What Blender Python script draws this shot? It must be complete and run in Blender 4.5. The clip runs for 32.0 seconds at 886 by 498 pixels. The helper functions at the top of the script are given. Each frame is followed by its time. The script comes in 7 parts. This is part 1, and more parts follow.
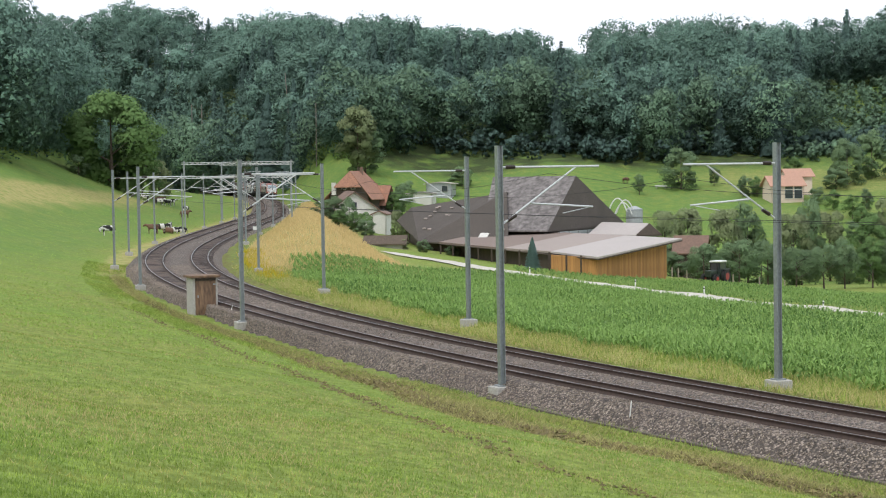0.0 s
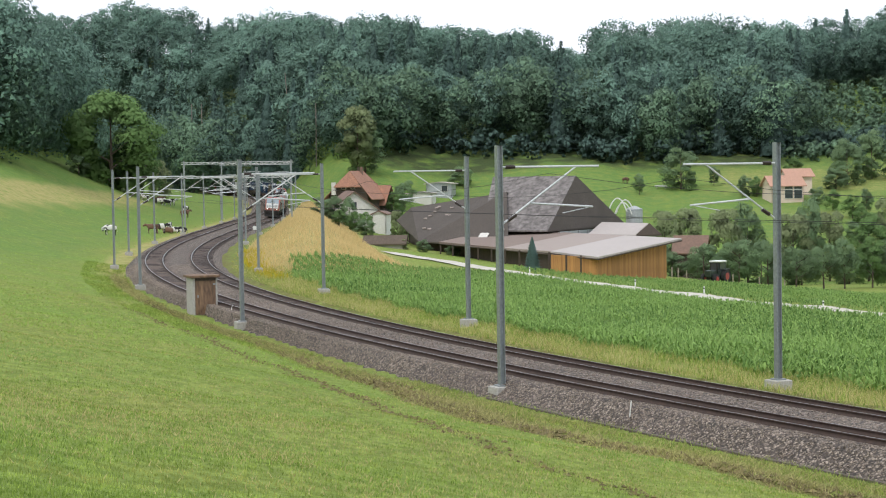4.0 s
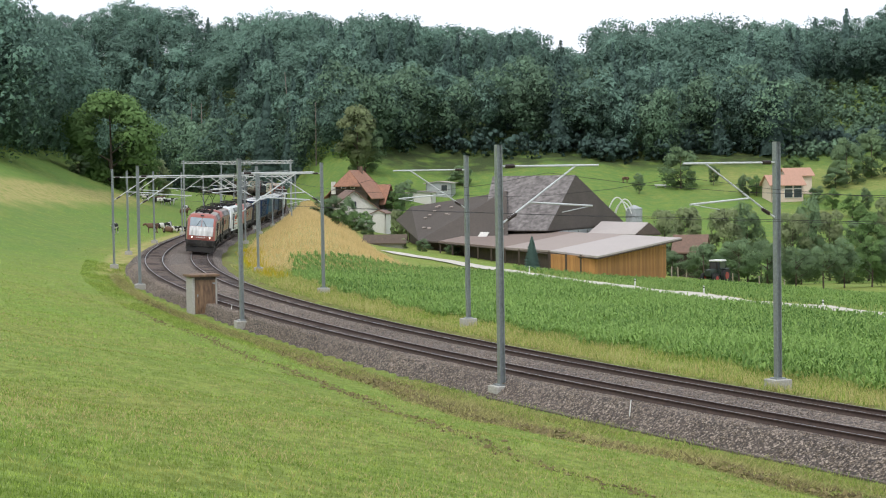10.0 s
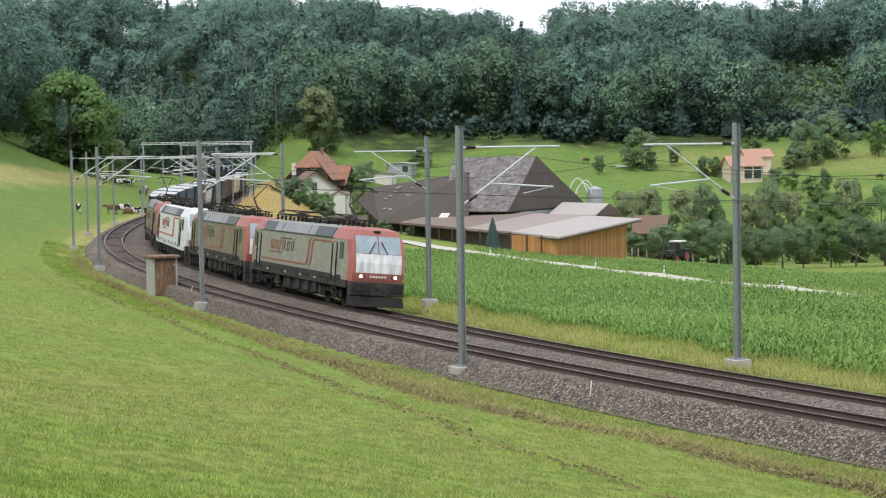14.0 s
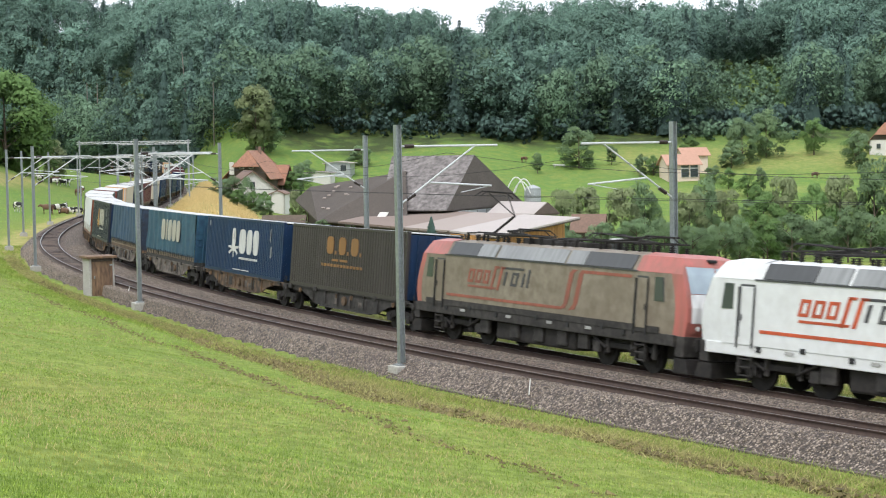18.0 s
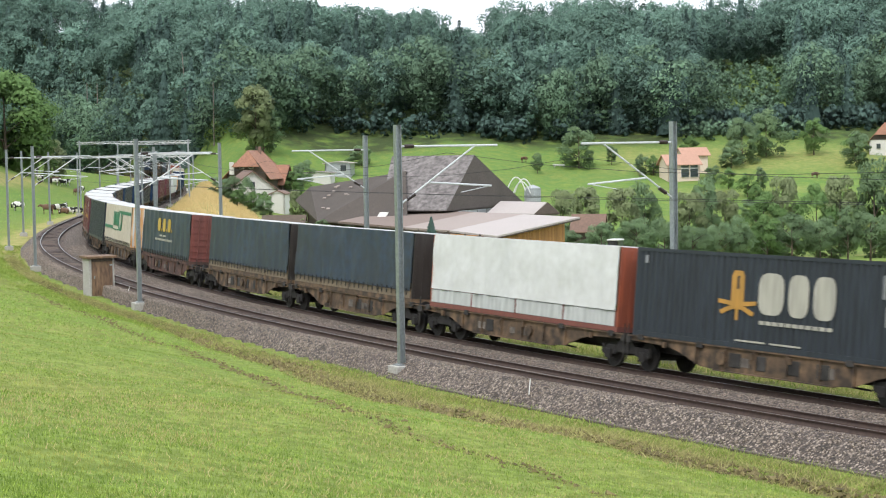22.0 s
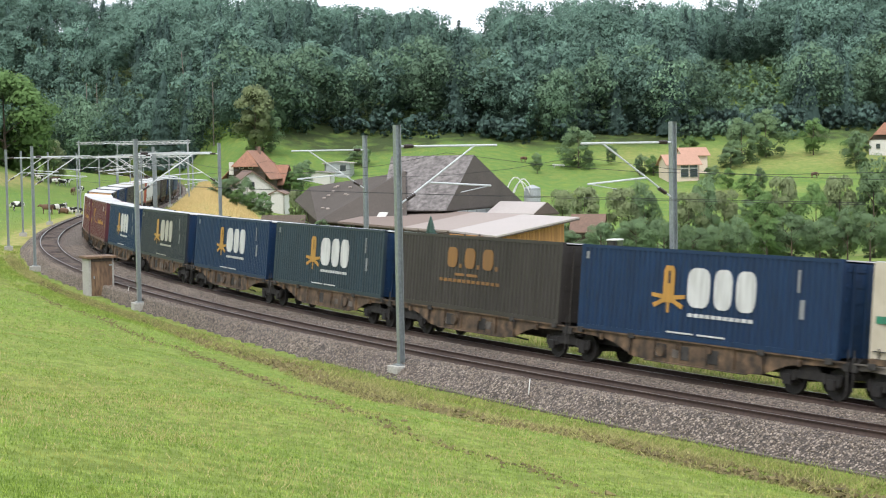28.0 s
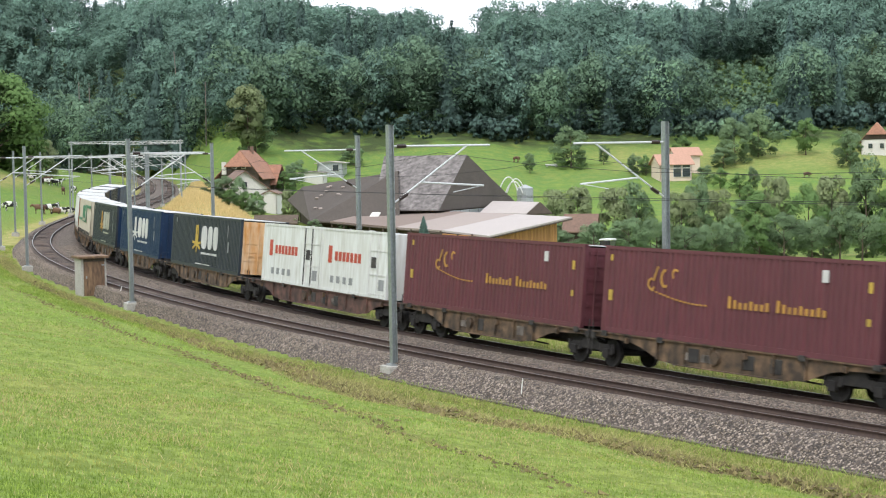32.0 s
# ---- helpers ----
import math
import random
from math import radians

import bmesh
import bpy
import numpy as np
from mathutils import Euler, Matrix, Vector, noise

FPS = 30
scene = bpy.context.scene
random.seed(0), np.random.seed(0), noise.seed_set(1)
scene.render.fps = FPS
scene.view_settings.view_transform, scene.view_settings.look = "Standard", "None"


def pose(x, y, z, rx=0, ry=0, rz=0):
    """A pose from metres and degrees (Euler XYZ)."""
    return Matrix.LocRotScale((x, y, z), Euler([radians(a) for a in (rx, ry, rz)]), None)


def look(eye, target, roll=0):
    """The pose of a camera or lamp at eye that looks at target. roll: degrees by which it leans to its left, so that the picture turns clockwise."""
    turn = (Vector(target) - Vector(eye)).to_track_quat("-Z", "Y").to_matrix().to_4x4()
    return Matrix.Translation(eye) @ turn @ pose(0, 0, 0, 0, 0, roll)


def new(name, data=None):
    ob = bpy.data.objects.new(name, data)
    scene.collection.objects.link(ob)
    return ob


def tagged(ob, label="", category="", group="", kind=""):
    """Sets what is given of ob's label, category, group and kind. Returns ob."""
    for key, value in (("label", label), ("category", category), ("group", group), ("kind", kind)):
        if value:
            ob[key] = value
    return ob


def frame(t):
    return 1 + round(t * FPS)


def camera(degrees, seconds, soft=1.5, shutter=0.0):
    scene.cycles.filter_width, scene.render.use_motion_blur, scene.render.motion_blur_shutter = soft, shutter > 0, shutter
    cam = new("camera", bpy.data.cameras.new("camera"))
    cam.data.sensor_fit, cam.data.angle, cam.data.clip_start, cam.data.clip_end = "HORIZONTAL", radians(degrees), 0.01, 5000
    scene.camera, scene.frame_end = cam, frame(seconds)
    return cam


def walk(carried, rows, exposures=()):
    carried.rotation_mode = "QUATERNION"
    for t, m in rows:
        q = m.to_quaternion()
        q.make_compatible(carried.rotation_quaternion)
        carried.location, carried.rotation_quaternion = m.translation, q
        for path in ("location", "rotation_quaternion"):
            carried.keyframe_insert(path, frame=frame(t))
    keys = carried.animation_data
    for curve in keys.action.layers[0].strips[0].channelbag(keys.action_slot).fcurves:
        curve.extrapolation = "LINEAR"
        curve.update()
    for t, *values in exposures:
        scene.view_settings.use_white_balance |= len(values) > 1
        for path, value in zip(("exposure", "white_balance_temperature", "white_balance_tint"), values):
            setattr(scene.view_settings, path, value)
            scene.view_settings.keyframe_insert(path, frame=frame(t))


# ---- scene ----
EYE_Z = 6.962


def aim(t, rx, ry, rz):
    return t, pose(0, 0, EYE_Z, rx, ry, rz)


cam = camera(28.385, 32.0, soft=1.1, shutter=0.18)
walk(cam, [
    aim(0, 87.625, 0.91, -0.038), aim(3.5, 87.622, 0.905, -0.040), aim(5.5, 87.612, 0.90, -0.047), aim(6, 87.598, 0.90, -0.048),
    aim(11, 87.597, 0.90, -0.050), aim(11.5, 87.591, 0.90, -0.055), aim(12, 87.558, 0.88, -0.065), aim(12.5, 87.133, 0.86, -0.071),
    aim(13, 86.979, 0.85, -0.085), aim(13.5, 86.974, 0.86, -0.281), aim(14, 86.957, 0.91, -1.330), aim(14.5, 86.941, 0.93, -2.010),
    aim(15.2, 86.918, 0.955, -2.80), aim(15.9, 86.898, 0.975, -3.27), aim(16.5, 86.893, 0.986, -3.344), aim(20, 86.893, 0.986, -3.344),
    aim(29, 86.893, 0.99, -3.362), aim(31.2, 86.892, 0.99, -3.368), aim(31.5, 86.891, 0.99, -3.376), aim(32, 86.884, 0.995, -3.596),
], exposures=[(0, 0.29), (11.5, 0.29), (13.5, 0.32), (16.5, 0.62), (32, 0.67)])

# ---- sky and sun: bright overcast ----
world = bpy.data.worlds.new("sky")
scene.world = world
world.use_nodes = True
wn, wl = world.node_tree.nodes, world.node_tree.links
sky = wn.new("ShaderNodeTexSky")
sky.sky_type, sky.sun_disc = "NISHITA", False
sky.sun_elevation, sky.sun_rotation = radians(52), radians(200)
sky.air_density, sky.dust_density = 1.0, 4.0
haze = wn.new("ShaderNodeMix")
haze.data_type = "RGBA"
haze.inputs["Factor"].default_value = 0.85
haze.inputs["B"].default_value = (9.9, 10.5, 11.8, 1)
wl.new(sky.outputs["Color"], haze.inputs["A"])
wl.new(haze.outputs["Result"], wn["Background"].inputs["Color"])
wn["Background"].inputs["Strength"].default_value = 0.1
sun = new("sun", bpy.data.lights.new("sun", "SUN"))
sun.data.energy, sun.data.angle, sun.data.color = 1.1, radians(14), (1.0, 0.96, 0.9)
sun.matrix_world = look((0, 0, 0), (0.35, 0.62, -0.92))
# ---- materials ----
def nodes_of(name):
    m = bpy.data.materials.new(name)
    m.use_nodes = True
    return m, m.node_tree.nodes, m.node_tree.links, m.node_tree.nodes["Principled BSDF"]


def mixer(n, l, fac, a, b, mode="MIX"):
    x = n.new("ShaderNodeMix")
    x.data_type, x.blend_type = "RGBA", mode
    for key, val in (("Factor", fac), ("A", a), ("B", b)):
        if isinstance(val, (int, float)):
            x.inputs[key].default_value = val
        elif isinstance(val, tuple):
            x.inputs[key].default_value = (*val, 1)
        else:
            l.new(val, x.inputs[key])
    return x.outputs["Result"]


def noisy(n, l, scale, lo=0.35, hi=0.65, detail=4, coord="Object", stretch=None):
    tc = n.new("ShaderNodeTexCoord")
    src = tc.outputs[coord]
    if stretch:
        mp = n.new("ShaderNodeMapping")
        mp.inputs["Scale"].default_value = stretch
        l.new(src, mp.inputs["Vector"])
        src = mp.outputs["Vector"]
    t = n.new("ShaderNodeTexNoise")
    t.inputs["Scale"].default_value, t.inputs["Detail"].default_value = scale, detail
    l.new(src, t.inputs["Vector"])
    r = n.new("ShaderNodeMapRange")
    r.inputs["From Min"].default_value, r.inputs["From Max"].default_value = lo, hi
    l.new(t.outputs["Fac"], r.inputs["Value"])
    return r.outputs["Result"]


def bump(n, l, bsdf, height, strength=0.3, dist=0.02):
    b = n.new("ShaderNodeBump")
    b.inputs["Strength"].default_value, b.inputs["Distance"].default_value = strength, dist
    l.new(height, b.inputs["Height"])
    l.new(b.outputs["Normal"], bsdf.inputs["Normal"])


def surface(name, base, dark, rough=0.7, metal=0.0, big=0.6, small=12.0, dirt=0.5, relief=0.15, stretch=None, vary=0.0):
    """Base colour, broken by large stains and fine grain of a darker tone."""
    m, n, l, b = nodes_of(name)
    c = mixer(n, l, noisy(n, l, small, 0.3, 0.7, 5, stretch=stretch), dark, base)
    f = noisy(n, l, big, 0.4, 0.75, 3, stretch=stretch)
    mul = n.new("ShaderNodeMath")
    mul.operation = "MULTIPLY"
    mul.inputs[1].default_value = dirt
    l.new(f, mul.inputs[0])
    c = mixer(n, l, mul.outputs[0], c, dark)
    if vary:
        info = n.new("ShaderNodeObjectInfo")
        r = n.new("ShaderNodeMapRange")
        r.inputs["To Min"].default_value, r.inputs["To Max"].default_value = 1 - vary, 1 + vary
        l.new(info.outputs["Random"], r.inputs["Value"])
        hs = n.new("ShaderNodeHueSaturation")
        l.new(r.outputs["Result"], hs.inputs["Value"])
        l.new(c, hs.inputs["Color"])
        c = hs.outputs["Color"]
    l.new(c, b.inputs["Base Color"])
    b.inputs["Roughness"].default_value, b.inputs["Metallic"].default_value = rough, metal
    if relief:
        bump(n, l, b, noisy(n, l, small * 2, 0.2, 0.8, 4, stretch=stretch), relief, 0.02)
    return m


def leaves(name, light, dark, sub=0.35):
    """Foliage: tone varies from clump to clump and from tree to tree."""
    m, n, l, b = nodes_of(name)
    g = n.new("ShaderNodeNewGeometry")
    c = mixer(n, l, g.outputs["Random Per Island"], dark, light)
    at = n.new("ShaderNodeAttribute")
    at.attribute_name = "tone"
    c = mixer(n, l, at.outputs["Fac"], c, light)
    c = mixer(n, l, noisy(n, l, 0.07, 0.35, 0.65, 2), c, mixer(n, l, 0.5, c, light))
    info = n.new("ShaderNodeObjectInfo")
    r = n.new("ShaderNodeMapRange")
    r.inputs["To Min"].default_value, r.inputs["To Max"].default_value = 0.8, 1.2
    l.new(info.outputs["Random"], r.inputs["Value"])
    hs = n.new("ShaderNodeHueSaturation")
    l.new(r.outputs["Result"], hs.inputs["Value"])
    l.new(c, hs.inputs["Color"])
    l.new(hs.outputs["Color"], b.inputs["Base Color"])
    b.inputs["Roughness"].default_value = 0.75
    b.inputs["Specular IOR Level"].default_value = 0.2
    if sub:
        tr = n.new("ShaderNodeBsdfTranslucent")
        l.new(hs.outputs["Color"], tr.inputs["Color"])
        mx = n.new("ShaderNodeMixShader")
        mx.inputs["Fac"].default_value = sub
        l.new(b.outputs["BSDF"], mx.inputs[1])
        l.new(tr.outputs["BSDF"], mx.inputs[2])
        l.new(mx.outputs["Shader"], n["Material Output"].inputs["Surface"])
    return m


def foliage(name, light, dark, sub=0.35):
    """Tree crowns: sprays shade with the crown's rounded masses; tone varies by spray, clump and tree."""
    m, n, l, b = nodes_of(name)
    at = n.new("ShaderNodeAttribute")
    at.attribute_name = "leaf"
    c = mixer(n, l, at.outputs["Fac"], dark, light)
    c = mixer(n, l, noisy(n, l, 1.1, 0.38, 0.62, 5), mixer(n, l, 0.4, c, dark), c)
    tone = n.new("ShaderNodeAttribute")
    tone.attribute_name = "tone"
    info = n.new("ShaderNodeObjectInfo")
    r = n.new("ShaderNodeMapRange")
    r.inputs["To Min"].default_value, r.inputs["To Max"].default_value = 0.85, 1.15
    l.new(info.outputs["Random"], r.inputs["Value"])
    add = n.new("ShaderNodeMath")
    l.new(r.outputs["Result"], add.inputs[0])
    l.new(tone.outputs["Fac"], add.inputs[1])
    hs = n.new("ShaderNodeHueSaturation")
    l.new(add.outputs[0], hs.inputs["Value"])
    l.new(c, hs.inputs["Color"])
    l.new(hs.outputs["Color"], b.inputs["Base Color"])
    b.inputs["Roughness"].default_value = 0.8
    b.inputs["Specular IOR Level"].default_value = 0.15
    nv = n.new("ShaderNodeAttribute")
    nv.attribute_name = "mass"
    vt = n.new("ShaderNodeVectorTransform")
    vt.vector_type, vt.convert_from, vt.convert_to = "NORMAL", "OBJECT", "WORLD"
    l.new(nv.outputs["Vector"], vt.inputs["Vector"])
    l.new(vt.outputs["Vector"], b.inputs["Normal"])
    tr = n.new("ShaderNodeBsdfTranslucent")
    l.new(hs.outputs["Color"], tr.inputs["Color"])
    mx = n.new("ShaderNodeMixShader")
    mx.inputs["Fac"].default_value = sub
    l.new(b.outputs["BSDF"], mx.inputs[1])
    l.new(tr.outputs["BSDF"], mx.inputs[2])
    l.new(mx.outputs["Shader"], n["Material Output"].inputs["Surface"])
    return m


def blade_mat(name, light, dark, dry):
    """Grass: blades differ in tone, clumps of some decimetres are darker, patches of metres are dry."""
    m, n, l, b = nodes_of(name)
    g = n.new("ShaderNodeNewGeometry")
    c = mixer(n, l, g.outputs["Random Per Island"], dark, light)
    c = mixer(n, l, noisy(n, l, 0.45, 0.5, 0.72, 4), c, mixer(n, l, 0.55, c, dry))
    c = mixer(n, l, noisy(n, l, 2.6, 0.42, 0.58, 3), mixer(n, l, 0.6, c, dark), c)
    l.new(c, b.inputs["Base Color"])
    b.inputs["Roughness"].default_value = 0.8
    b.inputs["Specular IOR Level"].default_value = 0.15
    tr = n.new("ShaderNodeBsdfTranslucent")
    l.new(c, tr.inputs["Color"])
    mx = n.new("ShaderNodeMixShader")
    mx.inputs["Fac"].default_value = 0.3
    l.new(b.outputs["BSDF"], mx.inputs[1])
    l.new(tr.outputs["BSDF"], mx.inputs[2])
    l.new(mx.outputs["Shader"], n["Material Output"].inputs["Surface"])
    return m


STEEL = surface("galvanised steel", (0.36, 0.39, 0.40), (0.25, 0.275, 0.28), 0.45, 0.55, 0.7, 9, 0.5, 0.05)
# TUBE: light, hardly metallic base colour carries the sky's reflection on the tubes.
TUBE = surface("aluminium tube, sky shine in its colour", (0.66, 0.68, 0.68), (0.5, 0.52, 0.52), 0.5, 0.1, 0.7, 9, 0.4, 0.0)
CONCRETE = surface("concrete", (0.5, 0.48, 0.44), (0.3, 0.29, 0.26), 0.9, 0, 1.2, 14)
RAIL_SIDE = surface("rusty rail", (0.085, 0.055, 0.042), (0.05, 0.034, 0.028), 0.8, 0.2, 0.5, 8)
RAIL_TOP = surface("polished rail head", (0.42, 0.41, 0.40), (0.25, 0.24, 0.24), 0.3, 1.0, 0.5, 4, 0.4, 0.0)
SLEEPER = surface("oiled sleeper", (0.075, 0.055, 0.045), (0.04, 0.03, 0.026), 0.85, 0, 0.4, 6, vary=0.25)
BLACK = surface("black underframe", (0.026, 0.022, 0.018), (0.006, 0.005, 0.005), 0.8, 0.0, 1.4, 6, 0.7)
RUBBER = surface("black rubber", (0.02, 0.02, 0.021), (0.012, 0.012, 0.012), 0.7, 0, 1, 8, 0.3, 0.05)
INSULATOR = surface("brown insulator", (0.05, 0.03, 0.025), (0.03, 0.02, 0.018), 0.35)
WHITE = surface("white paint", (0.78, 0.78, 0.76), (0.6, 0.6, 0.57), 0.6, 0, 0.5, 5, 0.4, 0.05)
GLASS = None


def glass_mat():
    m, n, l, b = nodes_of("dark glass")
    b.inputs["Base Color"].default_value = (0.05, 0.06, 0.065, 1)
    b.inputs["Roughness"].default_value = 0.06
    b.inputs["Specular IOR Level"].default_value = 0.8
    return m


GLASS = glass_mat()
# Pale base colour stands in for the sky reflected in the windscreens.
SCREEN = surface("windscreen, sky reflection in its colour", (0.36, 0.43, 0.47), (0.27, 0.33, 0.37), 0.06, 0, 0.8, 2.0, 0.6, 0.0)


def ballast_mat():
    m, n, l, b = nodes_of("ballast stone")
    tc = n.new("ShaderNodeTexCoord")
    v = n.new("ShaderNodeTexVoronoi")
    v.inputs["Scale"].default_value = 15
    l.new(tc.outputs["Object"], v.inputs["Vector"])
    ramp = n.new("ShaderNodeValToRGB")
    ramp.color_ramp.elements[0].color = (0.035, 0.028, 0.022, 1)
    ramp.color_ramp.elements[1].color = (0.44, 0.365, 0.295, 1)
    ramp.color_ramp.elements.new(0.55).color = (0.125, 0.10, 0.08, 1)
    sep = n.new("ShaderNodeSeparateColor")
    l.new(v.outputs["Color"], sep.inputs["Color"])
    l.new(sep.outputs["Red"], ramp.inputs["Fac"])
    # Cell edges go near-black: the shade between stones is painted in.
    gap = n.new("ShaderNodeMapRange")
    gap.inputs["From Min"].default_value, gap.inputs["From Max"].default_value = 0.42, 0.85
    l.new(v.outputs["Distance"], gap.inputs["Value"])
    c = mixer(n, l, gap.outputs["Result"], ramp.outputs["Color"], (0.05, 0.042, 0.038))
    at = n.new("ShaderNodeAttribute")
    at.attribute_name = "rust"
    c2 = mixer(n, l, at.outputs["Fac"], c, mixer(n, l, 0.8, c, (0.115, 0.075, 0.052)))
    c2 = mixer(n, l, noisy(n, l, 0.35, 0.45, 0.8, 3), c2, mixer(n, l, 0.5, c2, (0.13, 0.10, 0.085)))
    l.new(c2, b.inputs["Base Color"])
    b.inputs["Roughness"].default_value = 0.95
    inv = n.new("ShaderNodeMath")
    inv.operation = "SUBTRACT"
    inv.inputs[0].default_value = 1
    l.new(v.outputs["Distance"], inv.inputs[1])
    bump(n, l, b, inv.outputs[0], 0.9, 0.05)
    return m


BALLAST = ballast_mat()
# ---- the line of the railway: curvature along its length, from beside the camera to the far bend ----
BEND = (0.003434, 0.002886, 0.002983, 0.00142, 0.000018, -0.000039, -0.00063, -0.00131, -0.001569, -0.001577, -0.001535, -0.001494, -0.001453)
S_MIN, S_MAX, GAP, CANT, Z_FAR = -480, 1040, 4.056, 0.143, -0.227


def line_of_track():
    s = np.arange(0, S_MAX + 1.0)
    k = np.interp(s, np.arange(13) * 52.0, BEND)
    th = 0.50809 - np.concatenate(([0], np.cumsum((k[1:] + k[:-1]) / 2)))
    m = (th[1:] + th[:-1]) / 2
    x = 13.648 - np.concatenate(([0], np.cumsum(np.sin(m))))
    y = 45.762 + np.concatenate(([0], np.cumsum(np.cos(m))))
    n = -S_MIN
    th2 = th[0] + np.cumsum(np.where(np.arange(n) < 40, BEND[0], 0.0))
    x2, y2 = x[0] + np.cumsum(np.sin(th2)), y[0] - np.cumsum(np.cos(th2))
    return (np.concatenate((np.arange(S_MIN, 0.0), s)), np.concatenate((x2[::-1], x)),
            np.concatenate((y2[::-1], y)), np.concatenate((th2[::-1], th)))


LS, LX, LY, LT = line_of_track()


def on_line(s, off=0.0):
    """Plan place at s metres along the railway, off metres to its field side, and the line's angle."""
    t = np.interp(s, LS, LT)
    return np.interp(s, LS, LX) + off * np.cos(t), np.interp(s, LS, LY) + off * np.sin(t), t


def rise(s):
    """The line climbs a little on its far bend."""
    t = np.clip((np.asarray(s, float) - 315) / 125, 0, 1)
    return 2.4 * t * t * (3 - 2 * t)


def beside_line(x, y):
    """Along and across the railway, for arrays of places."""
    x, y = np.atleast_1d(np.asarray(x, float)), np.atleast_1d(np.asarray(y, float))
    sx, sy, st, ss = LX[::2], LY[::2], LT[::2], LS[::2]
    s, d = np.empty_like(x), np.empty_like(x)
    for i in range(0, len(x), 4000):
        ex, ey = x[i:i + 4000, None] - sx, y[i:i + 4000, None] - sy
        k = (ex * ex + ey * ey).argmin(1)
        r = np.arange(len(k))
        dx, dy = ex[r, k], ey[r, k]
        s[i:i + 4000] = ss[k] - dx * np.sin(st[k]) + dy * np.cos(st[k])
        side = dx * np.cos(st[k]) + dy * np.sin(st[k])
        d[i:i + 4000] = side
    return s, d


def smooth(a, lo, hi):
    t = np.clip((a - lo) / (hi - lo), 0, 1)
    return t * t * (3 - 2 * t)


# height of the wooded ridge behind the valley, by bearing
RIDGE_A = np.array([-0.42, -0.30, -0.25, -0.21, -0.17, -0.14, -0.10, -0.04, 0.0, 0.03, 0.05, 0.08, 0.088, 0.094, 0.13, 0.17, 0.2, 0.235, 0.26, 0.34])
RIDGE_Z = np.array([30, 42, 45, 43, 45, 39, 39.5, 38.5, 33, 31, 32, 26, 22, 35, 37, 36, 36, 39, 42, 44]) + np.array([4, 4, 4, 7, 8.5, 11, 9, 4.5, 4, 4, 4, 3, 3, 3, 3, 3, 3, 2, 1, 1])
EARTH_S, EARTH_D = (-60, -1, 3, 15.6, 26, 43, 59, 110), (-10.0, -10.5, -11.2, -9.2, -7.5, -5.9, -5.5, -5.6)


def foot_in(s):
    """By how much the ballast's foot draws in towards the track."""
    return np.interp(s, (18, 42, 62, 80, 110), (0, 0.6, 0.75, 0.4, 0.1))


def ridge_foot(x):
    """Where the wooded ridge begins to rise."""
    return np.where(x > -20, 430.0, np.minimum(445 + 1.75 * (-x - 20), 570))


def land(x, y):
    """Height of the ground."""
    x, y = np.atleast_1d(np.asarray(x, float)), np.atleast_1d(np.asarray(y, float))
    s, d = beside_line(x, y)
    # uphill meadow on the camera's side
    u = np.clip(-d - 5.2, 0, None)
    far = smooth(s, 60, 200)
    left = -0.62 + (0.195 - 0.15 * far) * u + np.where(u < 26, 0.0088 * far * u * u, 0.0088 * far * (676 + 44 * (u - 26)))
    e = d - np.interp(s, EARTH_S, EARTH_D)
    left = left + np.where(s < 110, 1, 0) * (0.10 * np.exp(-((e - 0.7) / 0.6) ** 2) - 0.13 * np.exp(-((e + 0.1) / 0.22) ** 2))
    left += smooth(s, 330, 430) * 0.006 * np.clip(s - 330, 0, 200) * np.exp(-u / 60)
    left = np.minimum(left, 40)
    # valley on the field side
    yc, xc = np.clip(y, 60, 320), np.clip(x + 20, 0, 68)
    right = -0.85 - 0.0007 * (yc - 60) * xc + 0.16 * np.clip(y - 320 - 65 * (1 - smooth(x, -5, 40)), 0, 140)
    w = np.clip(d - 5.2, 0, None)
    t = smooth(s, 90, 330)
    knoll = 2.45 * smooth(s, 95, 190) * (1 - smooth(s, 330, 400)) * np.exp(-((d - (15.5 - 7.5 * t)) / (5.0 - 1.5 * t)) ** 2)
    right = -0.85 + (right + 0.85) * smooth(w, 0, 18) + knoll
    z = np.where(d < 0, left, right)
    z = np.where(np.abs(d) < 5.2, -0.62, z)
    z = np.where((d < 4.3) & (d > -4.3 + foot_in(s)), -0.95, z)
    z = z + rise(s) * np.exp(-(np.clip(np.abs(d) - 6, 0, None) / 25) ** 2)
    # ridge
    a = x / np.maximum(np.abs(y), 1) * np.where(y > 0, 1, 9)
    top = np.interp(a, RIDGE_A, RIDGE_Z)
    foot = ridge_foot(x)
    top = 7 + (top - 7) * (foot + 205) / 635
    up = smooth(y, foot, foot + 205)
    z = z + (np.maximum(top, z) - z) * up
    z = np.where(y < 0, np.minimum(z, 14), z)
    # gentle unevenness
    z = z + np.where(np.abs(d) > 7, 1, 0) * 0.10 * (1 - 0.85 * smooth(y, 120, 260)) * (np.sin(x * 0.31 + 1.3) * np.sin(y * 0.23) + 0.6 * np.sin(x * 0.83) * np.sin(y * 0.71 + 2))
    return z


def h(x, y):
    return float(land([x], [y])[0])


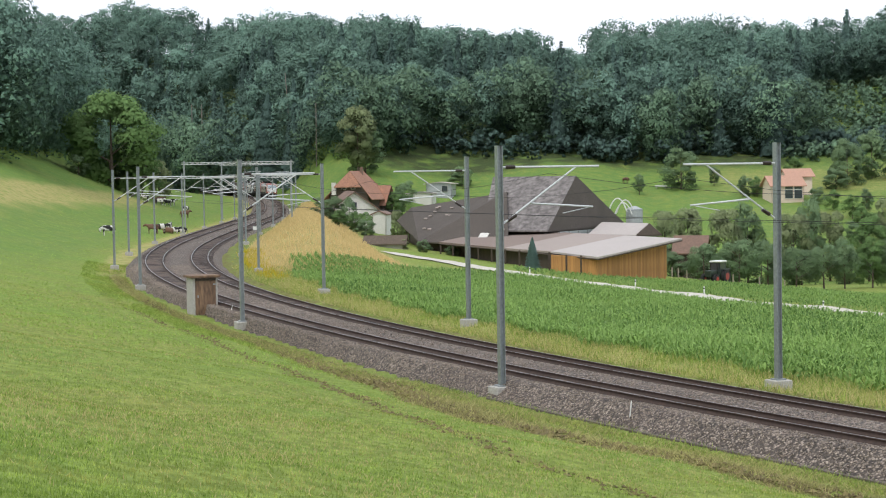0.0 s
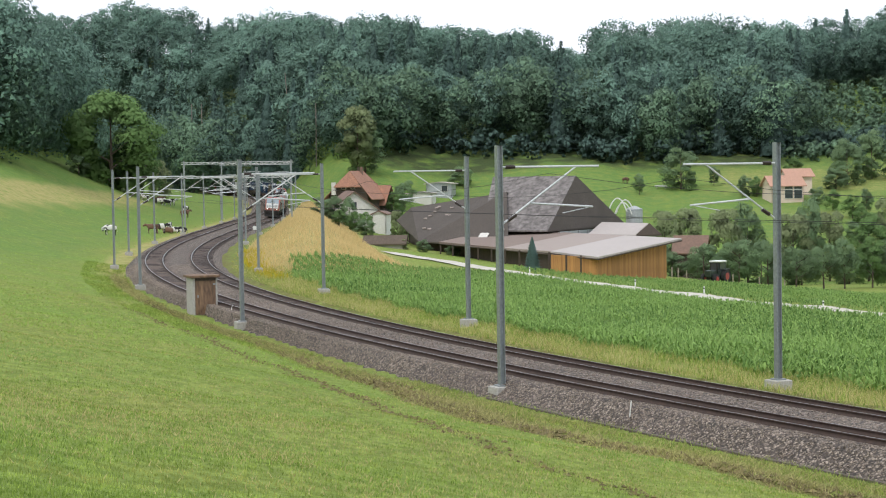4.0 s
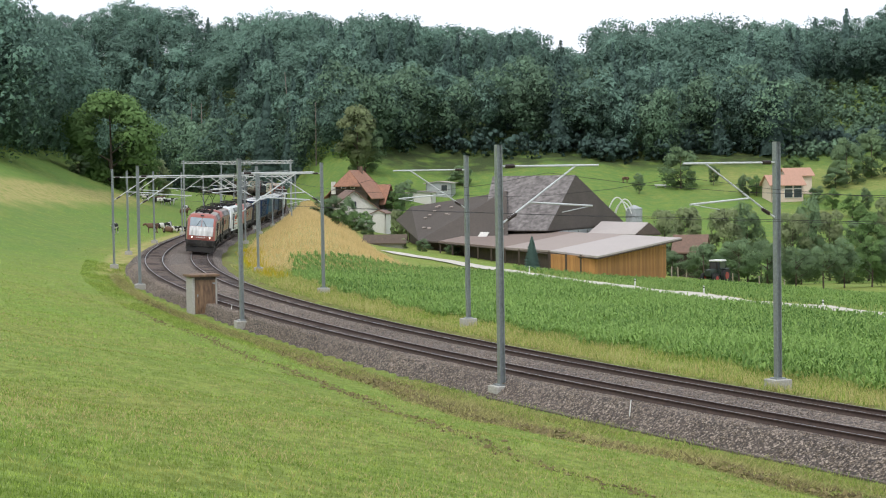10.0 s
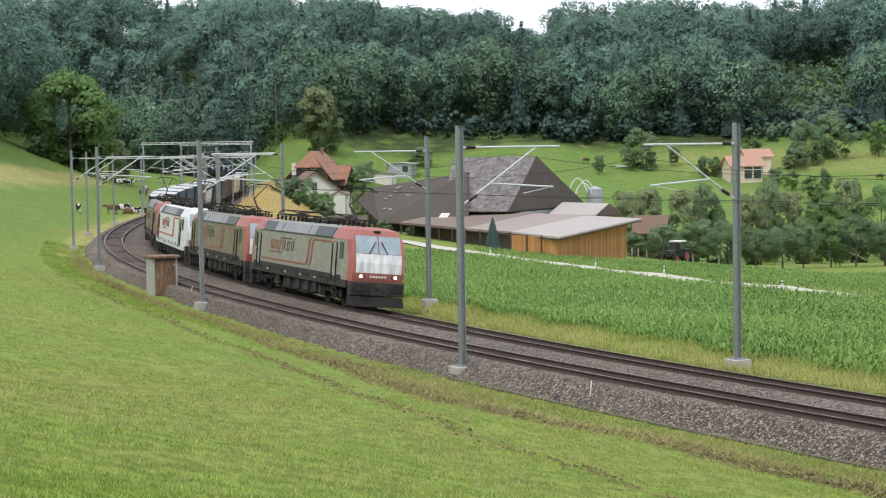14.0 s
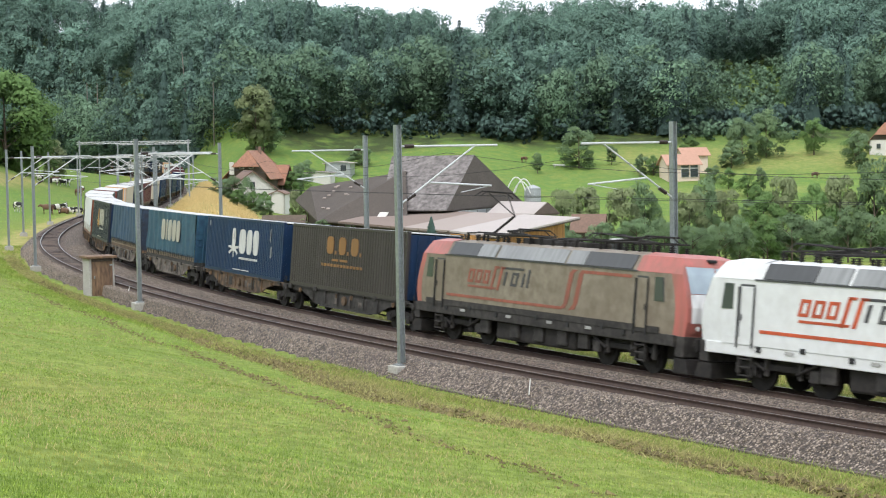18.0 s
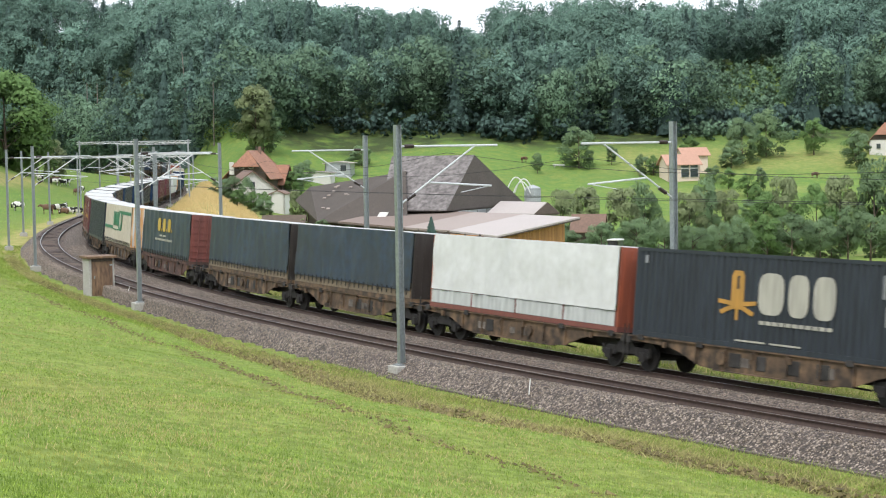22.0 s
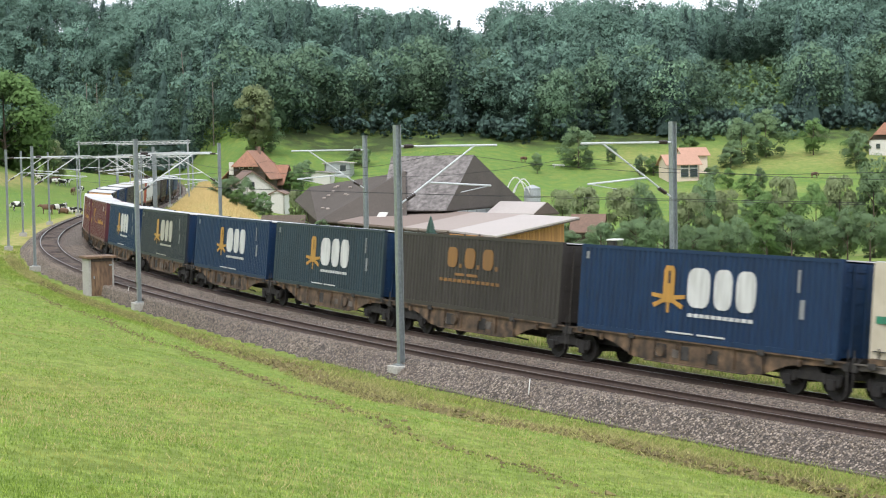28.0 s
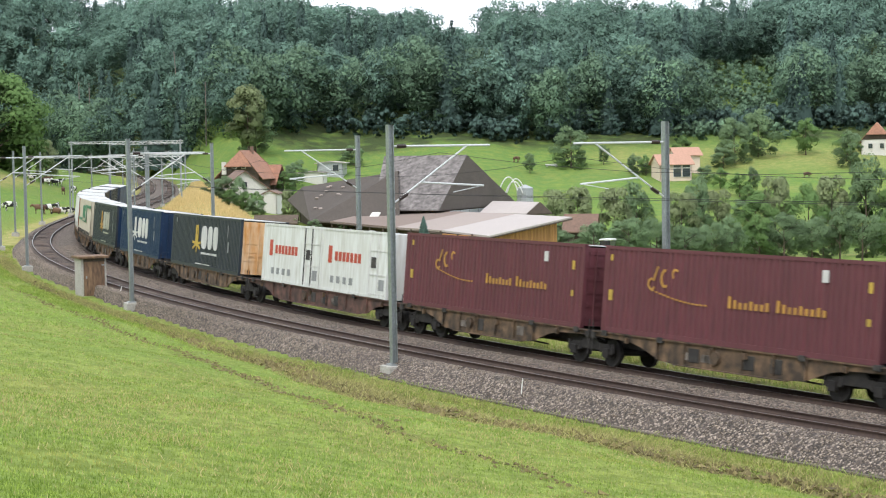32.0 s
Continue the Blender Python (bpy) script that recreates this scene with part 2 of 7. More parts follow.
def grid_mesh(name, P, mats, attrs=None, smooth_shade=True):
    """A sheet from an array of places, rows by columns."""
    r, c = P.shape[:2]
    me = bpy.data.meshes.new(name)
    i = np.arange(r * c).reshape(r, c)
    q = np.stack((i[:-1, :-1], i[:-1, 1:], i[1:, 1:], i[1:, :-1]), -1).reshape(-1, 4)
    me.vertices.add(r * c)
    me.vertices.foreach_set("co", P.reshape(-1).astype(np.float32))
    me.loops.add(q.size)
    me.loops.foreach_set("vertex_index", q.reshape(-1))
    me.polygons.add(len(q))
    me.polygons.foreach_set("loop_start", np.arange(0, q.size, 4))
    if smooth_shade:
        me.polygons.foreach_set("use_smooth", np.ones(len(q), bool))
    for k, v in (attrs or {}).items():
        at = me.attributes.new(k, "FLOAT", "POINT")
        at.data.foreach_set("value", np.asarray(v, np.float32).reshape(-1))
    for m in mats:
        me.materials.append(m)
    me.update()
    me.validate()
    return me


def tri_soup(name, V, per, mat):
    """A mesh of loose polygons with per corners each."""
    me = bpy.data.meshes.new(name)
    k = len(V) // per
    me.vertices.add(len(V))
    me.vertices.foreach_set("co", np.asarray(V, np.float32).reshape(-1))
    me.loops.add(len(V))
    me.loops.foreach_set("vertex_index", np.arange(len(V)))
    me.polygons.add(k)
    me.polygons.foreach_set("loop_start", np.arange(0, len(V), per))
    me.materials.append(mat)
    me.update()
    return me


# ---- parts ----
def part(name, bm, material, parent, label=""):
    me = bpy.data.meshes.new(name)
    bm.to_mesh(me)
    bm.free()
    me.materials.append(material)
    ob = new(name, me)
    ob.parent = parent
    if label:
        ob["label"] = label
    return ob


def shared(name, me, parent, m=None, label=""):
    ob = new(name, me)
    ob.parent = parent
    if m is not None:
        ob.matrix_basis = m
    if label:
        ob["label"] = label
    return ob


def box(bm, x0, y0, z0, x1, y1, z1, bevel=0.0):
    m = Matrix.Translation(((x0 + x1) / 2, (y0 + y1) / 2, (z0 + z1) / 2)) @ Matrix.Diagonal((x1 - x0, y1 - y0, z1 - z0, 1))
    g = bmesh.ops.create_cube(bm, size=1, matrix=m)
    if bevel:
        es = list({e for v in g["verts"] for e in v.link_edges})
        bmesh.ops.bevel(bm, geom=es, offset=bevel, segments=2, affect="EDGES", profile=0.5)
    return bm


def rod(bm, a, b, r, n=8, r2=None):
    a, b = Vector(a), Vector(b)
    q = (b - a).to_track_quat("Z", "Y").to_matrix().to_4x4()
    bmesh.ops.create_cone(bm, cap_ends=True, segments=n, radius1=r, radius2=r if r2 is None else r2, depth=(b - a).length,
                          matrix=Matrix.Translation((a + b) / 2) @ q)
    return bm


def prism(bm, outline, y0, y1, axis="y"):
    """An outline in x and z, drawn out along y."""
    lo = [bm.verts.new((x, y0, z)) for x, z in outline]
    hi = [bm.verts.new((x, y1, z)) for x, z in outline]
    n = len(outline)
    bm.faces.new(lo)
    bm.faces.new(hi[::-1])
    for i in range(n):
        bm.faces.new((lo[i], hi[i], hi[(i + 1) % n], lo[(i + 1) % n]))
    bmesh.ops.recalc_face_normals(bm, faces=bm.faces[:])
    return bm


def B():
    return bmesh.new()
# ---- ground ----
def grass_mat():
    m, n, l, b = nodes_of("meadow grass")
    fine = noisy(n, l, 9.0, 0.3, 0.72, 6)
    mid = noisy(n, l, 0.55, 0.35, 0.7, 4)
    tuft = noisy(n, l, 2.6, 0.42, 0.58, 4)
    big = noisy(n, l, 0.07, 0.35, 0.68, 3)
    c = mixer(n, l, fine, (0.13, 0.175, 0.035), (0.34, 0.40, 0.105))
    c = mixer(n, l, mid, c, mixer(n, l, 0.55, c, (0.34, 0.34, 0.10)))
    c = mixer(n, l, big, c, mixer(n, l, 0.5, c, (0.15, 0.31, 0.045)))
    c = mixer(n, l, tuft, mixer(n, l, 0.45, c, (0.10, 0.13, 0.03)), c)
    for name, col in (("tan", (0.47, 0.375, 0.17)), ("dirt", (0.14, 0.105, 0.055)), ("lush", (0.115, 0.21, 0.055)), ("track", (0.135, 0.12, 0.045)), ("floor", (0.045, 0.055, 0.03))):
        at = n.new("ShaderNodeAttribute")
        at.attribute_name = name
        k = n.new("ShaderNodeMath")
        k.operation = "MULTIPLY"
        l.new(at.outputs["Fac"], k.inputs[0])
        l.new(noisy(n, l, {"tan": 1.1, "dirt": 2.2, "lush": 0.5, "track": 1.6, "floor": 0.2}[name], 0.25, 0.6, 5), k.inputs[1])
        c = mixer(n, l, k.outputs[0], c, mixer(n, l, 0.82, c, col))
    l.new(c, b.inputs["Base Color"])
    b.inputs["Roughness"].default_value = 0.95
    b.inputs["Specular IOR Level"].default_value = 0.1
    bump(n, l, b, fine, 0.7, 0.06)
    return m


GRASS = grass_mat()


def build_ground():
    az = np.concatenate((np.linspace(-180, -26, 30)[:-1], np.linspace(-26, 26, 240), np.linspace(26, 180, 30)[1:]))
    r = np.concatenate(([0.0], np.geomspace(2.5, 1500, 380)))
    A, Rr = np.meshgrid(np.radians(az), r)
    X, Y = np.sin(A) * Rr, np.cos(A) * Rr
    x, y = X.ravel(), Y.ravel()
    z = land(x, y)
    s, d = beside_line(x, y)
    P = np.stack((X, Y, z.reshape(X.shape)), -1)
    wob = 0.8 * np.sin(s * 0.37) + 0.5 * np.sin(s * 1.1)
    tan = np.zeros_like(x)
    t = smooth(s, 90, 330)
    tan = np.maximum(tan, smooth(s, 108, 125) * (1 - smooth(s, 340, 390)) * smooth(d, 6.5, 8.5) * (1 - smooth(d, 21 - 8 * t, 26 - 8 * t)))
    tan = np.maximum(tan, 0.5 * smooth(d, 4.8, 5.6) * (1 - smooth(d + 0.4 * wob, 7.2, 9.0)) * (1 - smooth(s, 95, 120)))
    # dry strip high in the left meadow
    tan = np.maximum(tan, 0.9 * smooth(s, 140, 180) * (1 - smooth(s, 290, 315)) * smooth(0.5 * wob + 0.7 * np.sin(x * 0.8) - d + 0.043 * (s - 202), 23.4, 26.8) * (1 - smooth(0.5 * wob - d + 0.1 * (s - 241), 31.0, 34.2)))
    tan = np.maximum(tan, 0.9 * smooth(s, 80, 110) * (1 - smooth(-d + 0.2 * wob, 6.2, 7.2)) * (d < -4.2))
    tan = np.maximum(tan, 0.55 * smooth(y, 405, 420) * (1 - smooth(y, 440, 455)) * smooth(x, 55, 75) * (x < 140))
    e = d - np.interp(s, EARTH_S, EARTH_D) + 0.12 * wob
    for yc, x0, w in ((392, 55, 2.6), (352, 62, 2.2), (322, 60, 5.0)):
        tan = np.maximum(tan, 0.6 * np.exp(-((y - yc + 0.16 * (x - x0) + 3 * np.sin(x * 0.11)) / w) ** 2) * smooth(x, x0, x0 + 12))
    dirt = (s < 110) * (0.95 * np.exp(-((e - 0.25) / 0.35) ** 2) + 0.85 * np.exp(-((e - 1.5) / 1.3) ** 2) * (d < -4.9))
    dirt = np.maximum(dirt, 0.7 * (d > 4.3) * (d < 6.2))
    dirt = np.maximum(dirt, 1.0 * (np.abs(d) < 4.5 - np.where(d < 0, foot_in(s), 0)))
    lush = (1 - np.clip(tan, 0, 1)) * smooth(-d, 6, 12) * 0.9 * smooth(s, 60, 150) + (1 - 0.8 * np.clip(tan, 0, 1)) * (d > 5) * smooth(y, 230, 330)
    q = d - np.interp(s, (-40, -5, 5, 20, 40, 80), (-26, -17.7, -14.1, -10.6, -8.6, -7.5)) + 0.15 * wob
    rut = (0.9 * np.exp(-(q / 0.22) ** 2) + 0.5 * np.exp(-((q + 1.9) / 0.3) ** 2)) * (s < 80)
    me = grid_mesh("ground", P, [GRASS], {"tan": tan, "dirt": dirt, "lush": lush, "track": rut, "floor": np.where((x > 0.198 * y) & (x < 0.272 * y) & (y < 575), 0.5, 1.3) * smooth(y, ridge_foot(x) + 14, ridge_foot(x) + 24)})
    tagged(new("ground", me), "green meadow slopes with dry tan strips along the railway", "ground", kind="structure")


build_ground()


STONE = leaves("crushed stone", (0.43, 0.355, 0.285), (0.035, 0.027, 0.021), 0)
EARTH = leaves("turned earth", (0.24, 0.20, 0.085), (0.055, 0.042, 0.020), 0)
OLD_CONCRETE = surface("old mossy concrete", (0.16, 0.13, 0.10), (0.08, 0.065, 0.05), 0.9, 0, 1.2, 9)


# ---- railway ----
def build_ballast():
    s = np.arange(-60, 700, 0.9)
    prof = [(-5.1, -1.05), (-4.45, -0.60), (-3.75, -0.10), (-3.5, -0.04), (-2.9, -0.09), (-2.03, -0.17), (-1.2, -0.25), (-0.7, -0.27), (0, -0.24),
            (0.7, -0.24), (1.2, -0.32), (2.03, -0.40), (2.9, -0.49), (3.5, -0.55), (4.2, -0.85), (4.9, -1.25)]
    d = np.array([q[0] for q in prof])
    z = np.array([q[1] for q in prof])
    S, Dd = np.meshgrid(s, d, indexing="ij")
    Dd = np.where(Dd < -3.6, Dd + foot_in(S) * np.clip((-Dd - 3.6) / 0.85, 0, 1), Dd)
    X, Y, _ = on_line(S.ravel(), Dd.ravel())
    rng = np.random.default_rng(3)
    Z = (z[None, :] + rng.normal(0, 0.012, S.shape) + rise(S)).ravel()
    rust = np.exp(-((np.abs(np.abs(Dd) - GAP / 2)) / 1.05) ** 4).ravel()
    me = grid_mesh("ballast", np.stack((X, Y, Z), -1).reshape(*S.shape, 3), [BALLAST], {"rust": rust})
    tagged(new("ballast", me), "brown-grey crushed stone ballast under the two tracks", "ballast", kind="structure")


def sweep(name, prof, s, off, zc, roll, mats, top=None):
    """A profile (across, up) carried along the railway."""
    c, sn = math.cos(roll), math.sin(roll)
    p = np.array(prof)
    a, u = p[:, 0] * c - p[:, 1] * sn, p[:, 0] * sn + p[:, 1] * c
    S = np.repeat(s[:, None], len(p), 1)
    X, Y, _ = on_line(S.ravel(), np.tile(off + a, len(s)))
    P = np.stack((X, Y, (zc + u[None, :] + rise(s)[:, None]).ravel()), -1).reshape(len(s), len(p), 3)
    me = grid_mesh(name, P, mats, smooth_shade=False)
    if top:
        idx = np.zeros(len(me.polygons), np.int32)
        cols = len(p) - 1
        for k in top:
            idx[k::cols] = 1
        me.polygons.foreach_set("material_index", idx)
    return me


RAIL = [(-0.075, -0.172), (-0.075, -0.155), (-0.012, -0.135), (-0.012, -0.045), (-0.036, -0.035), (-0.036, -0.004), (-0.03, 0), (0.03, 0), (0.036, -0.004),
        (0.036, -0.035), (0.012, -0.045), (0.012, -0.135), (0.075, -0.155), (0.075, -0.172), (-0.075, -0.172)]
LEAN = -math.atan(CANT / 1.505)


def build_track(name, off, zc, label):
    base = tagged(new(name), label, "track", group="parallel tracks", kind="structure")
    s = np.concatenate((np.arange(-60, 120, 1.0), np.arange(120, 701, 2.5)))
    for side in (-1, 1):
        ob = new("rail", sweep("rail", RAIL, s, off + side * 0.7525, zc - side * CANT / 2, LEAN, [RAIL_SIDE, RAIL_TOP], top=(6,)))
        ob.parent = base
    bm = B()
    box(bm, -1.25, -0.12, -0.34, 1.25, 0.12, -0.165, 0.012)
    me = bpy.data.meshes.new("sleeper")
    bm.to_mesh(me)
    bm.free()
    me.materials.append(SLEEPER)
    for s0 in np.arange(-18, 92, 0.6):
        x, y, t = on_line(s0, off)
        shared("sleeper", me, base, Matrix.Translation((x, y, zc)) @ Matrix.Rotation(t, 4, "Z") @ Matrix.Rotation(LEAN, 4, "Y").inverted())
    V = []
    cube = np.array([[-1.25, -0.12, -0.165], [1.25, -0.12, -0.165], [1.25, 0.12, -0.165], [-1.25, 0.12, -0.165],
                     [-1.25, -0.12, -0.34], [1.25, -0.12, -0.34], [1.25, -0.12, -0.165], [-1.25, -0.12, -0.165]])
    for s0 in np.arange(92, 420, 0.6):
        x, y, t = on_line(s0, off)
        m = np.array(Matrix.Translation((x, y, zc + float(rise(s0)))) @ Matrix.Rotation(t, 4, "Z") @ Matrix.Rotation(LEAN, 4, "Y").inverted())
        V.append(cube @ m[:3, :3].T + m[:3, 3])
    ob = new("sleepers", tri_soup("sleepers", np.concatenate(V), 4, SLEEPER))
    ob.parent = base
    tagged(ob, kind="stuff")


def stones():
    """Loose stones lying on the ballast."""
    rng = np.random.default_rng(17)
    k = 28000
    s = -16 + 126 * rng.random(k) ** 1.35
    d = np.where(rng.random(k) < 0.62, rng.uniform(-4.5, -3.05, k), rng.uniform(-0.85, 0.85, k))
    z = np.interp(d, (-4.45, -3.75, -3.5, -2.9, -2.03, -1.2, -0.7, 0, 0.7, 1.2), (-0.60, -0.10, -0.04, -0.09, -0.17, -0.25, -0.27, -0.24, -0.24, -0.32))
    d = np.where(d < -3.6, d + foot_in(s) * np.clip((-d - 3.6) / 0.85, 0, 1), d)
    x, y, _ = on_line(s, d)
    oct_ = np.array([[1, 0, 0], [0, 1, 0], [-1, 0, 0], [0, -1, 0], [0, 0, 1], [0, 0, -1.0]])
    tri = np.array([[0, 1, 4], [1, 2, 4], [2, 3, 4], [3, 0, 4], [1, 0, 5], [2, 1, 5], [3, 2, 5], [0, 3, 5]])
    V = oct_[None] * rng.uniform(0.5, 1.25, (k, 6, 1)) + rng.normal(0, 0.16, (k, 6, 3))
    V *= rng.uniform(0.018, 0.042, (k, 1, 1))
    a = rng.uniform(0, 6.28, k)
    c, sn = np.cos(a)[:, None], np.sin(a)[:, None]
    V = np.stack((V[..., 0] * c - V[..., 1] * sn + x[:, None], V[..., 0] * sn + V[..., 1] * c + y[:, None], V[..., 2] * 0.8 + (z + 0.012)[:, None]), -1)
    ob = new("loose_stones", tri_soup("loose_stones", V[:, tri].reshape(-1, 3), 3, STONE))
    tagged(ob, "loose grey-brown crushed stones on the ballast", "stones", kind="stuff")


def clods():
    """Turned earth along the meadow's lower edge."""
    rng = np.random.default_rng(18)
    k = 14000
    s = rng.uniform(-14, 100, k)
    d = np.interp(s, EARTH_S, EARTH_D) + np.where(rng.random(k) < 0.55, rng.normal(0.12, 0.17, k), np.abs(rng.normal(0.2, 1.4, k)))
    rut = np.arange(k) > k * 0.88
    s = np.where(rut & (s > 60), s - 62, s)
    d = np.where(rut, np.interp(s, (-40, -5, 5, 20, 40, 80), (-26, -17.7, -14.1, -10.6, -8.6, -7.5)) + rng.normal(0, 0.22, k), d)
    ok = d < -4.9
    s, d = s[ok], d[ok]
    k = len(s)
    x, y, _ = on_line(s, d)
    z = land(x, y)
    oct_ = np.array([[1, 0, 0], [0, 1, 0], [-1, 0, 0], [0, -1, 0], [0, 0, 1], [0, 0, -1.0]])
    tri = np.array([[0, 1, 4], [1, 2, 4], [2, 3, 4], [3, 0, 4], [1, 0, 5], [2, 1, 5], [3, 2, 5], [0, 3, 5]])
    V = oct_[None] * rng.uniform(0.4, 1.3, (k, 6, 1)) + rng.normal(0, 0.2, (k, 6, 3))
    V *= (0.022 + 0.11 * rng.random((k, 1, 1)) ** 2.2) * np.where(rut[ok], 0.6, 1)[:, None, None]
    a = rng.uniform(0, 6.28, k)
    c, sn = np.cos(a)[:, None], np.sin(a)[:, None]
    V = np.stack((V[..., 0] * c - V[..., 1] * sn + x[:, None], V[..., 0] * sn + V[..., 1] * c + y[:, None], V[..., 2] * 0.7 + (z + 0.01)[:, None]), -1)
    ob = new("earth_clods", tri_soup("earth_clods", V[:, tri].reshape(-1, 3), 3, EARTH))
    tagged(ob, "brown clods of turned earth beside the railway", "earth", kind="stuff")


def cable_duct():
    """Low concrete trough along the ballast's foot."""
    base = tagged(new("cable_duct"), "low weathered concrete cable trough along the ballast", "cable duct", kind="structure")
    bm = B()
    box(bm, -0.07, -0.49, -0.3, 0.07, 0.49, 0.035, 0.012)
    me = bpy.data.meshes.new("trough_lid")
    bm.to_mesh(me)
    bm.free()
    me.materials.append(OLD_CONCRETE)
    for s0 in np.arange(-18, 17.5, 1.0):
        x, y, t = on_line(s0, -4.62)
        shared("trough_lid", me, base, Matrix.Translation((x, y, -0.60)) @ Matrix.Rotation(t, 4, "Z"))


build_ballast()
stones()
clods()
cable_duct()
build_track("railway_track", -GAP / 2, 0.0, "rusty steel rails on dark sleepers, uphill track")
build_track("railway_track", GAP / 2, Z_FAR, "rusty steel rails on dark sleepers, track beside the field")
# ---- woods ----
# Blue tint in the woods' greens stands in for haze over the distance.
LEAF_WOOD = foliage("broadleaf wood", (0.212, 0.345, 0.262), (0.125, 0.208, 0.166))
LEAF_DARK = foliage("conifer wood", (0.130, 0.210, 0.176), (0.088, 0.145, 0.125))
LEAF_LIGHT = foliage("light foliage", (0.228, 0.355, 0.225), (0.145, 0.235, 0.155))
BARK = surface("bark", (0.16, 0.12, 0.09), (0.07, 0.055, 0.04), 0.95, 0, 1.5, 10)


def sprays(rng, c, nrm, size):
    """Leaf sprays: one bent triangle each at c, facing roughly nrm."""
    k = len(c)
    nrm = nrm + rng.normal(0, 0.24, (k, 3))
    nrm /= np.linalg.norm(nrm, axis=1, keepdims=True) + 1e-9
    a = np.cross(nrm, rng.normal(0, 1, (k, 3)))
    a /= np.linalg.norm(a, axis=1, keepdims=True) + 1e-9
    b = np.cross(nrm, a)
    w = (size * rng.uniform(0.55, 1.35, k))[:, None]
    u = w * rng.uniform(0.6, 1.0, k)[:, None]
    return np.stack((c - a * w, c + a * w * 0.6 - b * u, c + a * w * 0.6 + b * u), 1)


def unit(v):
    return v / (np.linalg.norm(v, axis=-1, keepdims=True) + 1e-9)


def broadleaf(seed, leaf_n, leaf, lobes=22, slim=1.0, low=0.22):
    """A crown for a tree of height 1, of many leafy masses: triangles, the masses' directions, leaf tones."""
    rng = np.random.default_rng(seed)
    t = (np.arange(lobes) + 0.5) / lobes
    zc = low + 0.08 + (0.90 - low - 0.08) * t ** 0.9 + rng.normal(0, 0.02, lobes)
    ring = 0.215 * slim * np.sin(np.pi * np.clip((zc - low + 0.10) / (1.10 - low), 0, 1)) ** 0.75 + 0.01
    ang = np.arange(lobes) * 2.4 + rng.normal(0, 0.5, lobes)
    reach = ring * rng.uniform(0.55, 1.15, lobes)
    C = np.stack((np.cos(ang) * reach, np.sin(ang) * reach, zc), -1)
    Rd = rng.uniform(0.075, 0.14, lobes) * (0.8 + 0.3 * slim)
    mid = np.array([0, 0, low + (0.98 - low) * 0.56])
    k = rng.integers(0, lobes, leaf_n)
    v = rng.normal(0, 1, (leaf_n, 3))
    v[:, 2] = np.where(rng.random(leaf_n) < 0.6, np.abs(v[:, 2]), v[:, 2])
    v = unit(v)
    c = C[k] + v * (Rd[k] * (0.35 + 0.8 * rng.random(leaf_n) ** 0.5))[:, None] * np.array([1, 1, 0.9])
    N = unit(0.42 * v + 0.75 * unit(c - mid) + rng.normal(0, 0.10, (leaf_n, 3)))
    T = sprays(rng, c, v, leaf)
    F = np.repeat(rng.uniform(0.4, 1.0, leaf_n)[:, None], 3, 1)
    return T, np.repeat(N[:, None], 3, 1), F


def conifer(seed, leaf_n, leaf, wide=0.17, low=0.08):
    rng = np.random.default_rng(seed)
    t = rng.random(leaf_n) ** 0.75
    zc = 1 - t * (1 - low)
    tier = 0.75 + 0.35 * np.abs(np.sin(zc * 34 + rng.normal(0, 0.2)))
    ang = rng.uniform(0, 2 * np.pi, leaf_n)
    rad = wide * (0.04 + t ** 0.85) * tier * rng.uniform(0.65, 1.1, leaf_n)
    c = np.stack((np.cos(ang) * rad, np.sin(ang) * rad, zc - 0.1 * rad), -1)
    v = np.stack((np.cos(ang), np.sin(ang), np.full(leaf_n, 0.55)), -1)
    N = unit(unit(v) + rng.normal(0, 0.22, (leaf_n, 3)))
    T = sprays(rng, c, v, leaf)
    # inner cone in a low leaf tone: shade inside the crown, put into colour
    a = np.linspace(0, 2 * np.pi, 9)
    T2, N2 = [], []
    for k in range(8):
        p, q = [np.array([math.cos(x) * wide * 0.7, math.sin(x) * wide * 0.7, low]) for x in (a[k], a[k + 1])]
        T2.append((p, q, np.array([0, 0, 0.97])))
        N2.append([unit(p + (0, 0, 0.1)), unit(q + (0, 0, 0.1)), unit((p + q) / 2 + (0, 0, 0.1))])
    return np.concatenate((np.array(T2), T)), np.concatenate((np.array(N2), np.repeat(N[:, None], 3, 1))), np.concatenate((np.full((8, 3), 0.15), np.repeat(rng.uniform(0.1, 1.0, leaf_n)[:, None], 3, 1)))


def crown_mesh(name, T, N, F, tone, mat):
    me = tri_soup(name, T.reshape(-1, 3), 3, mat)
    me.attributes.new("mass", "FLOAT_VECTOR", "POINT").data.foreach_set("vector", N.reshape(-1).astype(np.float32))
    me.attributes.new("leaf", "FLOAT", "POINT").data.foreach_set("value", F.reshape(-1).astype(np.float32))
    me.attributes.new("tone", "FLOAT", "POINT").data.foreach_set("value", np.repeat(tone, 3).astype(np.float32))
    return me


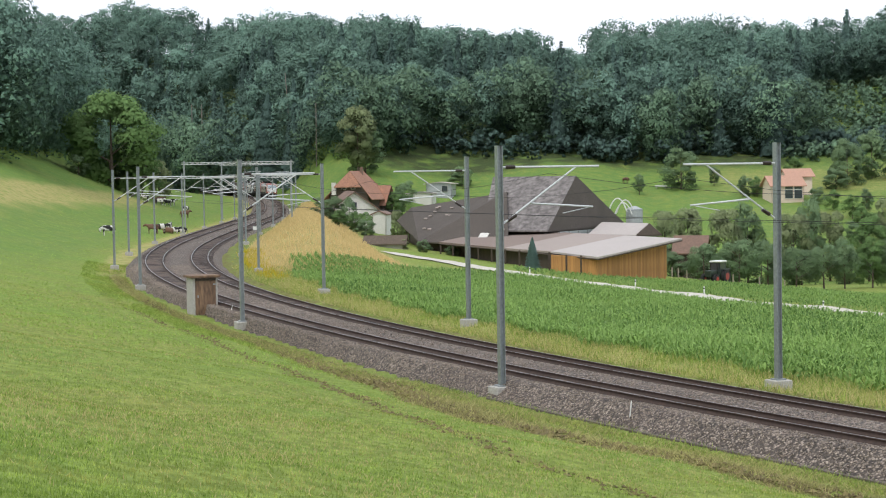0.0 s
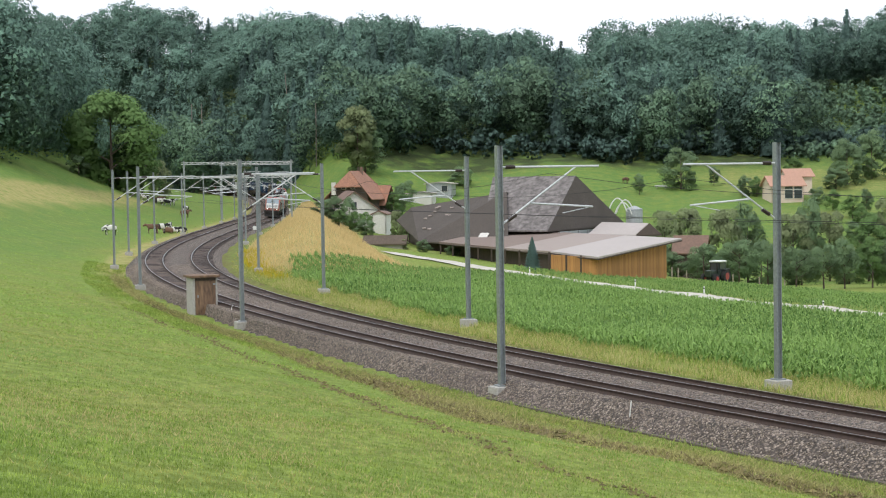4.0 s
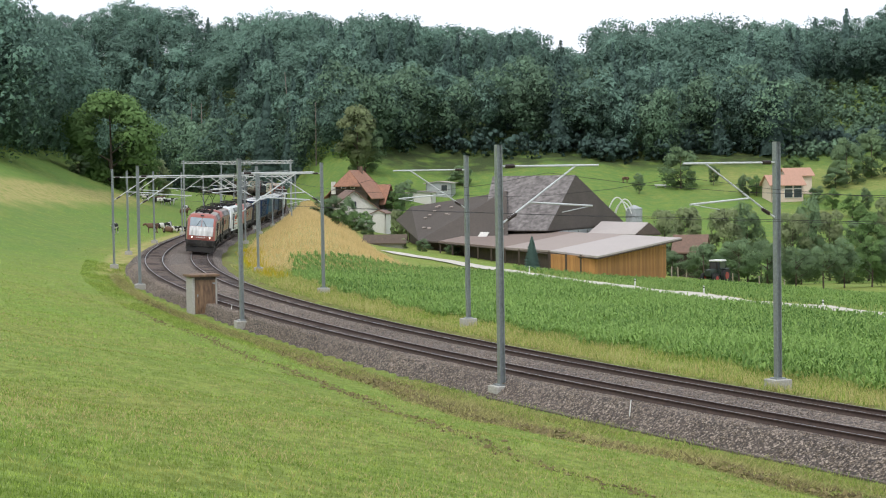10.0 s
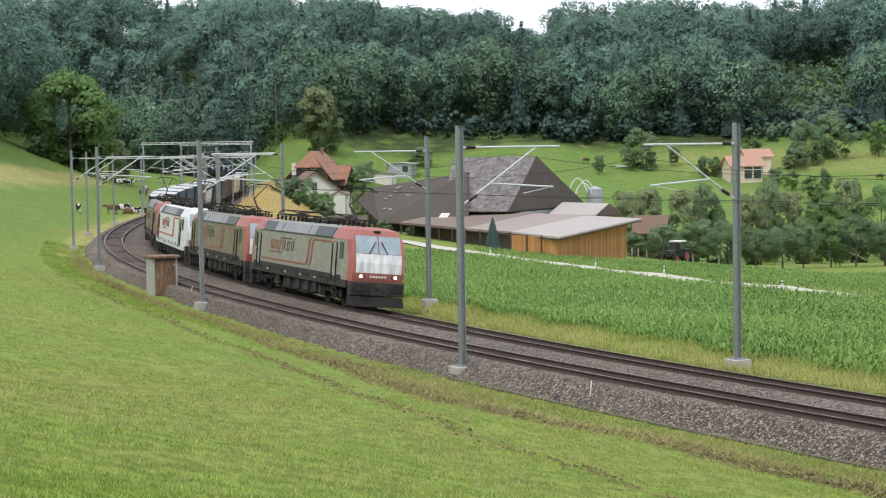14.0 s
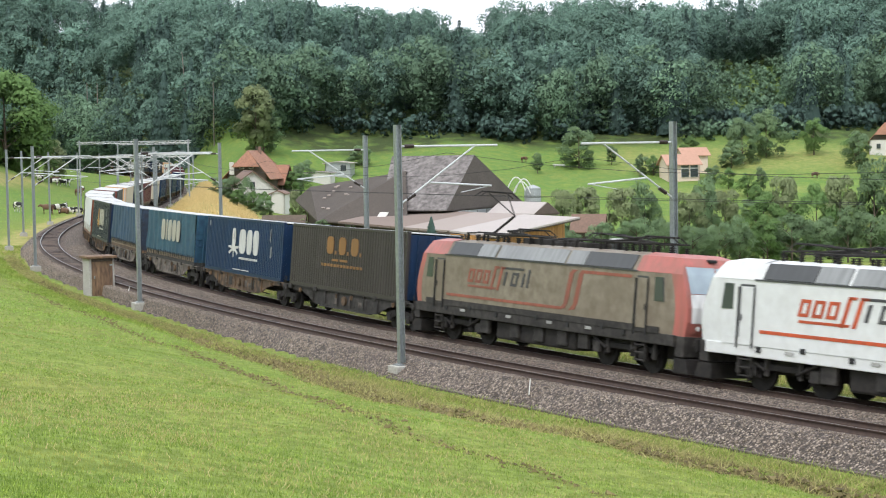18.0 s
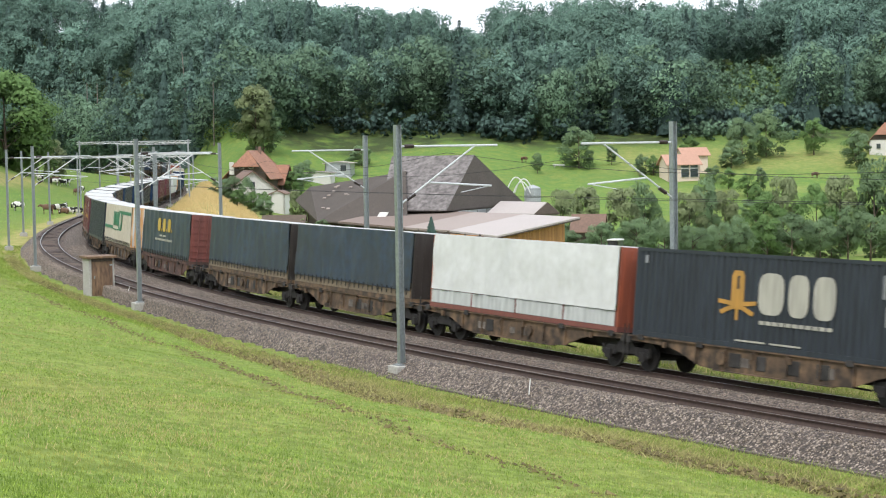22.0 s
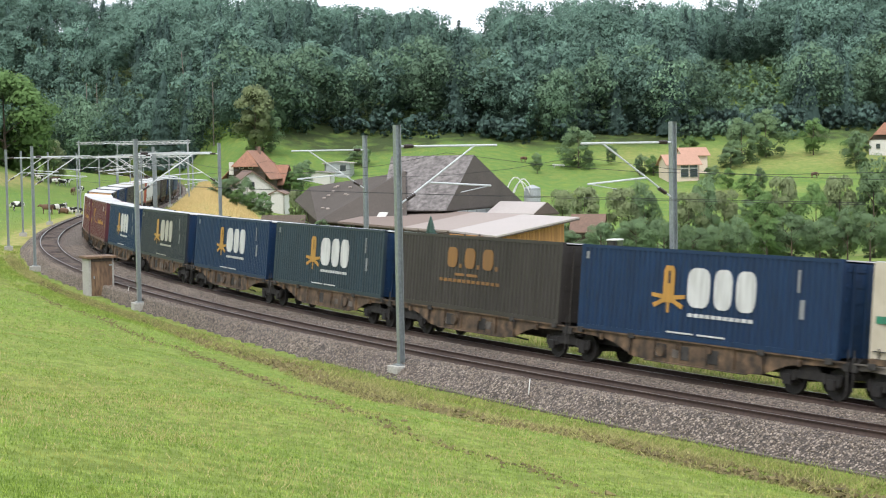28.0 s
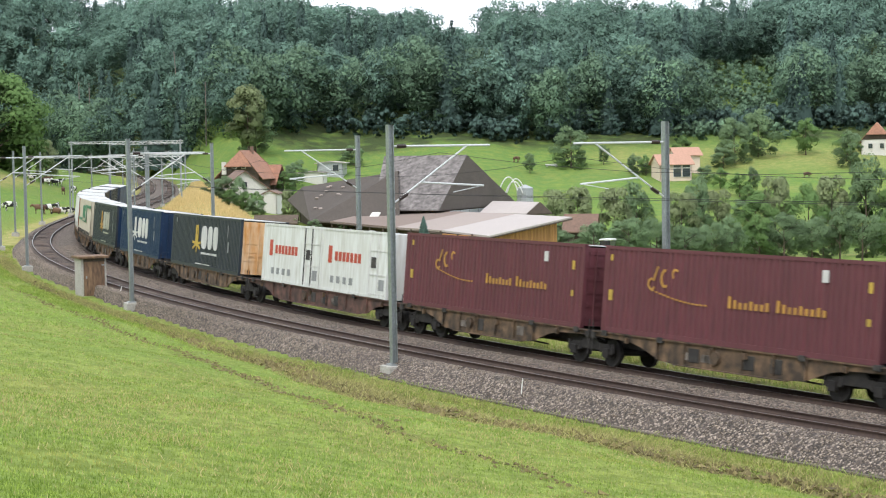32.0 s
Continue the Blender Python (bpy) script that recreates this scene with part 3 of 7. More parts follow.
def wood(name, label, spots, kinds, mat):
    """Many trees in one mesh. spots: x, y, z, height, turn."""
    Ts, Ns, Fs, tones = [], [], [], []
    rng = np.random.default_rng(len(spots))
    for i, (x, y, z, tall, turn) in enumerate(spots):
        T, N, F = kinds[i % len(kinds)]
        c, s = math.cos(turn), math.sin(turn)
        wide = tall * (0.9 + 0.25 * ((i * 7919) % 100) / 100)
        rot = np.array([[c, -s, 0], [s, c, 0], [0, 0, 1.0]])
        Ts.append(((T * np.array([wide, wide, tall])) @ rot.T + np.array([x, y, z])).astype(np.float32))
        Ns.append((N @ rot.T).astype(np.float32))
        Fs.append(F)
        tones.append(np.full(len(F), np.clip(rng.normal(0, 0.17), -0.3, 0.4)))
    ob = new(name, crown_mesh(name, np.concatenate(Ts), np.concatenate(Ns), np.concatenate(Fs), np.concatenate(tones), mat))
    return tagged(ob, label, "woods", kind="stuff")


def build_woods():
    rng = np.random.default_rng(11)
    tops = [broadleaf(100 + i, 1150, 0.0205, 14 + i % 3, 1.05 + 0.13 * (i % 4), 0.34) for i in range(7)]
    kinds = [broadleaf(120 + i, 1900, 0.0195, 21 + i % 4, 1.0 + 0.12 * (i % 4), 0.03) for i in range(7)]
    fine = [broadleaf(150 + i, 3300, 0.0138, 25 + i % 4, 0.95 + 0.12 * (i % 4), 0.0) for i in range(6)]
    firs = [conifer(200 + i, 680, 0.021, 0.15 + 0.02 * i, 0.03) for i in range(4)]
    spots, front, dark, light = [], [], [], []
    n = 6500
    a = rng.uniform(-0.36, 0.36, n)
    yy = rng.uniform(425, 800, n)
    x = a * yy
    z = land(x, yy)
    s, d = beside_line(x, yy)
    taken = {}
    for i in range(n):
        edge = float(ridge_foot(x[i])) + 22 + 8 * math.sin(x[i] * 0.05) + 18 * math.exp(-((x[i] + 2) / 20) ** 2) + (14 if x[i] > 60 else 0) - (18 if x[i] < -25 else 0) - 48 * float(smooth(-x[i], 48, 62))
        if yy[i] < edge or abs(d[i]) < 7 or yy[i] > edge + 195 + 48 * float(smooth(-x[i], 48, 62)):
            continue
        if abs(a[i] - 0.0845) < 0.0065 and yy[i] > edge + 85:
            continue
        if a[i] > 0.205 and yy[i] < 560 and a[i] < 0.262:
            continue
        if abs(a[i] + 0.0985) < 0.0105 and yy[i] < 516:
            continue
        key = (round(x[i] / 7.6), round(yy[i] / 8.0))
        if key in taken:
            continue
        taken[key] = 1
        tall = rng.uniform(15, 24)
        p = (x[i], yy[i], z[i] - 0.5, tall, rng.uniform(0, 6.28))
        con = noise.noise(Vector((x[i] * 0.018, yy[i] * 0.02, 3.1)))
        if con > 0.12 and rng.random() < 0.7 or rng.random() < 0.06:
            dark.append((p[0], p[1], p[2], tall * (1.05 if yy[i] < edge + 120 else 0.85), p[4]))
        elif yy[i] < edge + 26 and rng.random() < 0.6:
            light.append(p)
        elif yy[i] < edge + 34 or a[i] < -0.18 or (0.195 < a[i] < 0.275 and yy[i] < 605):
            front.append(p)
        else:
            spots.append(p)
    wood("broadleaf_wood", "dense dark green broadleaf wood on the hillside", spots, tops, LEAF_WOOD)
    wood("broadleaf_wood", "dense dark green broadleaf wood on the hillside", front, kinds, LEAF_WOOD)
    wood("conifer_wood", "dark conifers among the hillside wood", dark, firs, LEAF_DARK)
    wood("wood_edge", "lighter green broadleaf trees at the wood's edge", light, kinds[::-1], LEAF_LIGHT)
    # near wood above the left meadow
    near, full = [], set()
    for i in range(900):
        yy1 = rng.uniform(285, 430)
        x1 = rng.uniform(-0.285, -0.185) * yy1
        s1, d1 = beside_line(x1, yy1)
        if d1[0] > np.interp(s1[0], (255, 280, 320), (-41, -43, -45.5)) + 0.8 * math.sin(yy1) or (x1 > -0.213 * yy1 and yy1 < 385):
            continue
        key = (round(x1 / 6.0), round(yy1 / 6.0))
        if key in full:
            continue
        full.add(key)
        near.append((x1, yy1, h(x1, yy1) - 0.5, rng.uniform(21, 29.5), rng.uniform(0, 6.28)))
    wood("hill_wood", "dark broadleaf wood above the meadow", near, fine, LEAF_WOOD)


build_woods()
# ---- overhead line masts ----
def mast(s0, side, off, reach=3.6, tall=8.6):
    """A steel mast beside the line with its bracket over the nearer track."""
    x, y, t = on_line(s0, off)
    z = h(x, y) if abs(off) > 5.3 else -0.62 + float(rise(s0))
    base = tagged(new("catenary_mast"), "grey galvanised steel overhead line mast on a concrete footing", "mast", group="overhead line masts")
    base.matrix_basis = Matrix.Translation((x, y, z)) @ Matrix.Rotation(t + (0 if side < 0 else math.pi), 4, "Z")
    up = -0.62 + float(rise(s0)) - z
    bm = B()
    ring_ = [(-0.1, -0.11), (-0.084, -0.11), (-0.084, -0.007), (0.084, -0.007), (0.084, -0.11), (0.1, -0.11),
             (0.1, 0.11), (0.084, 0.11), (0.084, 0.007), (-0.084, 0.007), (-0.084, 0.11), (-0.1, 0.11)]
    lo, hi = [[bm.verts.new((px_, py_, zz)) for px_, py_ in ring_] for zz in (0.3, tall + up)]
    for i in range(12):
        bm.faces.new((lo[i], lo[(i + 1) % 12], hi[(i + 1) % 12], hi[i]))
    bmesh.ops.triangulate(bm, faces=[bm.faces.new(hi)])
    part("column", bm, STEEL, base)
    part("base_plate", box(B(), -0.2, -0.2, 0.36, 0.2, 0.2, 0.42), STEEL, base)
    part("footing", box(B(), -0.36, -0.36, -0.9, 0.36, 0.36, 0.37, 0.03), CONCRETE, base, "weathered concrete footing")
    zt = tall - 0.74 + up
    part("top_tube", rod(B(), (0.1, 0, zt), (reach + 0.35, 0, zt), 0.038), TUBE, base)
    part("strut", rod(B(), (0.1, 0, zt - 1.95), (reach - 0.55, 0, zt), 0.034), TUBE, base)
    part("registration_tube", rod(B(), (1.2, 0.02, zt - 1.25), (reach + 0.1, 0.02, zt - 1.42), 0.034), TUBE, base)
    part("steady_arm", rod(B(), (reach + 0.05, 0.03, zt - 1.42), (reach - 1.1, 0.05, zt - 1.62), 0.014), TUBE, base)
    for a, b in (((0.25, 0, zt), (0.62, 0, zt + 0.005)), ((0.32, 0, zt - 1.82), (0.65, 0, zt - 1.63))):
        bm = B()
        rod(bm, a, b, 0.05)
        va, vb = Vector(a), Vector(b)
        for i in range(5):
            c = va.lerp(vb, (i + 0.5) / 5)
            rod(bm, c - (vb - va) * 0.05, c + (vb - va) * 0.05, 0.075)
        part("insulator", bm, INSULATOR, base, "dark brown ribbed insulator")
    return base


MASTS_NEAR = [17.7, 48.9, 83.0, 112, 140, 171, 204, 235, 266, 297, 328, 360, 392]
MASTS_FIELD = [15.6, 45.8, 77, 106, 137, 168, 199, 230, 261, 292, 323, 355, 387]
for i, k in enumerate(MASTS_NEAR):
    mast(k, -1, (-3.95, -3.85, -4.4, -5.4)[min(i, 3)])
for i, k in enumerate(MASTS_FIELD):
    mast(k, 1, (6.1, 7.3, 7.4, 6.5, 6.0, 5.6)[min(i, 5)])


def portal(s0, left, right, top, low):
    """Two posts and two trussed beams across both tracks."""
    x, y, t = on_line(s0)
    base = tagged(new("portal_gantry"), "pale galvanised steel portal spanning both tracks", "gantry", group="portal gantries")
    base.matrix_basis = Matrix.Translation((x, y, 0)) @ Matrix.Rotation(t, 4, "Z")
    for d in (left, right):
        part("post", box(B(), d - 0.11, -0.11, -1.0, d + 0.11, 0.11, top + 0.5, 0.01), STEEL, base)
        part("footing", box(B(), d - 0.36, -0.36, -1.6, d + 0.36, 0.36, -0.4, 0.03), CONCRETE, base)
    for z in (top, low):
        for dz in (0.0, 0.26):
            part("chord", box(B(), left - 0.4, -0.07, z + dz - 0.04, right + 0.4, 0.07, z + dz + 0.04), TUBE, base)
        n = int((right - left) / 0.8)
        for k in range(n):
            a = left + (right - left) * k / n
            part("lacing", rod(B(), (a, 0, z + (0 if k % 2 else 0.26)), (a + (right - left) / n, 0, z + (0.26 if k % 2 else 0)), 0.03, 6), TUBE, base)
    for d in (-GAP / 2, GAP / 2):
        part("dropper", rod(B(), (d, 0, low), (d, 0, low - 0.9), 0.04), TUBE, base)
        part("insulator", rod(B(), (d, 0, low - 0.35), (d, 0, low - 0.6), 0.08), INSULATOR, base)


portal(226, -7.4, 8.7, 9.35, 7.25)
portal(293, -7.4, 5.6, 9.7, 7.6)


def wires(off, zc, ss):
    """Contact wire and its carrier over one track, sagging between the masts."""
    for name, z0, sag, r in (("contact_wire", 5.55, 0.0, 0.007), ("carrier_wire", 7.0, 0.75, 0.007)):
        cu = bpy.data.curves.new(name, "CURVE")
        cu.dimensions, cu.bevel_depth, cu.bevel_resolution = "3D", r, 0
        pts = []
        for a, b in zip(ss[:-1], ss[1:]):
            for i in range(6):
                f = i / 6
                x0, y0, _ = on_line(a, off)
                x1, y1, _ = on_line(b, off)
                pts.append((x0 + (x1 - x0) * f, y0 + (y1 - y0) * f, zc + z0 + float(rise(a + (b - a) * f)) - sag * 4 * f * (1 - f)))
        sp = cu.splines.new("POLY")
        sp.points.add(len(pts) - 1)
        for q, c in zip(sp.points, pts):
            q.co = (*c, 1)
        cu.materials.append(RUBBER)
        tagged(new(name, cu), "thin dark overhead wire above the track", "wire", group="overhead wires")


wires(-GAP / 2, 0, [-90, -45, -14] + MASTS_NEAR)
wires(GAP / 2, Z_FAR, [-90, -45, -14] + MASTS_FIELD)
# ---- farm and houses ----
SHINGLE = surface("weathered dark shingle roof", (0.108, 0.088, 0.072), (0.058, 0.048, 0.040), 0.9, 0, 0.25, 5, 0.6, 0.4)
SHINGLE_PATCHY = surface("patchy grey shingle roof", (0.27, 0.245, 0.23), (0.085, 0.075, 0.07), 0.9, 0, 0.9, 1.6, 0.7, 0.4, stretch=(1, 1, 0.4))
OLDBOARD = surface("old dark boards", (0.10, 0.075, 0.055), (0.05, 0.038, 0.03), 0.9, 0, 0.6, 4, 0.6, 0.3, stretch=(3, 3, 0.4))
FRESHWOOD = surface("fresh orange larch boards", (0.52, 0.275, 0.095), (0.36, 0.17, 0.055), 0.75, 0, 0.5, 3, 0.5, 0.15, stretch=(3, 3, 0.3), vary=0.2)
ROOF_BROWN = surface("brown fibre-cement roof", (0.235, 0.175, 0.14), (0.18, 0.135, 0.11), 0.85, 0, 0.2, 6, 0.4, 0.15)
ROOF_TAN = surface("tan-grey fibre-cement roof", (0.36, 0.30, 0.26), (0.29, 0.24, 0.21), 0.85, 0, 0.2, 6, 0.4, 0.15)
ROOF_PALE = surface("pale grey fibre-cement roof", (0.47, 0.42, 0.39), (0.39, 0.35, 0.32), 0.85, 0, 0.2, 6, 0.4, 0.15)
TILE_RED = surface("orange clay tile roof", (0.43, 0.21, 0.13), (0.24, 0.125, 0.085), 0.85, 0, 0.35, 3, 0.6, 0.3)
TILE_SALMON = surface("salmon clay tile roof", (0.52, 0.30, 0.215), (0.40, 0.23, 0.16), 0.85, 0, 0.35, 3, 0.5, 0.3)
TILE_BROWN = surface("brown clay tile roof", (0.24, 0.145, 0.105), (0.15, 0.10, 0.075), 0.85, 0, 0.35, 3, 0.6, 0.3)
PLASTER = surface("white plaster", (0.72, 0.70, 0.65), (0.55, 0.53, 0.49), 0.9, 0, 0.4, 6, 0.4, 0.1)
PEACH = surface("peach plaster", (0.74, 0.62, 0.50), (0.62, 0.50, 0.40), 0.9, 0, 0.4, 6, 0.4, 0.1)
ZINC = surface("zinc sheet", (0.50, 0.52, 0.53), (0.36, 0.38, 0.39), 0.5, 0.4, 0.4, 4)
GRAVEL = surface("pale gravel", (0.62, 0.58, 0.50), (0.46, 0.43, 0.36), 0.95, 0, 0.6, 14, 0.5, 0.3)


def slab(pts, thick=0.18, down=True):
    """A flat or folded sheet of thickness, from a ring of corners."""
    bm = B()
    top = [bm.verts.new(p) for p in pts]
    low = [bm.verts.new((p[0], p[1], p[2] - thick)) for p in pts]
    bm.faces.new(top)
    bm.faces.new(low[::-1])
    n = len(pts)
    for i in range(n):
        bm.faces.new((top[i], low[i], low[(i + 1) % n], top[(i + 1) % n]))
    bmesh.ops.triangulate(bm, faces=[f for f in bm.faces if len(f.verts) > 4])
    bmesh.ops.recalc_face_normals(bm, faces=bm.faces[:])
    return bm


def wall_ring(corners, z0, z1, thick=0.25):
    """Upright walls round a plan ring."""
    bm = B()
    n = len(corners)
    for i in range(n):
        a, b = Vector(corners[i]), Vector(corners[(i + 1) % n])
        d = (b - a).normalized()
        nr = Vector((-d.y, d.x)) * thick
        q = [a, b, b + nr, a + nr]
        lo = [bm.verts.new((p.x, p.y, z0)) for p in q]
        hi = [bm.verts.new((p.x, p.y, z1)) for p in q]
        bm.faces.new(lo[::-1])
        bm.faces.new(hi)
        for k in range(4):
            bm.faces.new((lo[k], lo[(k + 1) % 4], hi[(k + 1) % 4], hi[k]))
    return bm


def great_barn():
    base = tagged(new("barn"), "huge old barn with a steep weathered shingle roof", "barn")
    e = -0.4
    bl, br = Vector((13.9, 231, e)), Vector((26.5, 253, e))
    back = Vector((-0.87, 0.49, 0))
    apex = Vector((18.6, 243.0, 6.75))
    rid = apex + back * 13
    bl2, br2 = bl + back * 10, br + back * 22
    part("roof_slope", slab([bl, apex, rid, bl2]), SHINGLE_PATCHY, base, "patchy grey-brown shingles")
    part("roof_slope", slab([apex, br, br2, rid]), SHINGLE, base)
    part("hip", slab([bl - Vector((0, 0, 0.02)), br, apex]), SHINGLE, base)
    part("hip", slab([br2, bl2, rid]), SHINGLE, base)
    mid = (bl + br2) / 2
    ring_ = [mid + (c - mid) * 0.88 for c in (bl, br, br2, bl2)]
    part("wall", wall_ring([(c.x, c.y) for c in ring_], -9.5, 0.2), OLDBOARD, base)
    c1, c2 = Vector((15.2, 232.6, -1.2)), Vector((21.0, 242.5, -1.2))
    dd = (c2 - c1).normalized()
    nn = Vector((dd.y, -dd.x, 0))
    bm = B()
    for i in range(4):
        p = c1.lerp(c2, (i + 0.5) / 4) + nn * 0.3
        q = Matrix.Translation(p) @ Matrix.Rotation(math.atan2(dd.y, dd.x), 4, "Z")
        bmesh.ops.create_cube(bm, size=1, matrix=q @ Matrix.Diagonal((2.6, 0.12, 1.1, 1)))
    part("pale_panel", bm, ZINC, base)


def barn_wing():
    base = tagged(new("barn_wing"), "lower barn with a sagging dark shingle roof", "barn")
    A_, B_, C_ = Vector((-4.6, 262, 2.4)), Vector((6.0, 248, 4.1)), Vector((9.0, 243, 4.7))
    tip, fl, fr = Vector((-7.0, 268, 0.35)), Vector((-3.3, 240, -1.9)), Vector((8.6, 229, -2.3))
    part("roof_slope", slab([fl, A_, B_, C_, fr]), SHINGLE, base)
    part("hip", slab([tip, A_, fl]), SHINGLE, base)
    part("roof_slope", slab([A_, tip, Vector((3, 272, 0)), Vector((14, 262, 0)), C_, B_]), SHINGLE, base)
    part("wall", wall_ring([(-2.2, 242), (8.6, 232), (14, 256), (-5.0, 265)], -8, -1.2), OLDBOARD, base)
    rng = random.Random(8)
    for i in range(16):
        u, v = rng.uniform(0.08, 0.95), rng.uniform(0.1, 0.85)
        p = fl.lerp(fr, u).lerp(A_.lerp(C_, u), v)
        bm = B()
        box(bm, -0.28, -0.06, -0.12, 0.28, 0.06, 0.12, 0.02)
        o = part("vent_tile", bm, ROOF_TAN, base)
        o.matrix_basis = Matrix.Translation(p + Vector((-0.1, -0.3, 0.3))) @ pose(0, 0, 0, -50, 0, -42)
    bm = B()
    box(bm, -0.75, -0.05, -0.55, 0.75, 0.05, 0.55, 0.02)
    o = part("skylight", bm, PLASTER, base)
    o.matrix_basis = Matrix.Translation((5.4, 232.6, -1.05)) @ pose(0, 0, 0, -45, 0, -42)


def long_shed():
    base = tagged(new("shed"), "long low shed with a monopitch roof and orange larch boards", "shed")
    e = [Vector((-0.5, 228, -1.55)), Vector((7.4, 213, -1.86)), Vector((12.5, 203, -1.92)), Vector((17.0, 192, -2.16))]
    t = [Vector((8.4, 252, -0.7)), Vector((17.5, 230, -0.75)), Vector((22.6, 217, -0.70)), Vector((28.0, 205, -0.74))]
    for i, (nm, mt) in enumerate((("brown", ROOF_BROWN), ("tan", ROOF_TAN), ("pale", ROOF_PALE))):
        lift = Vector((0, 0, 0.0))
        part("roof_sheet", slab([e[i] + lift, e[i + 1] + lift, t[i + 1] + lift, t[i] + lift], 0.22), mt, base, nm + " roof sheet")
    # boarded front and gable side
    g = -6.6

    def boards(a, b, z0, top_a, top_b, n):
        a, b = Vector(a), Vector(b)
        d = (b - a)
        ang = math.atan2(d.y, d.x)
        w = d.length / n
        for k in range(n):
            p = a + d * ((k + 0.5) / n)
            top = top_a + (top_b - top_a) * (k + 0.5) / n
            bm = B()
            box(bm, -w / 2 + 0.012, -0.03 - 0.012 * (k % 2), z0, w / 2 - 0.012, 0.03, top)
            o = part("board", bm, FRESHWOOD, base)
            o.matrix_basis = Matrix.Translation((p.x, p.y, 0)) @ Matrix.Rotation(ang, 4, "Z")

    boards((12.3, 199.5), (16.9, 193.6), g + 1.0, -2.15, -2.3, 22)
    boards((16.95, 193.6), (26.2, 205.4), g, -2.3, -1.05, 44)
    for a in ((12.25, 199.6), (13.9, 197.4), (15.4, 195.5)):
        part("post", box(B(), a[0] - 0.1, a[1] - 0.16, g, a[0] + 0.1, a[1] + 0.04, -2.1), OLDBOARD, base)
    # open, dark left part: posts and back wall
    part("back_wall", wall_ring([(1.2, 229.5), (12.6, 204), (18.0, 214), (7.0, 244)], -7, -1.9), OLDBOARD, base)
    for k in range(9):
        p = Vector((-0.3, 227.6, 0)).lerp(Vector((12.2, 201.5, 0)), k / 8)
        part("post", box(B(), p.x - 0.1, p.y - 0.1, -6.5, p.x + 0.1, p.y + 0.1, -1.95), OLDBOARD, base)
    for a, b in ((e[0], e[3]), (e[3], t[3])):
        part("fascia", rod(B(), a - Vector((0, 0, 0.26)), b - Vector((0, 0, 0.26)), 0.09, 4), OLDBOARD, base)


def annex():
    base = tagged(new("annex"), "small lean-to with a grey sheet roof behind the shed", "shed")
    part("roof_sheet", slab([(19.6, 236, -1.1), (26.0, 236, -1.35), (28.2, 240, 0.1), (22.2, 244, 0.25)]), ROOF_PALE, base)
    part("wall", wall_ring([(20.4, 237), (25.6, 237), (27.4, 240), (22, 243)], -8, -1.25), OLDBOARD, base)
    part("gable", slab([(25.8, 234, -1.3), (29.5, 236, -1.3), (27.9, 236, 0.2)], 0.2), OLDBOARD, base)


def silo(x, y, r, z1, name="silo"):
    base = tagged(new(name), "grey sheet-metal feed silo beside the barn", "silo", group="feed silos")
    bm = B()
    rod(bm, (x, y, -8), (x, y, z1), r, 20)
    part("drum", bm, ZINC, base)
    part("lid", rod(B(), (x, y, z1), (x, y, z1 + 0.5), r * 1.02, 20, 0.15), ZINC, base)
    for z in np.arange(-4, z1, 0.9):
        part("hoop", rod(B(), (x, y, z), (x, y, z + 0.05), r + 0.03, 20), STEEL, base)


def pipes():
    for k, (x0, y0, x1, top) in enumerate(((24.6, 260, 27.4, 3.3), (25.6, 260.6, 28.2, 2.6), (25.9, 261, 28.6, 3.0))):
        cu = bpy.data.curves.new("filling_pipe", "CURVE")
        cu.dimensions, cu.bevel_depth = "3D", 0.09
        sp = cu.splines.new("POLY")
        pts = [(x0 + (x1 - x0) * i / 14, y0, -1.5 + (top + 1.5) * math.sin(math.pi * (0.12 + 0.75 * i / 14)) ** 0.6) for i in range(15)]
        sp.points.add(14)
        for q, c in zip(sp.points, pts):
            q.co = (*c, 1)
        cu.materials.append(WHITE)
        tagged(new("filling_pipe", cu), "white curved filling pipe above the silos", "pipe", group="filling pipes")


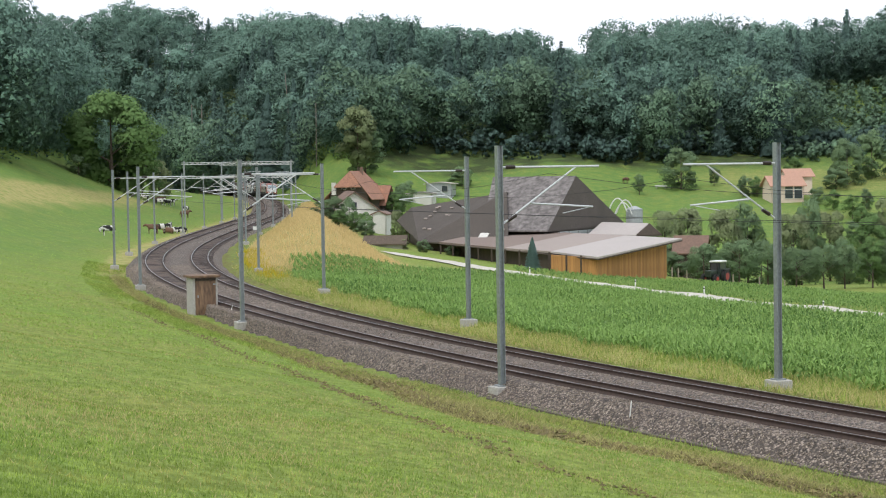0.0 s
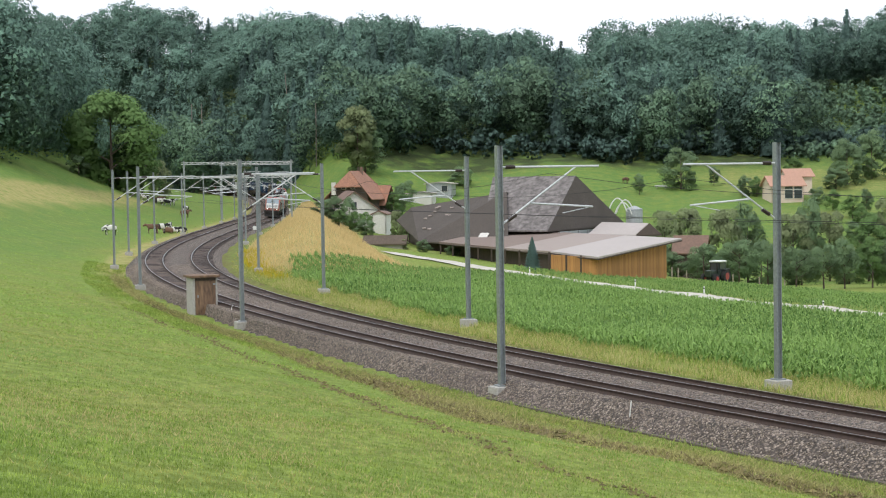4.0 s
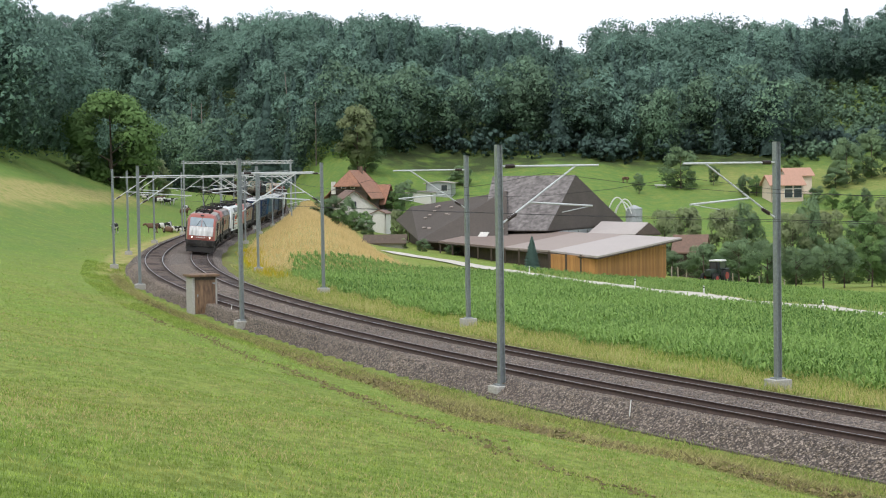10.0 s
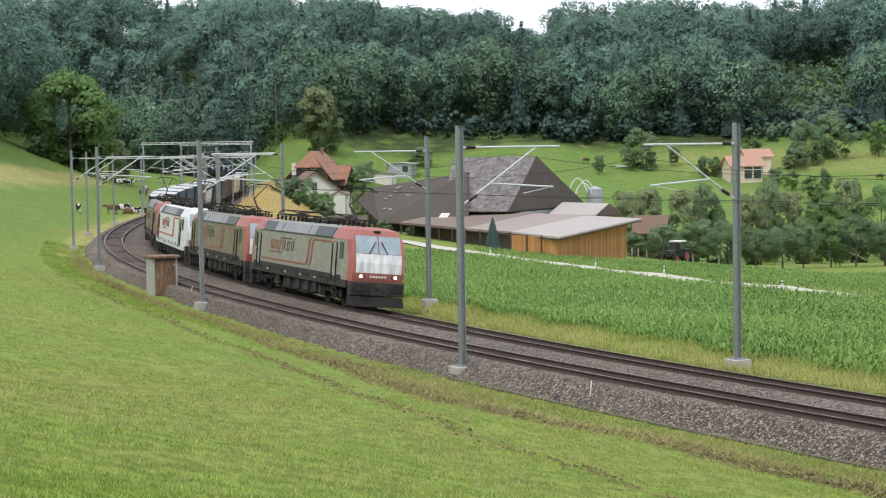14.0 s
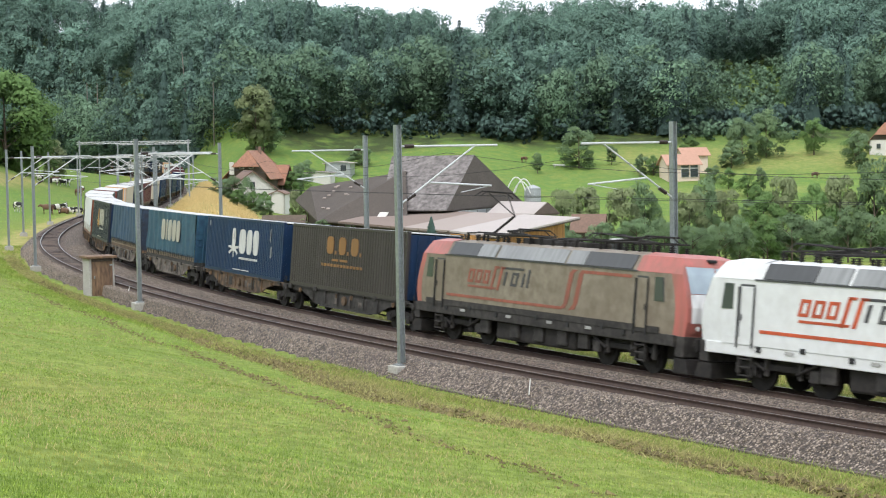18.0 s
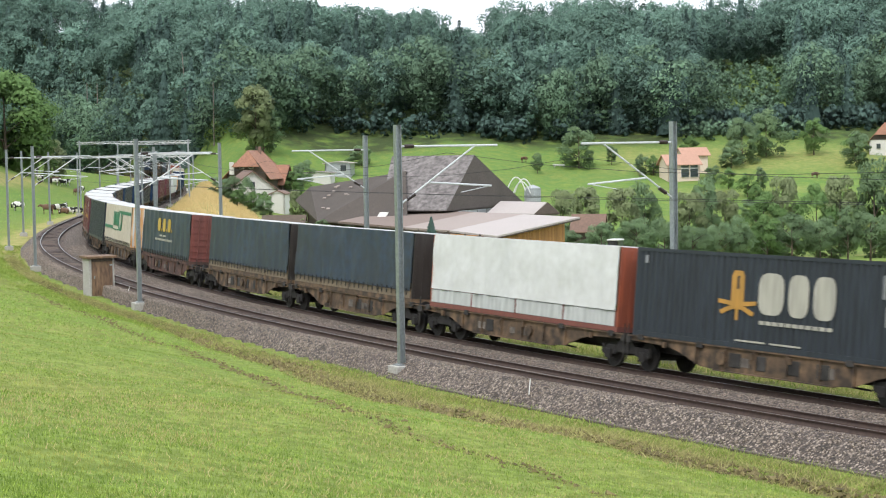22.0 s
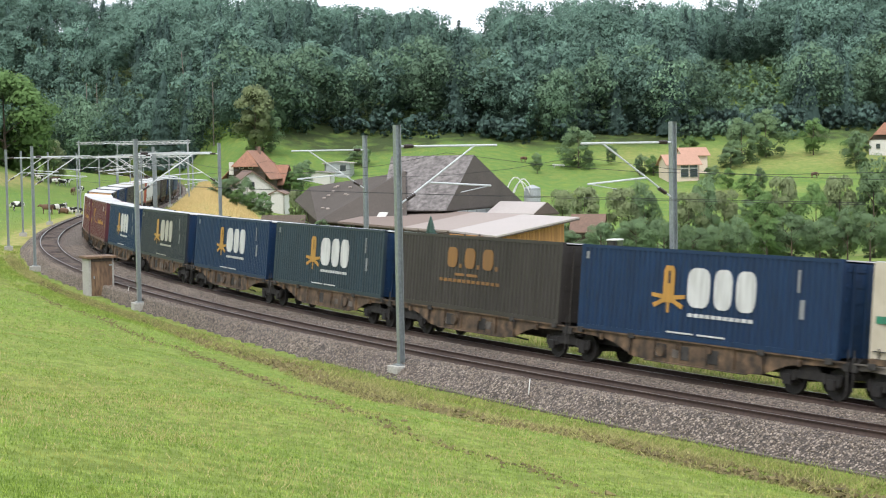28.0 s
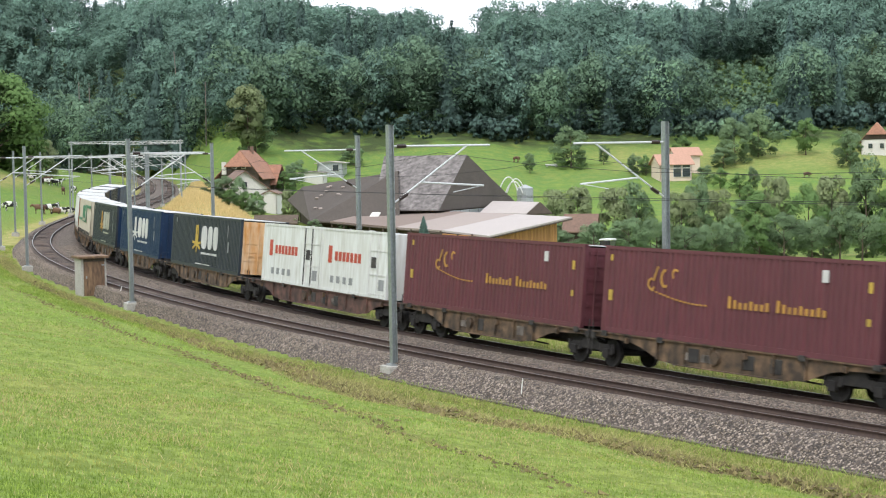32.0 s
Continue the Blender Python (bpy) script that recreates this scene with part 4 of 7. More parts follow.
def house(name, label, x, y, turn, w, l, wall_h, roof_h, wall_m, roof_m, gable_m=None, over=0.7, hip=0.0, windows=(), chimney=None, drop=3.0, balcony=False, side=()):
    """A gabled house: gable towards local -y, ridge along y."""
    base = tagged(new(name), label, "house")
    z = h(x, y)
    base.matrix_basis = Matrix.Translation((x, y, z)) @ Matrix.Rotation(radians(turn), 4, "Z")
    part("wall", wall_ring([(-w / 2, -l / 2), (w / 2, -l / 2), (w / 2, l / 2), (-w / 2, l / 2)], -drop, wall_h), wall_m, base)
    for s in (-1, 1):
        bm = B()
        hw = w / 2 - 0.02
        k = hip * 0.9
        prism(bm, [(-hw, wall_h), (hw, wall_h), (hw * k, wall_h + roof_h * (1 - k)), (-hw * k, wall_h + roof_h * (1 - k))] if k else [(-hw, wall_h), (hw, wall_h), (0, wall_h + roof_h)],
              s * l / 2 - 0.12, s * l / 2 + 0.12)
        part("gable", bm, gable_m or wall_m, base)
    oz = over * roof_h / (w / 2)
    ez = wall_h - oz
    hw, hl, rz = w / 2 + over, l / 2 + over, wall_h + roof_h + 0.12
    cut = hip * hl * 0.6
    for s in (-1, 1):
        part("roof_slope", slab([(s * hw, -hl, ez), (s * hw, hl, ez), (0, hl - cut, rz), (0, -hl + cut, rz)]), roof_m, base)
    if hip:
        for s in (-1, 1):
            k = 0.55
            part("half_hip", slab([(-hw * k, s * hl, ez + (rz - ez) * (1 - k)), (hw * k, s * hl, ez + (rz - ez) * (1 - k)), (0, s * (hl - cut), rz + 0.02)]), roof_m, base)
    for wx, wz, ww, wh in windows:
        f = part("window", box(B(), wx - ww / 2 - 0.08, -l / 2 - 0.2, wz - 0.08, wx + ww / 2 + 0.08, -l / 2 - 0.12, wz + wh + 0.08), PLASTER, base)
        part("pane", box(B(), wx - ww / 2, -l / 2 - 0.225, wz, wx + ww / 2, -l / 2 - 0.19, wz + wh), GLASS, f)
    for wy, wz, ww, wh in side:
        f = part("window", box(B(), -w / 2 - 0.2, wy - ww / 2 - 0.08, wz - 0.08, -w / 2 - 0.12, wy + ww / 2 + 0.08, wz + wh + 0.08), PLASTER, base)
        part("pane", box(B(), -w / 2 - 0.225, wy - ww / 2, wz, -w / 2 - 0.19, wy + ww / 2, wz + wh), GLASS, f)
    if chimney:
        part("chimney", box(B(), chimney[0] - 0.3, chimney[1] - 0.3, wall_h, chimney[0] + 0.3, chimney[1] + 0.3, rz + 0.8, 0.03), TILE_BROWN, base)
    if balcony:
        part("balcony", box(B(), -w * 0.4, -l / 2 - 1.2, 2.5, w * 0.4, -l / 2 - 0.1, 2.62), CONCRETE, base)
        for k in range(9):
            xk = -w * 0.4 + k * w * 0.1
            part("rail_post", box(B(), xk - 0.03, -l / 2 - 1.2, 2.62, xk + 0.03, -l / 2 - 1.14, 3.5), WHITE, base)
        part("handrail", box(B(), -w * 0.4, -l / 2 - 1.2, 3.5, w * 0.4, -l / 2 - 1.12, 3.57), WHITE, base)
    return base


great_barn()
barn_wing()
long_shed()
annex()
silo(28.7, 262, 1.25, 1.6)
pipes()
win = [(-2.4, 3.0, 0.8, 1.0), (-0.8, 3.0, 0.8, 1.0), (0.8, 3.0, 0.8, 1.0), (2.4, 3.0, 0.8, 1.0), (-1.0, 5.6, 0.8, 1.0), (1.0, 5.6, 0.8, 1.0)]
house("farmhouse", "dark timber farmhouse with a red half-hipped tile roof", -18.2, 375, -14, 8.6, 12, 4.6, 4.7, OLDBOARD, TILE_RED, OLDBOARD, 1.1, 0.5, win, (0.5, 2))
part("white_flue", box(B(), -3.6, -6.6, 4.4, -2.7, -6.15, 7.0), PLASTER, bpy.data.objects["farmhouse"])
house("farmhouse_wing", "timber wing with a bright orange tile roof", -14.6, 380, 70, 5.6, 6.2, 3.6, 3.2, OLDBOARD, TILE_RED, OLDBOARD, 0.8)
house("white_house", "white plastered house with a brown tile roof", -15.9, 302, 12, 8.4, 9, 2.9, 3.0, PLASTER, TILE_BROWN, None, 0.7, 0, [(-1.6, 1.0, 0.9, 1.1), (1.4, 1.0, 0.9, 1.1), (0, 3.2, 0.8, 0.9)])
house("white_extension", "plain white plastered annex under a low roof", -10.15, 292, -8, 2.4, 5, 3.4, 0.4, PLASTER, TILE_BROWN, None, 0.25)
house("grey_house", "grey flat-roofed house with white panels on the slope", -0.2, 424, -10, 6.2, 6, 3.0, 0.25, ZINC, ROOF_PALE, None, 0.6, 0, [(1.4, 1.0, 1.4, 1.4)])
house("garage", "low white garage with a flat roof", -4.8, 412, -10, 6.0, 5, 2.2, 0.2, PLASTER, ROOF_PALE, None, 0.4)
house("peach_house", "peach plastered house with an orange tile roof and balcony", 78.6, 404, 98, 6.6, 7.6, 3.7, 1.9, PEACH, TILE_SALMON, None, 0.6, 0, (), None, 3.0, False, [(-2.4, 0.5, 1.8, 1.9), (-0.2, 0.5, 1.8, 1.9), (-2.4, 2.6, 1.8, 0.9), (-0.2, 2.6, 1.8, 0.9), (2.4, 2.4, 1.0, 1.0)])
house("peach_house_wing", "orange-roofed rear wing of the peach house", 83.5, 413, 98, 5.0, 6.0, 4.3, 1.4, PEACH, TILE_SALMON, None, 0.6)
house("hill_house", "white house with a steep red tile roof on the slope", 137.5, 436, -20, 7.5, 9, 3.2, 4.2, PLASTER, TILE_RED, OLDBOARD, 0.9, 0.4, [(-1.5, 1.0, 1.0, 1.2), (1.3, 1.0, 1.0, 1.2)])
house("low_barn", "low brown-roofed farm building behind the trees", 37.9, 267, 75, 4.6, 4.0, 4.6, 1.9, OLDBOARD, TILE_BROWN, None, 0.7)
house("root_store", "low store with a mossy straw-brown roof", -7.6, 233, 84, 2.6, 5.2, 0.7, 0.75, CONCRETE, BARK, None, 0.35)


# ---- lane ----
LANE = [(-6, 212), (-0.3, 200.4), (6.8, 181.4), (11.8, 169.6), (16.8, 155.5), (22.5, 135.1), (26.9, 125.1), (29.5, 116.9), (34, 104), (40, 88)]
LANE_X, LANE_Y = np.array([p[0] for p in LANE]), np.array([p[1] for p in LANE])


def lane():
    t = np.linspace(0, len(LANE) - 1, 180)
    cx, cy = np.interp(t, range(len(LANE)), LANE_X), np.interp(t, range(len(LANE)), LANE_Y)
    dx, dy = np.gradient(cx), np.gradient(cy)
    n = np.hypot(dx, dy)
    P = np.zeros((180, 7, 3))
    for j, o in enumerate(np.linspace(-1.8, 1.8, 7)):
        P[:, j, 0], P[:, j, 1] = cx - dy / n * o, cy + dx / n * o
        P[:, j, 2] = land(P[:, j, 0], P[:, j, 1]) + 0.16 - 0.03 * abs(o)
    tagged(new("lane", grid_mesh("lane", P, [GRAVEL])), "pale gravel farm lane between the fields", "lane", kind="structure")


lane()
# ---- single trees and bushes ----
def tree_kind(name, seed, slim, low, leaf_n, leaf, mat, lobes=11, fir=False):
    """Crown and trunk meshes for a tree of height 1."""
    if fir:
        T, N, F = conifer(seed, leaf_n, leaf, slim, low)
    else:
        T, N, F = broadleaf(seed, leaf_n, leaf, lobes + 6, slim, low)
    crown = crown_mesh("crown", T, N, F, np.zeros(len(F)), mat)
    bm = B()
    rod(bm, (0, 0, -0.04), (0.006, 0.004, low + 0.2), 0.022, 8, 0.014)
    rod(bm, (0.006, 0.004, low + 0.2), (0.0, 0.0, 0.78), 0.014, 7, 0.004)
    rng = random.Random(seed)
    for k in range(0 if fir else 6):
        z = low + 0.08 + 0.07 * k
        a = k * 2.4
        rod(bm, (0, 0, z), (math.cos(a) * 0.16 * slim, math.sin(a) * 0.16 * slim, z + 0.16), 0.009, 6, 0.003)
    trunk = keep_mesh(bm, "trunk", BARK)
    return crown, trunk


def keep_mesh(bm, name, mat):
    me = bpy.data.meshes.new(name)
    bm.to_mesh(me)
    bm.free()
    me.materials.append(mat)
    return me


LEAF_FRESH = foliage("fresh green foliage", (0.225, 0.355, 0.130), (0.12, 0.215, 0.075))
LEAF_OLIVE = foliage("pale olive foliage", (0.36, 0.42, 0.215), (0.20, 0.25, 0.125))
LEAF_MID = foliage("orchard foliage", (0.25, 0.355, 0.185), (0.14, 0.22, 0.115))
KIND = {
    "big": tree_kind("big", 31, 1.45, -0.1, 11114, 0.0190, LEAF_FRESH, 18),
    "oak": tree_kind("oak", 32, 1.35, -0.08, 6840, 0.0168, LEAF_MID, 15),
    "apple": tree_kind("apple", 33, 1.55, 0.18, 6668, 0.0157, LEAF_MID, 12),
    "pear": tree_kind("pear", 34, 1.1, 0.1, 6156, 0.0157, LEAF_MID, 11),
    "bush": tree_kind("bush", 35, 1.9, -0.08, 6156, 0.0198, LEAF_MID, 12),
    "pale": tree_kind("pale", 36, 0.95, 0.08, 5984, 0.0200, LEAF_OLIVE, 11),
    "light": tree_kind("light", 37, 1.3, 0.04, 6668, 0.0165, LEAF_FRESH, 12),
    "willow": tree_kind("willow", 38, 1.2, -0.02, 6156, 0.0177, LEAF_OLIVE, 11),
    "fir": tree_kind("fir", 39, 0.26, 0.03, 8550, 0.0160, LEAF_DARK, fir=True),
    "thuja": tree_kind("thuja", 40, 0.27, 0.0, 5557, 0.0192, LEAF_DARK, fir=True),
}
WORDS = {"big": ("large spreading fresh green broadleaf tree beside the meadow", "tree"), "oak": ("round dense dark green broadleaf tree", "tree"),
         "apple": ("spreading dark green orchard tree with a short trunk", "tree"), "pear": ("upright orchard tree with loose dark foliage", "tree"),
         "bush": ("rounded dense green bush", "bush"), "pale": ("tall pale olive broadleaf tree before the wood", "tree"), "light": ("light green leafy tree", "tree"),
         "willow": ("loose pale olive shrub", "bush"), "fir": ("tall conical dark conifer before the wood", "tree"), "thuja": ("small conical evergreen beside the shed", "tree")}


def tree(kind, x, y, tall, wide=None, turn=0.0):
    crown, trunk = KIND[kind]
    lab, cat = WORDS[kind]
    ob = tagged(new("bush" if cat == "bush" else "tree"), lab, cat, group=("bushes" if cat == "bush" else "trees") + " in the valley")
    w = tall if wide is None else wide
    ob.matrix_basis = Matrix.Translation((x, y, h(x, y) - 0.1)) @ Matrix.Rotation(turn, 4, "Z") @ Matrix.Diagonal((w, w, tall, 1))
    shared("crown", crown, ob)
    shared("trunk", trunk, ob)
    return ob


for k, (kind, x, y, tall, wide) in enumerate((
        ("big", -65.0, 345, 19, 23), ("light", -60.5, 354, 11, 11), ("willow", -59, 366, 9, 9), ("bush", -70, 338, 4, 5),
        ("fir", -49.9, 507, 28, 21), ("pale", -20.5, 432, 17.5, 17), ("oak", -19, 436, 12, 13),
        ("oak", 57.4, 421, 10.0, 12.5), ("pear", 46.5, 413, 5, 4.6), ("pear", 66, 425, 5, 5), ("light", 86, 428, 6.5, 7), ("oak", 98, 424, 11, 12), ("oak", 106, 432, 12, 13),
        ("light", 118.6, 434, 9.5, 9), ("oak", 124, 414, 9, 9), ("light", 126, 424, 7, 8), ("bush", 94, 418, 5.5, 8), ("bush", 72, 412, 4, 6), ("pear", 70, 408, 5.4, 3.4), ("light", 73.5, 409, 5, 5),
        ("bush", 85, 398, 4, 5), ("light", 87, 390, 5, 5), ("light", 89, 380, 5.5, 6), ("light", 88, 368, 5, 6), ("pear", 93, 384, 6, 4.6), ("bush", 84, 356, 4, 6), ("bush", 5.2, 436, 5, 7), ("bush", -8.5, 402, 6, 6),
        ("pear", -9.5, 390, 7, 5.5), ("light", -10.2, 378, 6.5, 7),
        ("oak", -15.2, 287, 5.2, 4.0), ("light", -12.6, 283, 3.4, 4.2), ("oak", -17.8, 289, 4.5, 5), ("bush", -19.5, 290, 3.4, 5), ("light", -13.6, 272, 3.3, 4.2), ("willow", -7.2, 278, 5.0, 4), ("willow", -5.6, 272, 3.8, 4),
        ("bush", -11.6, 266, 2.6, 4), ("light", -15.8, 268, 2.9, 4), ("bush", -2.6, 228, 1.7, 2.4), ("bush", 1.2, 226, 1.6, 2.4), ("willow", -5.2, 232, 1.6, 2),
        ("thuja", 10.2, 200, 3.8, 3.7),
        ("bush", 31.5, 240, 3.4, 5), ("bush", 35, 238, 3.6, 5), ("apple", 33.5, 225, 5.0, 5.6), ("apple", 38.6, 228, 6.0, 6.6), ("apple", 43.2, 233, 6.4, 7.0), ("apple", 47.6, 236, 6.0, 6.6), ("apple", 52.2, 240, 6.4, 6.6),
        ("pear", 56.0, 244, 7.2, 6.2), ("light", 60.6, 247, 7.4, 7.4), ("apple", 65, 250, 7.6, 7.6), ("apple", 70, 253, 7.0, 7.4), ("pear", 75, 256, 8.6, 6.8), ("apple", 79, 258, 7.6, 8.0), ("light", 84, 260, 8.2, 8), ("apple", 89, 262, 8.0, 8.0),
        ("willow", 38, 300, 12.0, 9.5), ("willow", 43, 308, 13.5, 10.8), ("willow", 49, 304, 14.1, 10.8), ("pear", 54, 310, 14.4, 9.5), ("willow", 60, 300, 12.9, 10.8), ("pear", 64, 306, 15.0, 9.5), ("willow", 69, 312, 13.5, 10.8), ("light", 74, 304, 12.0, 10.8), ("willow", 79, 310, 15.8, 10.8),
        ("light", 84, 306, 13.5, 10.8), ("willow", 90, 312, 15.8, 12.2), ("pear", 95, 308, 18.0, 12.2), ("light", 100, 304, 15.0, 12.2), ("willow", 106, 310, 16.5, 12.2), ("bush", 33, 270, 4.6, 7), ("bush", 44, 272, 4.6, 7), ("bush", 50, 275, 5, 8), ("bush", 57, 278, 5, 8),
        ("bush", 65, 280, 5.4, 8), ("bush", 73, 284, 5.4, 8), ("bush", 81, 286, 5.6, 8), ("bush", 90, 288, 6, 8), ("bush", 99, 290, 6, 8))):
    tree(kind, x, y, tall, wide, k * 1.7)

# bare leaning trunks before the wood
PALE_BARK = surface("pale bark", (0.30, 0.27, 0.23), (0.17, 0.15, 0.13), 0.9, 0, 0.5, 3)
for k, (x, y, tall, lean) in enumerate(((-72.3, 510, 26, 0.0), (-69.5, 510, 26, 0.1), (-42.5, 500, 26, -1.6), (-33.5, 470, 17, 0.1))):
    b0 = tagged(new("bare_trunk"), "slender pale bare tree trunk before the wood", "tree trunk", group="bare trunks")
    b0.matrix_basis = Matrix.Translation((x, y, h(x, y)))
    part("trunk", rod(B(), (0, 0, -0.3), (lean, 0, tall), 0.2, 8, 0.1), PALE_BARK, b0)


def scrub():
    """Scrub on the cleared slope."""
    rng = np.random.default_rng(21)
    kinds = []
    for i in range(4):
        kinds.append(broadleaf(300 + i, 170, 0.085, 8, 1.7, -0.05))
    sp = []
    for i in range(520):
        y = rng.uniform(452, 572)
        x = rng.uniform(0.198, 0.272) * y
        sp.append((x, y, h(x, y) - 0.2, rng.uniform(1.6, 4.6), rng.uniform(0, 6.28)))
    wood("hillside_scrub", "bright green scrub on the cleared hillside", sp, kinds, LEAF_LIGHT)
    sp = []
    for i in range(300):
        a = rng.uniform(-0.2, 0.33)
        x = a * 455
        y = float(ridge_foot(x)) + 20 + 18 * math.exp(-((x + 2) / 20) ** 2) + rng.uniform(2, 16) + (10 if a > 0.13 else 0)
        x = a * y
        s, d = beside_line(x, y)
        if abs(d[0]) < 7:
            continue
        sp.append((x, y, h(x, y) - 0.3, rng.uniform(2.5, 7), rng.uniform(0, 6.28)))
    wood("wood_fringe", "low dark undergrowth along the wood's edge", sp, kinds, LEAF_DARK)


scrub()


# ---- maize ----
LEAF_MAIZE = leaves("maize leaf", (0.31, 0.46, 0.135), (0.075, 0.165, 0.040))


def maize(name, spots, rng, leaf_n, tall):
    """Maize plants as arching leaf strips."""
    k = len(spots)
    P = np.repeat(spots, leaf_n, 0)
    n = len(P)
    ang = rng.uniform(0, 2 * np.pi, n)
    t = tall * rng.uniform(0.7, 1.2, n)
    z0 = P[:, 2] + t * rng.uniform(0.05, 0.6, n)
    reach, up = t * rng.uniform(0.35, 0.6, n), t * rng.uniform(0.25, 0.5, n)
    dx, dy = np.cos(ang), np.sin(ang)
    w = 0.03 + 0.02 * rng.random(n)
    sx, sy = -dy * w, dx * w

    def pt(f, u, side):
        return np.stack((P[:, 0] + dx * reach * f + sx * side, P[:, 1] + dy * reach * f + sy * side, z0 + up * u), -1)

    q1 = np.stack((pt(0, 0, -0.7), pt(0, 0, 0.7), pt(0.5, 1, 1), pt(0.5, 1, -1)), 1)
    q2 = np.stack((pt(0.5, 1, -1), pt(0.5, 1, 1), pt(1, 0.75, 0.2), pt(1, 0.75, -0.2)), 1)
    ob = new(name, tri_soup(name, np.concatenate((q1, q2), 1).reshape(-1, 3), 4, LEAF_MAIZE))
    return tagged(ob, "dense green maize standing in rows", "maize field", kind="stuff")


def fields():
    rng = np.random.default_rng(5)
    s, d = np.meshgrid(np.arange(-26, 126, 0.30), np.arange(8.4, 100, 0.75))
    s, d = s.ravel() + rng.normal(0, 0.06, s.size), d.ravel() + rng.normal(0, 0.05, d.size)
    x, y, _ = on_line(s, d)
    lane_y = np.interp(x, LANE_X, LANE_Y)
    ok = (y < lane_y - 7.5 - 8.5 * smooth(x, 2, 12)) & (x / y < 0.33) & (x > -16) & (y > 45)
    edge = 8.3 + 2.5 * smooth(s, 90, 126) + 0.5 * np.sin(s * 0.9)
    ok &= d > edge
    x, y, s = x[ok], y[ok], s[ok]
    z = land(x, y)
    sp = np.stack((x, y, z), -1)
    near = y < 105
    maize("maize_field", sp[near], rng, 7, 0.64)
    maize("maize_field", sp[~near], rng, 5, 0.62)
    # beyond the lane
    x, y = np.meshgrid(np.arange(8, 62, 0.75), np.arange(100, 205, 0.55))
    x, y = x.ravel() + rng.normal(0, 0.08, x.size), y.ravel() + rng.normal(0, 0.08, y.size)
    lane_y = np.interp(x, LANE_X, LANE_Y)
    far = np.interp(x, (8, 16, 27, 33, 60), (198, 186, 196, 206, 200))
    ok = (y > lane_y + 3.5) & (y < far - 1.5) & (x / y < 0.33)
    x, y = x[ok], y[ok]
    maize("maize_strip", np.stack((x, y, land(x, y)), -1), rng, 4, 0.5)


fields()


# ---- grass blades ----
BLADE = blade_mat("grass blade", (0.47, 0.59, 0.13), (0.12, 0.20, 0.03), (0.56, 0.46, 0.17))
BLADE_DRY = leaves("dry grass blade", (0.62, 0.54, 0.25), (0.36, 0.31, 0.12))
BLADE_FAR = leaves("meadow tuft", (0.31, 0.43, 0.10), (0.25, 0.36, 0.085))
BLADE_TAN = leaves("ripe tan grass", (0.68, 0.52, 0.26), (0.44, 0.33, 0.145))
BLADE_DULL = leaves("matted grass", (0.52, 0.48, 0.20), (0.085, 0.085, 0.028))
FLOWER = leaves("yellow flowers", (0.62, 0.48, 0.03), (0.42, 0.33, 0.03))


def blades(name, label, x, y, rng, tall, wide, mat, lean=0.5):
    n = len(x)
    z = land(x, y)
    ang = rng.uniform(0, 2 * np.pi, n)
    t = tall * rng.uniform(0.5, 1.4, n)
    la, lb = rng.normal(0, lean, n) * t, rng.normal(0, lean, n) * t
    sx, sy = np.cos(ang) * wide, np.sin(ang) * wide
    V = np.stack((np.stack((x - sx, y - sy, z - 0.02), -1), np.stack((x + sx, y + sy, z - 0.02), -1), np.stack((x + la, y + lb, z + t), -1)), 1)
    ob = new(name, tri_soup(name, V.reshape(-1, 3), 3, mat))
    return tagged(ob, label, "grass", kind="stuff")


def clumped(rng, x, y, amount):
    keepers = [noise.noise(Vector((a * 0.5, b * 0.5, 0))) * 0.6 + noise.noise(Vector((a * 0.11, b * 0.11, 7))) * 0.7 + rng.normal(0, 0.25) > amount for a, b in zip(x, y)]
    k = np.array(keepers)
    return x[k], y[k]


